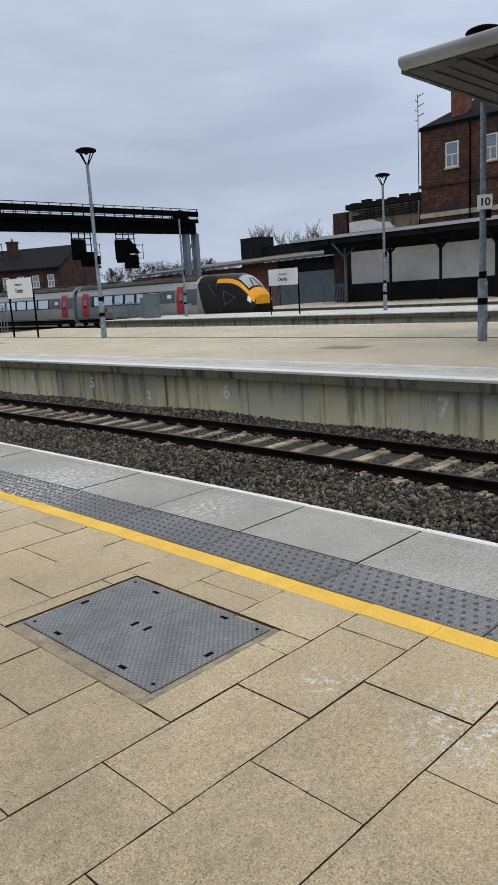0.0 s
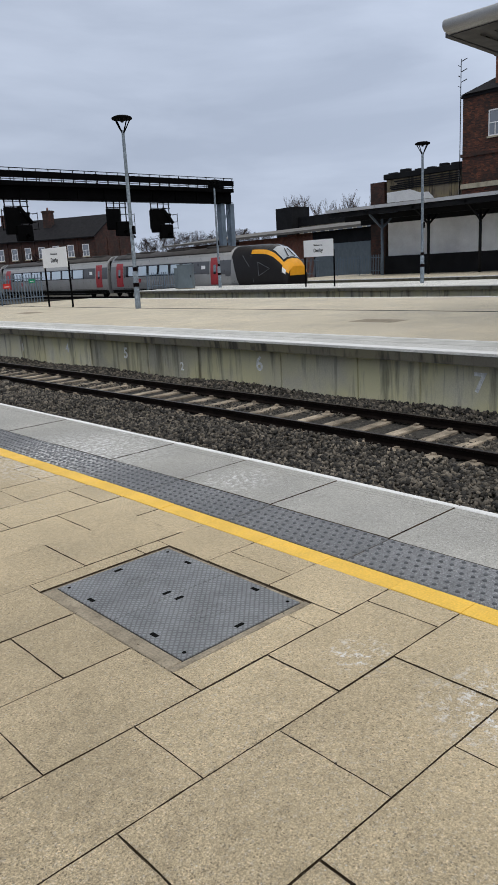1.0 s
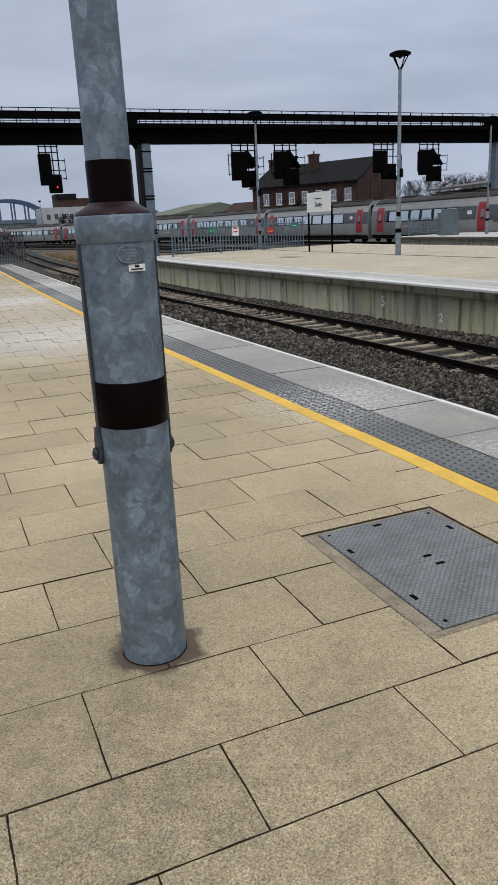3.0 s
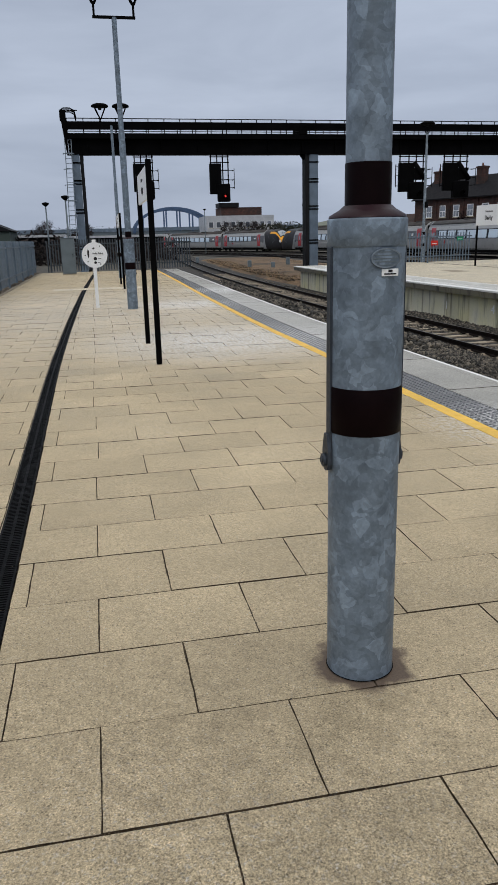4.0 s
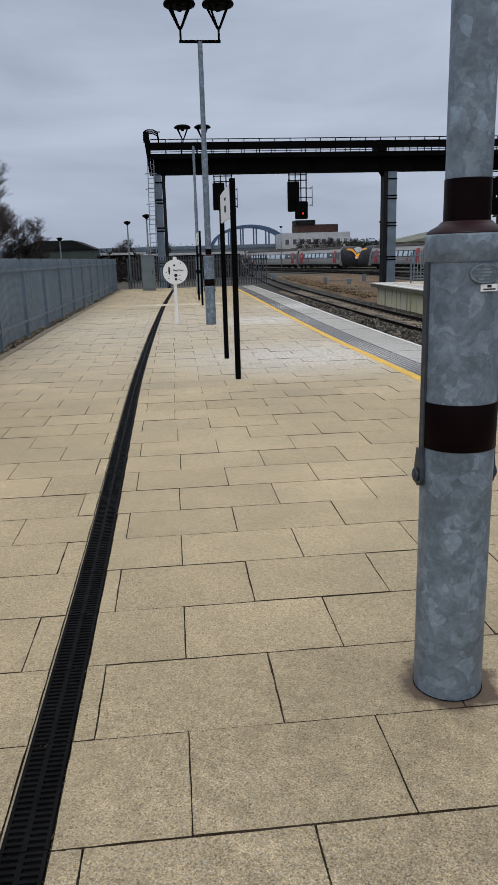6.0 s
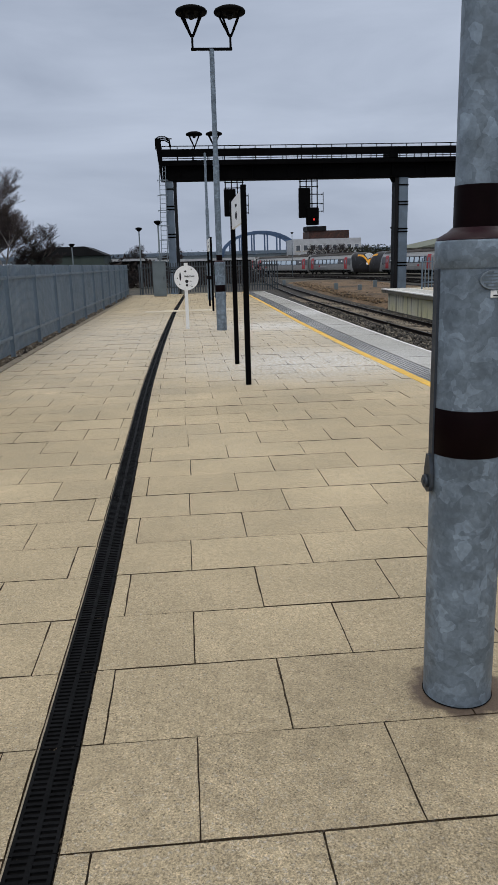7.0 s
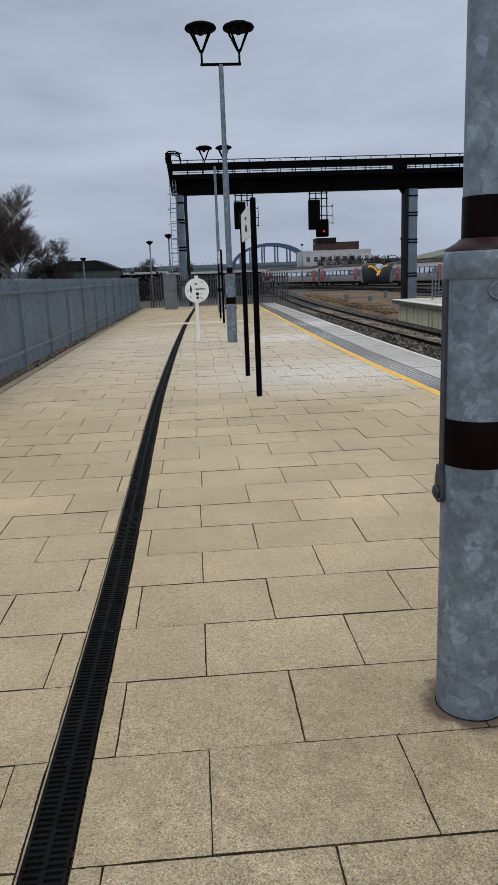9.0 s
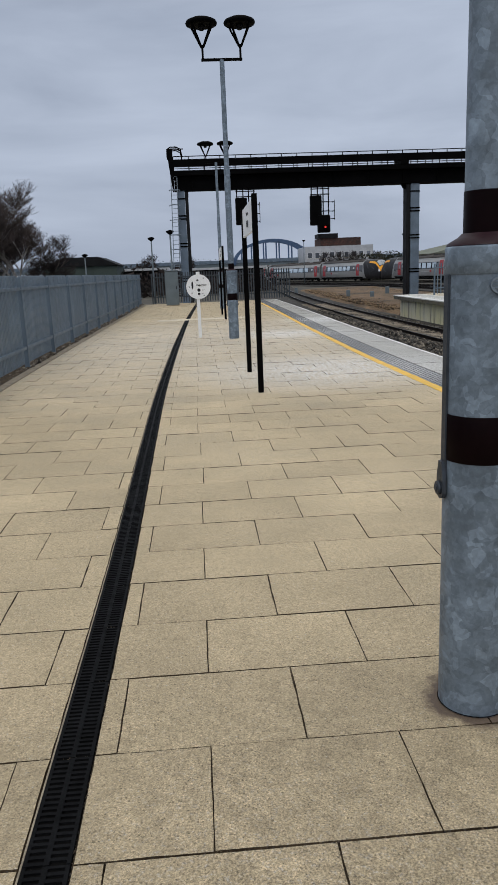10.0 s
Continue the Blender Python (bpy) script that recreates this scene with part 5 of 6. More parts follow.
def signal(x, w, low, label, red=True, broad=False):
    """A hanging signal: caged ladder frame, tall backplate and lower head."""
    t = thing("hanging_signal", label, "signal", GANTRY @ pose(x, -0.55, 0), "gantry signals")
    for dx in (0.12, w * 0.40, w * 0.68, w * 0.95):
        part("hanger", boxes((dx - 0.035, dx + 0.035, -0.03, 0.03, low + 0.9, 7.24)), M_GANTRY, t, "black hanger bar")
    for z in (5.5, 6.1, 6.6, 6.95):
        part("cross_bar", boxes((0.05, w, -0.04, 0.04, z, z + 0.06)), M_GANTRY, t)
    bm = bmesh.new()
    box(bm, 0.0, w * 0.58, -0.25, 0.05, low + 0.5, 6.55, 0.04)
    if broad:
        prism(bm, [(w * 0.5, 6.2), (w * 0.98, 6.2), (w * 0.85, 5.4), (w * 0.5, 5.4)], (1, 0, 0), (0, 0, 1), (0, 0.25, 0), (0, -0.24, 0))
    part("backplate", bm, M_BLACK, t, "tall black backplate")
    bm = bmesh.new()
    box(bm, w * 0.36, w * 0.98, -0.42, 0.0, low, low + 1.15, 0.06)
    head = part("signal_head", bm, M_BLACK, t, "black signal head")
    bm = bmesh.new()
    tube(bm, (w * 0.72, -0.42, low + 0.36), (w * 0.72, -0.60, low + 0.36), 0.16, 0.15, 14, False)
    part("hood", bm, M_BLACK, head)
    if red:
        bm = bmesh.new()
        tube(bm, (w * 0.72, -0.425, low + 0.36), (w * 0.72, -0.45, low + 0.36), 0.07, 0.07, 14)
        part("aspect", bm, M_RED_LIGHT, head, "lit red aspect")
    for z in (5.0, 5.5, 6.1):
        bm = bmesh.new()
        beam(bm, (w * 0.98, -0.1, z), (w * 1.18, -0.5, z), 0.035, 0.035)
        beam(bm, (w * 1.18, -0.5, z), (w * 1.18, 0.2, z), 0.035, 0.035)
        part("cage_rail", bm, M_GANTRY, t, "thin black cage rail")
    bm = bmesh.new()
    beam(bm, (w * 1.18, -0.5, 4.9), (w * 1.18, -0.5, 6.2), 0.035, 0.035)
    part("cage_post", bm, M_GANTRY, t)
    if broad:
        bm = bmesh.new()
        for z in (5.0, 5.7, 6.3):
            beam(bm, (0.0, -0.1, z), (-w * 0.2, -0.5, z), 0.035, 0.035)
        beam(bm, (-w * 0.2, -0.5, 4.9), (-w * 0.2, -0.5, 6.4), 0.05, 0.05)
        part("side_cage", bm, M_GANTRY, t, "thin black side cage")
        bm = bmesh.new()
        tube(bm, (w * 0.55, -0.2, 6.6), (w * 0.98, -0.35, 5.4), 0.16, 0.16, 10)
        part("cable_duct", bm, M_BLACK, t, "thick black cable duct")
    return t


signal(3.05, 1.35, 4.3, "hanging black railway signal showing red")
signal(8.12, 1.36, 4.1, "hanging black railway signal showing red above the near track")
signal(21.7, 2.0, 4.1, "broad hanging signal cluster with cage", False, True)
signal(25.1, 2.0, 4.15, "broad hanging signal cluster", False, True)
signal(33.75, 2.0, 4.4, "hanging black signal with pale hanger frame", False)
signal(38.1, 2.1, 4.15, "hanging black signal with a curved arm", False, True)

# ---------------------------------------------------------------- train
HALF = [(1.22, 0.40), (1.33, 0.75), (1.365, 1.25), (1.355, 2.0), (1.27, 2.72), (1.14, 3.12), (0.92, 3.42), (0.55, 3.66), (0.0, 3.74)]


def side_x(z):
    for (xa, za), (xb, zb) in zip(HALF, HALF[1:]):
        if za <= z <= zb:
            return xa + (xb - xa) * (z - za) / (zb - za)
    return HALF[0][0]


def skin(bm, side, z0, z1, y0, y1, off=0.008, n=3):
    """A thin panel that follows the curved car side."""
    n = max(n, int((z1 - z0) / 0.16))
    zs = steps(z0, z1, n)
    rows = [[bm.verts.new((side * (side_x(z) + o), y, z)) for z in zs] for o, y in ((off, y0), (off, y1), (-0.02, y1), (-0.02, y0))]
    for i in range(n):
        for a, b in ((0, 1), (1, 2), (3, 0)):
            bm.faces.new((rows[a][i], rows[b][i], rows[b][i + 1], rows[a][i + 1]))
    for i in (0, n):
        bm.faces.new([r[i] for r in rows])
    bmesh.ops.recalc_face_normals(bm, faces=bm.faces)


def car_shell(bm, y0, y1, pts):
    ring = [(x, z) for x, z in pts] + [(-x, z) for x, z in reversed(pts[:-1])]
    rows = [[bm.verts.new((x, y, z)) for x, z in ring] for y in (y0, y1)]
    n = len(ring)
    for i in range(n):
        bm.faces.new((rows[0][i], rows[0][(i + 1) % n], rows[1][(i + 1) % n], rows[1][i])).smooth = True
    bm.faces.new(rows[0][::-1])
    bm.faces.new(rows[1])
    bmesh.ops.recalc_face_normals(bm, faces=bm.faces)


def bogie(parent, y):
    bm = bmesh.new()
    box(bm, -1.15, 1.15, y - 1.5, y + 1.5, 0.35, 0.75, 0.03)
    b = part("bogie", bm, M_UNDER, parent, "black bogie frame")
    for dy in (-1.1, 1.1):
        for s in (-1, 1):
            bm = bmesh.new()
            tube(bm, (s * 0.70, y + dy, 0.42), (s * 0.84, y + dy, 0.42), 0.40, 0.40, 20)
            part("wheel", bm, M_UNDER, b)


def carriage(nose):
    """One car, 22.6 m long; with a nose the driving end lies at y = 0."""
    t = thing("train_driving_car" if nose else "train_carriage", "silver train driving car with dark yellow-edged nose" if nose else "silver and grey diesel train car with red doors", "train", None, "cars of the train")
    ya, yb = (5.6 if nose else 0.25), 22.4
    bm = bmesh.new()
    car_shell(bm, ya, yb, HALF)
    part("body", bm, M_TRAIN_SILVER, t, "silver body shell")
    bm = bmesh.new()
    car_shell(bm, ya + 0.3, yb - 0.3, [(1.03, 3.32), (0.95, 3.44), (0.58, 3.69), (0.0, 3.77)])
    part("roof", bm, M_TRAIN_ROOF, t, "grimy dark roof")
    for y0, w in ((ya + 2.0, 1.8), (ya + 6.5, 2.6), (ya + 11.5, 1.6), (ya + 14.0, 1.2)):
        bm = bmesh.new()
        box(bm, -0.5, 0.5, y0, y0 + w, 3.70, 3.86, 0.03)
        part("roof_pod", bm, M_TRAIN_ROOF, t)
    bm = bmesh.new()
    box(bm, -1.2, 1.2, ya + 4.2, yb - 4.4, 0.25, 0.72, 0.03)
    part("underframe", bm, M_UNDER, t, "black underfloor equipment")
    for y in (ya + 2.6, yb - 3.2):
        bogie(t, y)
    d0, d1 = ya + (1.4 if nose else 1.0), yb - 2.0
    for s in (-1, 1):
        bm = bmesh.new()
        skin(bm, s, 1.78, 2.72, d0 + 1.2, d1 - 0.12, 0.006)
        band = part("window_band", bm, M_TRAIN_GREY, t, "grey window band")
        bm = bmesh.new()
        skin(bm, s, 2.76, 3.10, ya + 0.1, yb - 0.1, 0.005)
        part("cantrail", bm, M_TRAIN_LIGHT, t, "pale cantrail stripe")
        bm = bmesh.new()
        skin(bm, s, 0.42, 0.80, ya + 0.1, yb - 0.1, 0.004)
        part("skirt", bm, M_UNDER, t, "black skirt")
        bm = bmesh.new()
        skin(bm, s, 1.70, 2.74, ya + 0.05, d0 - 0.02, 0.004)
        part("end_panel", bm, M_TRAIN_GREY, t, "grey end panel")
        n = 6 if nose else 7
        y = d0 + 3.4
        pitch = (d1 - 0.6 - y) / n
        bm = bmesh.new()
        skin(bm, s, 1.80, 2.70, y - 0.12, d1 - 0.5, 0.010)
        part("glazing_strip", bm, M_WINDSCREEN, band, "black glazing strip")
        for i in range(n):
            bm = bmesh.new()
            skin(bm, s, 1.86, 2.64, y + i * pitch + 0.06, y + (i + 1) * pitch - 0.32, 0.016)
            part("window", bm, M_TRAIN_GLASS, band, "window with the sky's reflection in its pale blue colour")
        bm = bmesh.new()
        skin(bm, s, 2.15, 2.42, d0 + 1.7, d0 + 2.2, 0.014)
        part("small_window", bm, M_SIGN, band, "small destination display")
        for y in (d0, d1):
            bm = bmesh.new()
            skin(bm, s, 0.95, 2.98, y, y + 1.05, 0.014)
            dr = part("door", bm, M_TRAIN_RED, t, "red passenger door")
            bm = bmesh.new()
            skin(bm, s, 1.75, 2.45, y + 0.36, y + 0.69, 0.020)
            part("door_window", bm, M_SCREEN, dr, "dark narrow door window")
        bm = bmesh.new()
        skin(bm, s, 1.34, 1.50, d1 - 5.4, d1 - 3.0, 0.008)
        part("emblem", bm, M_TRAIN_LIGHT, t, "pale bar in place of a brand mark")
        bm = bmesh.new()
        skin(bm, s, 1.28, 1.62, d1 - 2.8, d1 - 2.3, 0.008)
        part("emblem", bm, M_TRAIN_RED, t, "red plain mark")
    if not nose:
        bm = bmesh.new()
        box(bm, -1.0, 1.0, -0.15, 0.24, 0.9, 3.3, 0.03)
        part("gangway", bm, M_UNDER, t, "black gangway bellows")
        return t
    # driving end
    prof = [(0.0, 0.70, 1.62), (0.10, 0.84, 1.82), (0.4, 0.90, 2.16), (0.8, 0.935, 2.58), (1.3, 0.965, 3.0), (1.9, 0.985, 3.25), (2.7, 0.995, 3.33), (5.62, 1.0, 3.34)]

    def at(sv, k, grow=1.0):
        for (sa, wa, ha), (sb, wb, hb) in zip(prof, prof[1:]):
            if sa <= sv <= sb:
                u = (sv - sa) / (sb - sa)
                w, h = wa + (wb - wa) * u, ha + (hb - ha) * u
                break
        i = min(int(abs(k)), len(HALF) - 2)
        u = abs(k) - i
        x = HALF[i][0] + (HALF[i + 1][0] - HALF[i][0]) * u
        z = HALF[i][1] + (HALF[i + 1][1] - HALF[i][1]) * u
        return Vector(((-1 if k < 0 else 1) * x * w * grow, sv, 0.40 + (z - 0.40) * (h / 3.34) * (grow if grow > 1 else 1) + (grow - 1) * 0.6))

    def patch(bm, ss, ks, grow):
        g = [[bm.verts.new(at(sv, k, grow)) for k in ks] for sv in ss]
        for a, b in zip(g, g[1:]):
            for i in range(len(ks) - 1):
                bm.faces.new((a[i], a[i + 1], b[i + 1], b[i])).smooth = True

    ks = [-0.001] + [-1 * v for v in steps(0.5, 8, 15)] + steps(7.5, 0, 15)
    bm = bmesh.new()
    patch(bm, [0, 0.12, 0.25, 0.45, 0.7, 1.0, 1.3, 1.7, 2.1, 2.5, 2.9, 3.4, 3.8, 4.7, 5.62], ks, 1.0)
    bm.faces.new([v for v in bm.verts if v.co.y < 0.001])
    bmesh.ops.recalc_face_normals(bm, faces=bm.faces)
    part("nose", bm, M_TRAIN_DARK, t, "dark brown rounded nose")
    rows_ = [0.46, 0.7, 0.95, 1.25, 1.6, 1.95]
    bm = bmesh.new()
    patch(bm, rows_, steps(-8, -5.7, 6), 1.008)
    patch(bm, rows_, steps(8, 5.7, 6), 1.008)
    screen = part("windscreen", bm, M_WINDSCREEN, t, "black windscreen surround")
    bm = bmesh.new()
    patch(bm, [0.54, 0.75, 1.0, 1.3, 1.52], steps(-8, -6.1, 6), 1.014)
    patch(bm, [0.54, 0.75, 1.0, 1.3, 1.52], steps(8, 6.1, 6), 1.014)
    part("glass", bm, M_CABGLASS, screen, "raked cab glass, sky reflection in its grey base colour")
    for a in (-0.35, 0.35):
        bm = bmesh.new()
        beam(bm, at(0.50, 8, 1.03) + Vector((a, 0, 0.0)), at(1.1, 8, 1.03) + Vector((a * 0.4, 0, 0.0)), 0.04, 0.04)
        part("wiper", bm, M_UNDER, screen)
    for s in (-1, 1):
        bm = bmesh.new()
        patch(bm, [0.2, 0.46, 0.7, 0.95, 1.25, 1.6, 2.0, 2.4, 2.9, 3.5], [s * v for v in (4.75, 5.2, 5.68)], 1.011)
        part("warning_stripe", bm, M_TRAIN_YELLOW, t, "yellow edge stripe")
        for sa, ka, sb, kb in ((1.5, 3.1, 2.6, 2.3), (2.6, 2.3, 2.7, 3.6), (1.5, 3.1, 2.7, 3.6), (3.2, 1.6, 3.5, 4.6), (4.4, 4.6, 3.6, 3.2)):
            bm = bmesh.new()
            beam(bm, at(sa, s * ka, 1.012), at(sb, s * kb, 1.012), 0.03, 0.03)
            part("livery_line", bm, M_TRAIN_GREY, t, "thin pale livery line")
        bm = bmesh.new()
        ends = [(k, 4.5 + 0.24 * k) for k in (0.2, 1.0, 2.0, 3.0, 4.0, 4.6)]
        lo_ = [bm.verts.new(at(e, s * k, 1.011)) for k, e in ends]
        hi_ = [bm.verts.new(at(5.62, s * k, 1.011)) for k, e in ends]
        for q in range(len(ends) - 1):
            bm.faces.new((lo_[q], lo_[q + 1], hi_[q + 1], hi_[q])).smooth = True
        part("swoosh", bm, M_TRAIN_SILVER, t, "silver swept panel")
        bm = bmesh.new()
        patch(bm, [0.12, 0.25, 0.4], [s * v for v in (3.5, 3.9, 4.4)], 1.02)
        part("headlight", bm, M_SIGN, t, "pale headlight cluster")
        bm = bmesh.new()
        skin(bm, s, 1.55, 2.3, 5.7, 6.3, 0.01)
        part("cab_door_panel", bm, M_TRAIN_GREY, t)
    bm = bmesh.new()
    patch(bm, [0.0, 0.12, 0.25, 0.42], [-4.0, -4.5, -5, -6, -7, -8, 7, 6, 5, 4.5, 4.0], 1.014)
    prism(bm, [(-0.80, 1.42), (0.80, 1.42), (0.74, 1.80), (0.5, 2.05), (-0.5, 2.05), (-0.74, 1.80)], (1, 0, 0), (0, 0, 1), (0, 0.05, 0), (0, -0.04, 0))
    part("front_panel", bm, M_TRAIN_YELLOW, t, "yellow front panel")
    bm = bmesh.new()
    box(bm, -0.9, 0.9, -0.25, 0.5, 0.30, 0.80, 0.08)
    box(bm, -0.16, 0.16, -0.60, -0.24, 0.62, 0.92, 0.04)
    part("coupler", bm, M_UNDER, t, "black coupler and valance")
    return t


NOSE_Y = 39.2
lead = carriage(True)
car = carriage(False)
y = NOSE_Y


BIG = 1.13


def on_curve(y, turned=False):
    x = far_curve(44.5, y)
    slope = (far_curve(44.5, y + 22) - x) / 22
    m = pose(x, y, RAIL_Z, 0, 0, math.degrees(-math.atan(slope)))
    return m @ pose(0, 22.65 * BIG, 0, 0, 0, 180) if turned else m


lead.matrix_basis = on_curve(y) @ Matrix.Scale(BIG, 4)
for i in range(1, 8):
    slope = (far_curve(44.5, y + 22) - far_curve(44.5, y)) / 22
    y += 22.7 * BIG * math.cos(math.atan(slope))
    if i == 1:
        car.matrix_basis = on_curve(y) @ Matrix.Scale(BIG, 4)
    elif i in (3, 4, 7):
        copy_thing(lead, on_curve(y, i != 4))
    else:
        copy_thing(car, on_curve(y))


# ---------------------------------------------------------------- buildings
def window(parent, m, w, h, label="", material=None, bars=True):
    """A white sash window in a frame, facing the local -y side."""
    bm = bmesh.new()
    for q in ((-w / 2, -w / 2 + 0.09, 0, h), (w / 2 - 0.09, w / 2, 0, h), (-w / 2 + 0.09, w / 2 - 0.09, 0, 0.09), (-w / 2 + 0.09, w / 2 - 0.09, h - 0.09, h)) + (((-w / 2 + 0.09, w / 2 - 0.09, h * 0.5 - 0.04, h * 0.5 + 0.04), (-0.035, 0.035, 0.09, h * 0.5 - 0.04)) if bars else ()):
        box(bm, q[0], q[1], -0.06, 0.04, q[2], q[3])
    f = part("window", bm, M_WHITE, parent, label or "white-framed sash window")
    f.matrix_basis = m
    bm = bmesh.new()
    box(bm, -w / 2 + 0.05, w / 2 - 0.05, -0.02, 0.0, 0.05, h - 0.05)
    part("pane", bm, material or M_PANE, f)
    bm = bmesh.new()
    box(bm, -w / 2 - 0.1, w / 2 + 0.1, -0.12, 0.0, -0.14, -0.005)
    part("sill", bm, M_CREAM, f)
    return f


house = thing("brick_house", "dark sooty brick railway house with slate roof and white windows", "house", pose(60.4, 95.7, -1.0, 0, 0, 24.7))
HW, HL, HE, HR = 11.0, 20.6, 8.0, 11.1
bm = bmesh.new()
prism(bm, [(0, 0), (HW, 0), (HW, HE), (HW / 2, HR), (0, HE)], (1, 0, 0), (0, 0, 1), (0, HL, 0))
part("wall", bm, M_BRICK, house)
for s in (0, 1):
    bm = bmesh.new()
    a, b = ((-0.5, HE - 0.25), (HW / 2, HR + 0.06)) if s == 0 else ((HW / 2, HR + 0.06), (HW + 0.5, HE - 0.25))
    prism(bm, [a, b, (b[0], b[1] + 0.16), (a[0], a[1] + 0.16)], (1, 0, 0), (0, 0, 1), (0, HL + 0.7, 0), (0, -0.35, 0))
    part("roof", bm, M_SLATE, house, "grey slate roof slope")
for yy, xx in ((10.4, 3.4), (19.6, 4.6)):
    bm = bmesh.new()
    box(bm, xx - 0.55, xx + 0.55, yy - 0.7, yy + 0.7, 8.6, 12.4, 0.03)
    box(bm, xx - 0.65, xx + 0.65, yy - 0.8, yy + 0.8, 12.1, 12.35)
    ch = part("chimney", bm, M_BRICK, house)
    bm = bmesh.new()
    lathe(bm, [(0.16, 12.4), (0.13, 12.85)], 10, (xx, yy))
    part("pot", bm, M_BRICK_RED, ch)
for i, yy in enumerate((1.6, 4.3, 7.0, 9.7, 12.3, 14.9, 17.6)):
    window(house, pose(-0.01, yy, 5.1, 0, 0, -90), 1.15, 1.75)
for yy in (3.0, 5.7, 8.4, 11.0, 13.6, 16.2):
    bm = bmesh.new()
    box(bm, -0.14, 0.0, yy - 0.1, yy + 0.1, 0, HE - 0.3)
    part("pilaster", bm, M_BRICK, house)
for xx in (0.3, 3.6, 7.0, 10.5):
    bm = bmesh.new()
    box(bm, xx - 0.2, xx + 0.2, -0.12, 0.0, 0, HE - 0.2)
    part("pilaster", bm, M_BRICK, house)
for xx in (2.6, 7.9):
    bm = bmesh.new()
    box(bm, xx - 0.8, xx + 0.8, -0.06, 0.02, 1.3, 3.5)
    part("boarded_window", bm, M_CREAM, house, "beige boarded window")
bm = bmesh.new()
box(bm, 4.6, 5.9, -0.05, 0.02, 0.3, 3.6)
part("door", bm, M_CHARCOAL, house, "dark door")
bm = bmesh.new()
for k in range(2):
    beam(bm, (-1.2 + k * 1.0, 11.0, 4.9), (-1.2 + k * 1.0, 5.4, 0.4), 0.12, 0.3)
    beam(bm, (-1.2 + k * 1.0, 11.0, 5.9), (-1.2 + k * 1.0, 5.4, 1.4), 0.06, 0.06)
for k in range(9):
    beam(bm, (-1.2, 11.0 - k * 0.7, 4.9 - k * 0.5625), (-1.2, 11.0 - k * 0.7, 5.9 - k * 0.5625), 0.05, 0.05)
part("stair", bm, M_GANTRY, house, "black outside stair")
bm = bmesh.new()
prism(bm, [(0.5, 0), (7.5, 0), (7.5, 4.2), (4.0, 6.0), (0.5, 4.2)], (1, 0, 0), (0, 0, 1), (0, 8.0, 0), (0, HL + 0.02, 0))
part("annexe", bm, M_BRICK, house, "lower brick annexe")

# long brick shed with overhanging roof
shed = thing("brick_shed", "long red brick station shed with pale overhanging roof", "building", pose(70.5, 47.5, -1.0, 0, 0, -11.5 + 0))
SL = 60.0
# The bay is a closed block; charcoal colour gives the opening its shade.
for a, b, m, z0, z1, lb in ((0.0, 5.0, M_BRICK_RED, 0, 6.2, "red brick pier"), (5.02, 17.0, M_CHARCOAL, 0, 6.2, "charcoal block, shade of an open bay"), (17.02, 23.0, M_BRICK_RED, 0, 6.2, "red brick wall"), (23.02, 36.0, M_BRICK_RED, 0, 6.0, "red brick wall"), (36.02, SL, M_BRICK, 0, 6.0, "dark brick wall")):
    bm = bmesh.new()
    box(bm, 0, 12, a, b, z0, z1)
    part("wall", bm, m, shed, lb)
bm = bmesh.new()
box(bm, -0.05, 0.0, 5.6, 16.5, 0.3, 4.6)
part("roller_door", bm, M_GREY_CAB, shed, "grey roller shutter")
bm = bmesh.new()
box(bm, -0.08, 0.0, 5.0, 17.0, 4.7, 6.1)
part("lintel", bm, M_CHARCOAL, shed)
bm = bmesh.new()
prism(bm, [(-1.6, 6.22), (12.5, 7.6), (12.5, 7.9), (-1.6, 6.5)], (1, 0, 0), (0, 0, 1), (0, SL + 1, 0), (0, -0.5, 0))
part("roof", bm, M_SHED_ROOF, shed, "dull grey roof with deep edge")

# darker block and long low office behind
blk = thing("office_block", "long dark office block with a row of windows", "building", pose(118, 60, -1.0, 0, 0, -8))
bm = bmesh.new()
box(bm, 0, 14, 0, 60, 0, 10.2)
part("wall", bm, M_CREAM, blk, "pale wall")
bm = bmesh.new()
box(bm, -0.4, 14.4, -0.4, 60.4, 10.21, 12.2)
part("roof", bm, M_CHARCOAL, blk, "black flat roof edge")
for i in range(20):
    window(blk, pose(-0.02, 1.6 + i * 2.9, 7.6, 0, 0, -90), 1.7, 1.9, "dark office window", None, False)
bm = bmesh.new()
box(bm, -2, 3, 56, 62, 0, 14.5)
part("tower", bm, M_CHARCOAL, blk, "black stair tower")
low = thing("car_park_building", "dark low building with open decks", "building", pose(86, 40, -1.0, 0, 0, -8))
for i in range(3):
    bm = bmesh.new()
    box(bm, 0, 16, -12, 26, i * 2.8 + 1.9, i * 2.8 + 2.8)
    part("deck", bm, M_CHARCOAL, low)
    for k in range(8):
        bm = bmesh.new()
        box(bm, 0.2, 0.6, -11.5 + k * 5.2, -11.1 + k * 5.2, i * 2.8, i * 2.8 + 1.9)
        part("pier", bm, M_BRICK, low)
    bm = bmesh.new()
    box(bm, 1.5, 15.8, -11.8, 25.8, i * 2.8, i * 2.8 + 1.899)
    part("glazing", bm, M_PANE, low, "dull glazing")

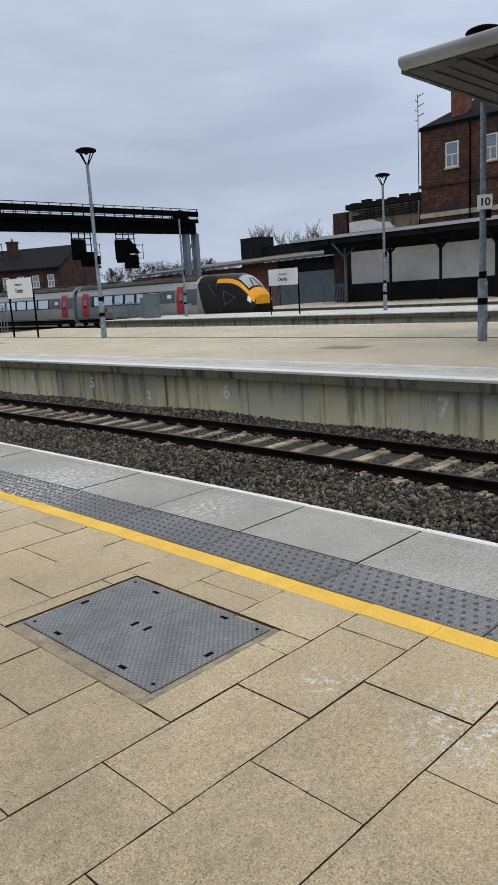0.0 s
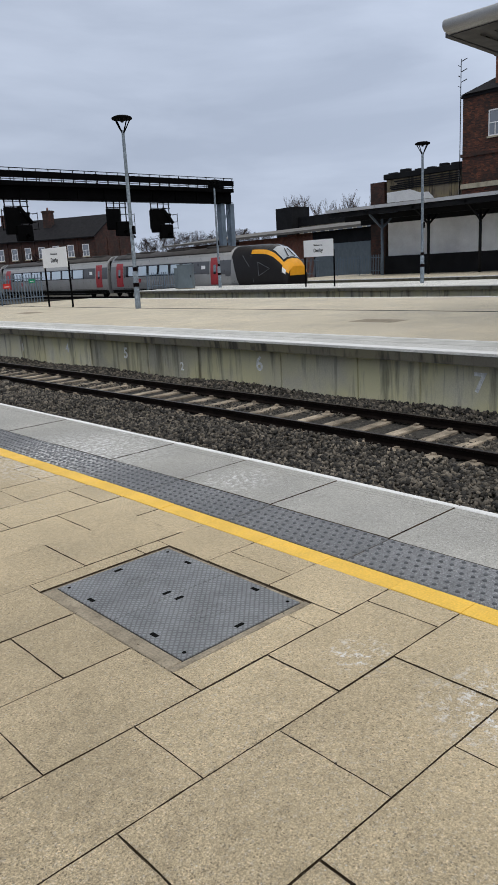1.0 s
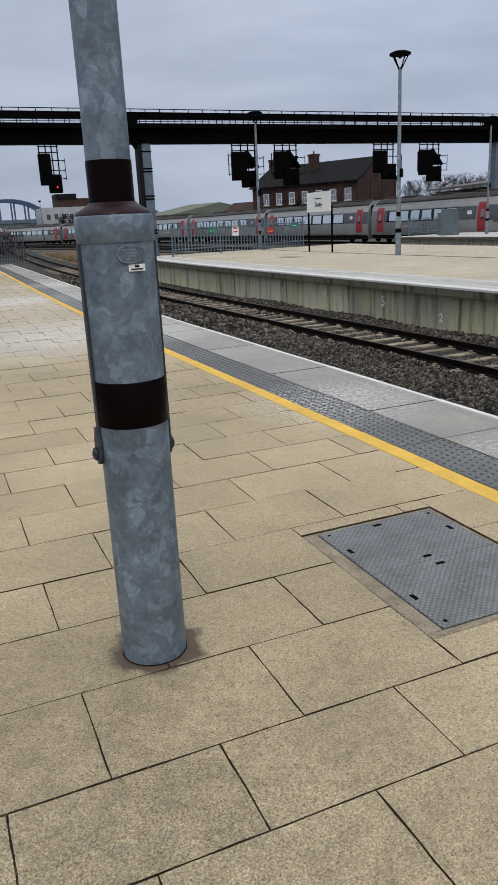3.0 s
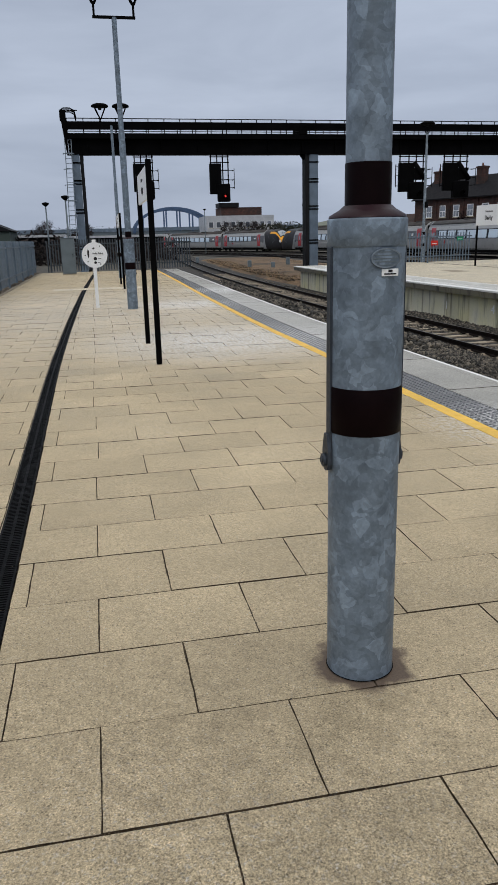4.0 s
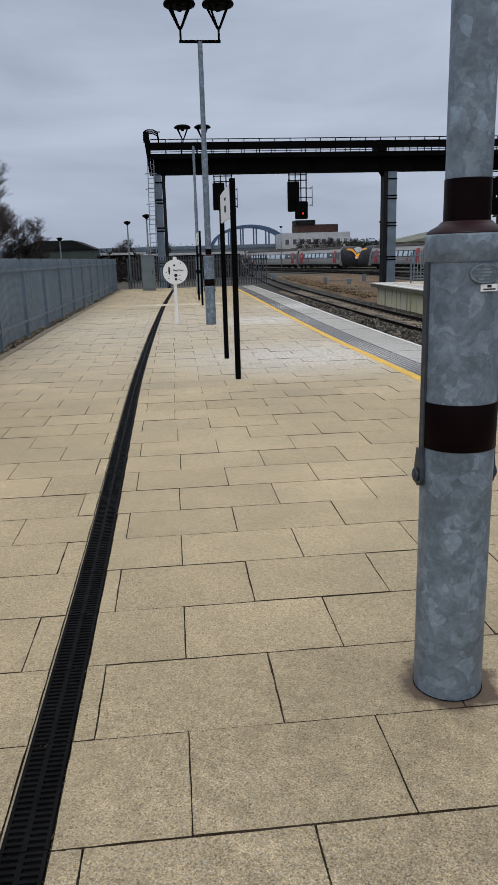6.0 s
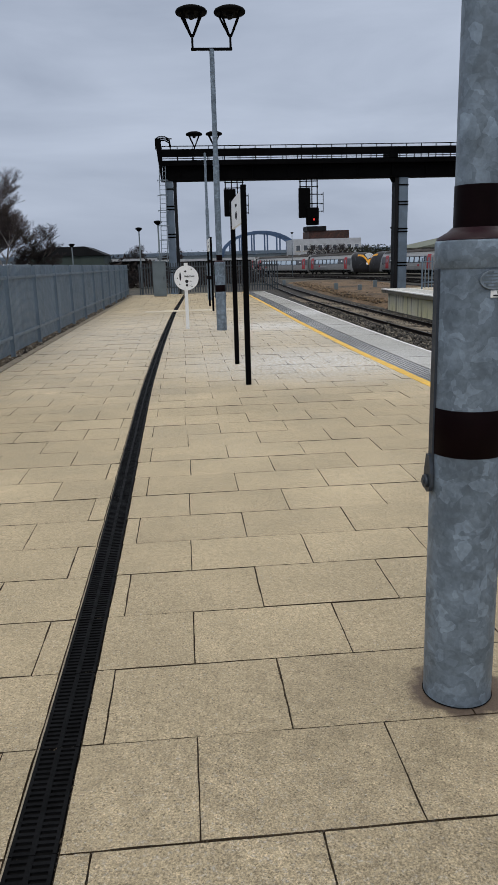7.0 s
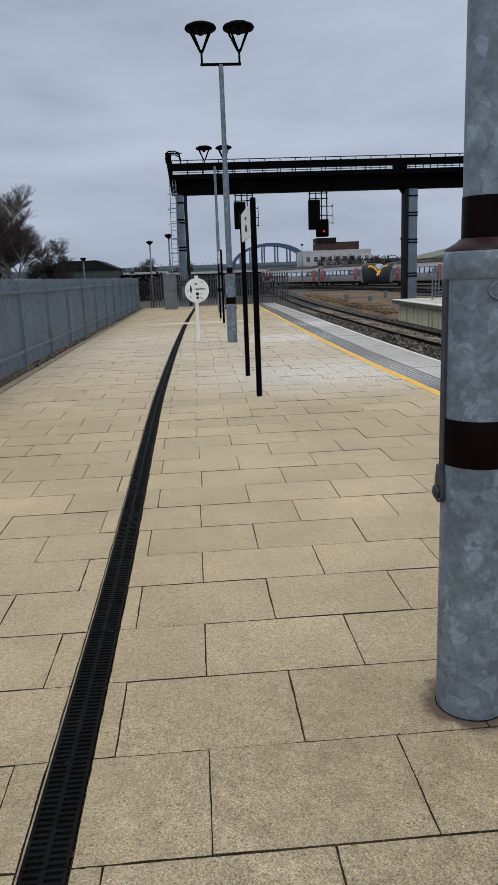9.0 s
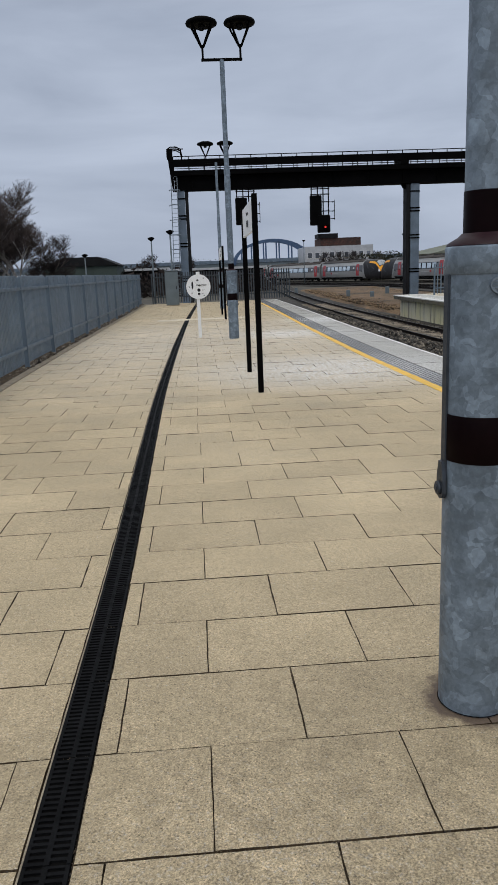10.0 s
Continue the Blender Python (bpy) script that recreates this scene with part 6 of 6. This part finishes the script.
# tall brick block on the far platform, with the low parapet range and canopy
tall = thing("brick_block", "tall soot-stained brick station block with slate roof and chimney", "building", pose(60.0, 33.9, 0))
bm = bmesh.new()
box(bm, 0, 12, -45, 0, 0, 14.3)
part("wall", bm, M_BRICK_TALL, tall, "sooty patched brick wall")
for z, h, m in ((7.0, 0.4, M_CREAM), (9.6, 0.25, M_BRICK), (14.31, 0.25, M_SLATE)):
    bm = bmesh.new()
    box(bm, -0.12, 12.1, -45.1, 0.12, z, z + h)
    part("string_course", bm, m, tall)
bm = bmesh.new()
prism(bm, [(-0.3, 14.56), (6, 18.2), (12.3, 14.56)], (1, 0, 0), (0, 0, 1), (0, -45.0, 0), (0, 0.0, 0))
for v in bm.verts:
    if v.co.z > 17 and v.co.y > -1:
        v.co.y = -5.5
part("roof", bm, M_SLATE, tall, "grey slate hipped roof")
bm = bmesh.new()
box(bm, 0.6, 1.9, -3.9, -2.6, 14.4, 17.6, 0.03)
box(bm, 0.5, 2.0, -4.0, -2.5, 17.15, 17.42)
ch = part("chimney", bm, M_BRICK_RED, tall, "red brick chimney")
for k in range(3):
    bm = bmesh.new()
    lathe(bm, [(0.15, 17.6), (0.12, 17.85)], 10, (1.25, -3.6 + k * 0.38))
    part("pot", bm, M_BRICK_RED, ch)
for k in range(8):
    window(tall, pose(-0.01, -3.05 - k * 3.45, 10.95, 0, 0, -90), 1.22, 2.05)
for yy in (-4.75, -11.7, -18.6):
    bm = bmesh.new()
    tube(bm, (-0.1, yy, 6.5), (-0.1, yy, 14.2), 0.07, 0.07, 8)
    part("downpipe", bm, M_BLACK, tall)
bm = bmesh.new()
tube(bm, (-0.15, 0.15, 6.5), (-0.15, 0.15, 17.4), 0.04, 0.03, 6)
for k in range(6):
    beam(bm, (-0.15, 0.15, 15.2 + k * 0.4), (-0.15, 0.42 * (-1) ** k, 15.35 + k * 0.4), 0.05, 0.05)
part("aerial_mast", bm, M_BLACK, tall, "thin aerial mast")

rng_ = thing("parapet_range", "low range with stained parapet and white painted wall", "building", pose(60.0, 33.9, 0))
bm = bmesh.new()
box(bm, 0.4, 9, 0.02, 8.2, 0, 6.6)
part("wall", bm, M_RENDER_WHITE, rng_, "white painted wall")
bm = bmesh.new()
box(bm, 0.3, 9, 0.02, 8.25, 6.61, 8.7)
part("parapet", bm, M_STAINED, rng_, "black-stained parapet")
bm = bmesh.new()
box(bm, 0.1, 9.1, 0.0, 8.5, 8.71, 9.2, 0.03)
part("cornice", bm, M_CHARCOAL, rng_, "dark ragged coping")
bm = bmesh.new()
prism(bm, [(3.0, 6.62), (8.2, 6.62), (8.2, 7.55), (5.6, 7.62), (4.6, 7.25), (3.6, 7.2)], (0, 1, 0), (0, 0, 1), (0.03, 0, 0), (0.265, 0, 0))
part("white_patch", bm, M_RENDER_WHITE, rng_, "white painted patch")
rz = random.Random(8)
for k in range(5):
    bm = bmesh.new()
    beam(bm, (0.24, 0.3, 7.75 + k * 0.19), (0.24, 7.9 - rz.uniform(0, 0.9), 7.72 + k * 0.19 + rz.uniform(-0.06, 0.06)), 0.07, 0.10)
    part("slat", bm, M_CHARCOAL, rng_, "charred dark slat")
for k in range(6):
    bm = bmesh.new()
    y0_ = 0.3 + k * 1.35
    box(bm, 0.12, 0.7, y0_, y0_ + rz.uniform(0.6, 1.3), 9.2, 9.2 + rz.uniform(0.05, 0.28))
    part("coping_stub", bm, M_CHARCOAL, rng_, "broken coping")
bm = bmesh.new()
tube(bm, (0.18, 0.35, 6.2), (0.18, 0.35, 8.9), 0.07, 0.07, 8)
part("downpipe", bm, M_CANOPY, rng_, "pale downpipe")
bm = bmesh.new()
box(bm, -0.17, 0.38, -44.0, 8.22, 0, 1.7)
part("dado", bm, M_CHARCOAL, rng_, "black painted dado")
bm = bmesh.new()
box(bm, 0.3, 3.2, 8.55, 10.2, 0, 8.6)
part("tank_block", bm, M_BRICK, rng_, "dark end block")
cn = thing("platform_canopy", "flat dark canopy with pale edge along the brick block", "canopy", pose(60.0, 33.9, 0))
bm = bmesh.new()
box(bm, -5.2, -0.2, -45, 11.0, 5.75, 6.05)
part("deck", bm, M_CHARCOAL, cn, "black canopy deck")
bm = bmesh.new()
box(bm, -5.35, -5.21, -45, 11.1, 5.85, 6.12)
part("edge_trim", bm, M_CANOPY, cn, "pale canopy edge")
for k in range(10):
    bm = bmesh.new()
    yy = 6.5 - k * 5.0
    tube(bm, (-2.8, yy, 0), (-2.8, yy, 5.5), 0.13, 0.12, 12)
    beam(bm, (-2.8, yy, 4.2), (-4.9, yy, 5.6), 0.14, 0.14)
    beam(bm, (-2.8, yy, 4.2), (-0.7, yy, 5.6), 0.14, 0.14)
    box(bm, -5.15, -0.25, yy - 0.1, yy + 0.1, 5.5, 5.749)
    part("bracket_column", bm, M_STEELBLUE if k < 1 else M_CHARCOAL, cn, "column with splayed brackets")
# Added bars that stand in for the shadow beneath the canopy deck.
for name_, q in (("long_beam", (-2.92, -2.68, -45, 10.8, 5.05, 5.49)), ("wall_beam", (-0.55, -0.19, -45, 10.8, 4.75, 5.74)), ("edge_beam", (-5.15, -5.0, -45, 10.9, 5.40, 5.74))):
    part(name_, boxes(q), M_CHARCOAL, cn, "added dark bar for the shade under the canopy")
bm = bmesh.new()
box(bm, -0.15, 0.15, -45, -0.02, 1.71, 5.7)
part("frontage", bm, M_RENDER_WHITE, cn, "white painted ground-floor wall")

# canopy of the island platform
ic = thing("island_canopy", "pale metal platform canopy with rounded edge and ribbed soffit", "canopy", pose(14.7, 6.5, 0))
bm = bmesh.new()
prism(bm, [(0.0, 6.02), (0.06, 5.98), (4.3, 5.88), (8.6, 5.98), (8.6, 6.3), (4.3, 6.25), (0.05, 6.26)], (1, 0, 0), (0, 0, 1), (0, -34, 0))
part("roof", bm, M_NOSING, ic, "pale grey roof deck")
# Plate darker than the deck: the underside's shade is in its colour.
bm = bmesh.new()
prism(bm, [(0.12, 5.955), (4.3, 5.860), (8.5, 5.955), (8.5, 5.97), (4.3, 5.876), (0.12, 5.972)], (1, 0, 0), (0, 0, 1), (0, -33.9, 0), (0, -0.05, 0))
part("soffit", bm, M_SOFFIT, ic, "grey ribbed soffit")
for k in range(60):
    bm = bmesh.new()
    yy = -0.5 - k * 0.33
    prism(bm, [(0.5, 5.915), (3.9, 5.862), (3.9, 5.872), (0.5, 5.925)], (1, 0, 0), (0, 0, 1), (0, 0.03, 0), (0, yy, 0))
    part("seam", bm, M_CHARCOAL, ic)
bm = bmesh.new()
tube(bm, (0.02, 0.02, 6.13), (0.02, -34, 6.13), 0.115, 0.115, 16)
part("nosing", bm, M_NOSING, ic, "rounded pale nosing")
bm = bmesh.new()
prism(bm, [(0.15, 5.95), (4.3, 5.82), (8.5, 5.95), (8.5, 6.05), (4.3, 5.93), (0.15, 6.05)], (1, 0, 0), (0, 0, 1), (0, 0.12, 0), (0, -0.02, 0))
part("end_beam", bm, M_SOFFIT, ic, "grey end beam")
for k in range(12):
    bm = bmesh.new()
    yy = -1.3 - k * 2.6
    prism(bm, [(0.25, 5.90), (4.3, 5.79), (4.3, 5.875), (0.25, 5.965)], (1, 0, 0), (0, 0, 1), (0, 0.16, 0), (0, yy, 0))
    part("rib", bm, M_SOFFIT, ic, "soffit rib")
    # Charcoal panels hang just below the soffit; recess shade is their colour.
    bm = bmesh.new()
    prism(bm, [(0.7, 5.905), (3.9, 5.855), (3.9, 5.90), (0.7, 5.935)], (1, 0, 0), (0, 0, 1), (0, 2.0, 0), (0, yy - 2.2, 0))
    part("soffit_panel", bm, M_CHARCOAL, ic, "charcoal soffit panel, recess shade in its colour")
for yy in (-6.0, -16.0, -26.0):
    bm = bmesh.new()
    tube(bm, (4.3, yy, 0), (4.3, yy, 5.6), 0.16, 0.16, 16)
    part("column", bm, M_GALV_FAR, ic)

# arched bridge, flats, shed and low roofs beyond
br = thing("arch_bridge", "blue steel bowstring arch road bridge in the distance", "bridge", pose(25.2, 240, 0))
bm = bmesh.new()
box(bm, -110, 110, -4, 4, 3.6, 4.6)
part("deck", bm, M_GREY_CAB, br, "pale grey deck")
bm = bmesh.new()
box(bm, -110, 110, -4.3, -4.1, 4.61, 5.6)
part("parapet", bm, M_STEELBLUE, br)
for yy in (-4.0, 4.0):
    bm = bmesh.new()
    n = 18
    pts_ = [(12.2 * math.cos(math.pi * (1 - i / n)), yy, 3.9 + 7.3 * math.sin(math.pi * i / n)) for i in range(n + 1)]
    for a, b in zip(pts_, pts_[1:]):
        beam(bm, a, b, 0.8, 0.8)
    part("arch_rib", bm, M_BLUEARCH, br, "blue arch rib")
    for i in range(2, n - 1, 2):
        bm = bmesh.new()
        beam(bm, pts_[i], (pts_[i][0], yy, 4.4), 0.45, 0.45)
        part("hanger", bm, M_BLUEARCH, br)
for xx in (-70, -45, -16, 16, 50):
    bm = bmesh.new()
    box(bm, xx - 1, xx + 1, -3.5, 3.5, -1.4, 3.6)
    part("pier", bm, M_CREAM, br)
fl = thing("flat_roofed_block", "white flat-roofed block with brown plant room", "building", pose(31.0, 205, -1))
bm = bmesh.new()
box(bm, 0, 19, 0, 14, 0, 8.8)
part("wall", bm, M_CANOPY, fl, "pale grey wall")
bm = bmesh.new()
box(bm, 4.6, 16, 2, 12, 8.81, 11.0)
part("plant_room", bm, M_BRICK, fl, "brown plant room")
bm = bmesh.new()
box(bm, 4.0, 9.5, 1.6, 8, 11.01, 12.2)
part("upper_plant", bm, M_CHARCOAL, fl)
for i in range(9):
    window(fl, pose(1.3 + i * 2.05, -0.02, 5.6), 1.3, 1.6, "dark office window", None, False)
gs = thing("low_shed", "low dark green shed with hipped roof behind the fence", "building", pose(-19.9, 100, -1))
bm = bmesh.new()
box(bm, 0, 9.6, 0, 10, 0, 4.3)
part("wall", bm, M_GREENSHED, gs)
bm = bmesh.new()
prism(bm, [(-0.4, 4.31), (10.0, 4.31), (7.2, 5.5), (2.6, 5.5)], (1, 0, 0), (0, 0, 1), (0, 10.6, 0), (0, -0.3, 0))
part("roof", bm, M_CHARCOAL, gs, "dark hipped roof")
gr = thing("low_shed", "low shed with pale green roof far off", "building", pose(52, 160, -1, 0, 0, 20))
bm = bmesh.new()
box(bm, 0, 28, 0, 10, 0, 5.0)
part("wall", bm, M_CREAM, gr)
bm = bmesh.new()
prism(bm, [(-0.5, 5.01), (28.5, 5.01), (14, 7.4)], (1, 0, 0), (0, 0, 1), (0, 11, 0), (0, -0.5, 0))
part("roof", bm, M_GREENROOF, gr, "pale green roof")
rb = thing("low_range", "low pale canopy roofs beyond the end fence", "building", pose(-18, 120, -1))
for i, (a, b, z) in enumerate(((-30, 0, 3.2), (0.05, 14, 3.6), (14.05, 30, 3.3))):
    bm = bmesh.new()
    box(bm, a, b, 0, 6, z, z + 0.35)
    part("roof", bm, M_CANOPY, rb)
    bm = bmesh.new()
    box(bm, a + 0.5, b - 0.5, 2, 5.5, 0, z - 0.01)
    part("wall", bm, M_CHARCOAL, rb)


def street_lamp(x, y, h, label):
    t = thing("street_lamp", label, "street lamp", pose(x, y, -1.3), "distant lamps")
    bm = bmesh.new()
    tube(bm, (0, 0, 0), (0, 0, h), 0.09, 0.06, 8)
    part("post", bm, M_GREY_CAB, t)
    bm = bmesh.new()
    lathe(bm, [(0.07, h), (0.33, h + 0.22), (0.31, h + 0.32), (0.1, h + 0.38)], 12)
    part("head", bm, M_BLACK, t)


street_lamp(-3.85, 70, 6.2, "distant black-topped lamp beyond the fence")
street_lamp(-1.75, 60, 6.2, "distant lamp beside the gantry ladder")
street_lamp(-11.6, 80, 5.2, "distant lamp above the low shed")
street_lamp(22.5, 150, 8.5, "distant lamp beside the embankment")
street_lamp(43.0, 150, 9.0, "distant lamp above the scrub")

# trackside bits
for i, (x, y, h) in enumerate(((15.0, 70, 0.8), (16.4, 66, 0.7), (19.4, 72, 0.9), (12.3, 88, 0.8))):
    t = thing("ground_signal", "small trackside ground signal box", "signal", pose(x, y, -1.3))
    bm = bmesh.new()
    box(bm, -0.18, 0.18, -0.15, 0.15, 0.25, 0.1 + h, 0.04)
    part("head", bm, M_GREY_CAB, t)
    bm = bmesh.new()
    box(bm, -0.08, 0.08, -0.08, 0.08, 0, 0.249)
    part("stalk", bm, M_BLACK, t)


# ---------------------------------------------------------------- trees and scrub
def tree(name, label, height, seed, spread_, bark, upright=0.6, depth=5, m=None, least=0.012, twigs=None, many=3):
    rg = random.Random(seed)
    t = thing(name, label, "tree", m)
    wood, twig = bmesh.new(), bmesh.new()
    def grow(p, d, length, r, level):
        n = 2 if level else 4
        for k in range(n):
            q = p + d * (length / n)
            if level <= 2:
                tube(wood, p, q, r * (1 - 0.28 * k / n), r * (1 - 0.28 * (k + 1) / n), 6 if level else 8, False)
            else:
                tube(twig, p, q, r, r * 0.7, 3, False)
            p = q
            d = (d + Vector((rg.uniform(-1, 1), rg.uniform(-1, 1), rg.uniform(-0.3, 0.6) * upright)) * 0.16).normalized()
            if level < depth and (level or k):
                for _ in range(many if level else 3):
                    a = rg.uniform(0, 6.283)
                    side = Vector((math.cos(a), math.sin(a), rg.uniform(-0.1, 0.5) + upright * 0.3))
                    grow(p, (d * rg.uniform(0.5, 0.9) + side * spread_).normalized(), length * rg.uniform(0.45, 0.66), max(r * 0.5, least), level + 1)
    grow(Vector((0, 0, 0)), Vector((0, 0, 1)), height * 0.62, height * 0.017, 0)
    part("trunk", wood, bark, t, "bare trunk and limbs")
    part("crown", twig, twigs or M_TWIG, t, "bare twiggy crown")
    return t


birch = tree("birch_tree", "bare birch tree with pale trunk and fine dark twigs", 8.9, 4, 0.58, M_BIRCH, 0.30, 5, pose(-14.6, 62, -1.5), 0.007, M_BIRCH_TWIG, 4)
copy_thing(birch, pose(-16.7, 63, -1.3, 0, 0, 250))
bare = tree("bare_tree", "bare winter tree with dense twigs", 5.5, 9, 0.85, M_BARK, 0.4, 5, pose(-13.6, 72, -1.3), 0.008)
for i, (x, y) in enumerate(((-9, 150), (-2, 170), (62, 172), (70, 165), (58, 190), (66, 200), (74, 190), (84, 200), (96, 205), (48, 195), (120, 200), (140, 190), (78, 178), (-40, 160), (-30, 150), (90, 178), (104, 170), (33, 186), (37, 184), (40.5, 183), (62, 184))):
    copy_thing(bare, pose(x, y, -1.3, 0, 0, i * 47))
poplar = tree("poplar_tree", "slim bare poplar seen over the roofs", 12.6, 12, 0.20, M_BARK, 1.6, 4, pose(142.2, 131.3, 0.5), 0.014, M_FINE_TWIG)
for i, (x, y) in enumerate(((140.9, 132.6), (145.9, 127.3), (150.2, 122.4), (151.3, 121.2), (153.6, 118.6))):
    copy_thing(poplar, pose(x, y, 0.2 - (i % 3) * 1.1, 0, 0, i * 70))
tall_bare = tree("bare_tree", "bare winter tree beyond the station roofs", 9.2, 19, 0.75, M_BARK, 0.5, 4, pose(106.6, 130.2, -1.3), 0.02)
for i, (x, y) in enumerate(((102.6, 133.3), (109.4, 128.2), (115.2, 122.9), (118.2, 120.7), (112.4, 126.0), (99.0, 136.5))):
    copy_thing(tall_bare, pose(x, y, -1.3 - (i % 2) * 0.9, 0, 0, i * 61))


def scrub(name, label, rows, seed, material):
    """Tangled leafless bushes: many thin crossing stems and small leaf flecks."""
    rg = np.random.default_rng(seed)
    verts, faces = [], []
    for (x, y, w, d, h, n) in rows:
        c = rg.uniform(-1, 1, (n, 3)) * (w / 2, d / 2, 0) + (x, y, 0)
        u = rg.uniform(0, 1, n)
        top = h * (0.55 + 0.45 * np.sin(c[:, 0] * 0.9 + c[:, 1] * 0.7) ** 2)
        c[:, 2] = -1.3 + top * u ** 1.1
        a = rg.normal(0, 1, (n, 3, 3)) * 0.22
        base = len(verts)
        verts += (c[:, None] + a).reshape(-1, 3).tolist()
        faces += (base + np.arange(n * 3).reshape(-1, 3)).tolist()
    me = bpy.data.meshes.new(name)
    me.from_pydata(verts, [], faces)
    me.materials.append(material)
    return tagged(new(name, me), label, "scrub", "", "stuff")


bm = bmesh.new()
prism(bm, [(0, -1.4), (26, -1.4), (24, 1.0), (6, 1.4)], (0, 1, 0), (0, 0, 1), (70, 22, 0), (52, 150, 0))
solid("embankment", bm, M_SHRUB, "dark overgrown embankment beyond the tracks", "embankment", "structure")
scrub("scrub", "dark leafless scrub along the embankment", [(44 + 7.5 * i, 172 + (i % 2) * 4, 10, 9, 6.4 - (i % 3) * 0.6, 3600) for i in range(10)], 31, M_SHRUB)
scrub("scrub", "dark leafless hedge beyond the fences", [(-30 + 12 * i, 108 + (i % 2) * 4, 13, 5, 3.4 + (i % 3) * 0.5, 1500) for i in range(4)], 32, M_TWIG)
scrub("scrub", "far band of winter trees on the skyline", [(-150 + 30 * i, 330 + 12 * (i % 3), 34, 16, 7.0 + 1.5 * ((i * 7) % 3), 2600) for i in range(22)], 33, M_TWIG)

# ---------------------------------------------------------------- paving slabs of the near platform
whole = {}
rnd = random.Random(21)
pieces, rest = [], []
for q in slab_rects:
    (pieces if -1.6 < q[2] < 10.2 and len(pieces) < 330 else rest).append(q)


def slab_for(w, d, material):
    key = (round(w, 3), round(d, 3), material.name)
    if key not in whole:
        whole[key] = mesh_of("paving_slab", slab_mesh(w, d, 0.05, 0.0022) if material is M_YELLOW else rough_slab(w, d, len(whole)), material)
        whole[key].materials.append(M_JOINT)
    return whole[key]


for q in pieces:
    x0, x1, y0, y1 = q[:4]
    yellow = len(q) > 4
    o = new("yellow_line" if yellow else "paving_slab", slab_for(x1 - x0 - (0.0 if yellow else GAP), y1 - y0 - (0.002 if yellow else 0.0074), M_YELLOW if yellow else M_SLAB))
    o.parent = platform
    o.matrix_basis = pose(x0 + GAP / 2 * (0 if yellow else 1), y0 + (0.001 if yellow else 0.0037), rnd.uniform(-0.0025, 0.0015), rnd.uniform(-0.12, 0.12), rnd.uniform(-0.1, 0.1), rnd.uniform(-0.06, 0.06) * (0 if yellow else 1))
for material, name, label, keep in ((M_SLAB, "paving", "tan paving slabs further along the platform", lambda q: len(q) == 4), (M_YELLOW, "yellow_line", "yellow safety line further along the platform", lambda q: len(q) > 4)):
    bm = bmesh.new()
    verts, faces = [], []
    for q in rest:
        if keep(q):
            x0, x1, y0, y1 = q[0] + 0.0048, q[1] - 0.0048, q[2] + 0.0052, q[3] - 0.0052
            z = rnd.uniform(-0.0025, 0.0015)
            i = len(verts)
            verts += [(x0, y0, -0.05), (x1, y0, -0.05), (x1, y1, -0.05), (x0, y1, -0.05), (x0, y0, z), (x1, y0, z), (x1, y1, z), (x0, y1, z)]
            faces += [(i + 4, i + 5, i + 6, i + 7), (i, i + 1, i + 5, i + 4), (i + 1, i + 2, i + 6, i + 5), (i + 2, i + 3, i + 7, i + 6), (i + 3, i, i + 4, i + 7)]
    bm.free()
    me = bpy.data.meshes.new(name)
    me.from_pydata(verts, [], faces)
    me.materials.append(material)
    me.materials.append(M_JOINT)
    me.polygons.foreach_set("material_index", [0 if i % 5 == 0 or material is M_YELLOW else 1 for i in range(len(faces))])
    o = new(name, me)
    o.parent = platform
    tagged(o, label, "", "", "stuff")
M_GRIT = stone_material("joint_grit", [(0.0, (0.012, 0.010, 0.008)), (0.5, (0.05, 0.036, 0.024)), (0.85, (0.07, 0.05, 0.032)), (1.0, (0.14, 0.10, 0.06))])
stones("joint_grit", "dark grit and moss in the paving joints", 9000, (-2.4, 3.3), (-1.6, 5.0), lambda x: -0.0035, (0.0018, 0.0048), 27, lambda y: 0.0, M_GRIT, ([v for v in lines if -1.6 < v < 5.0], [q for q in slab_rects if -1.6 < q[2] < 5.0 and len(q) == 4]))
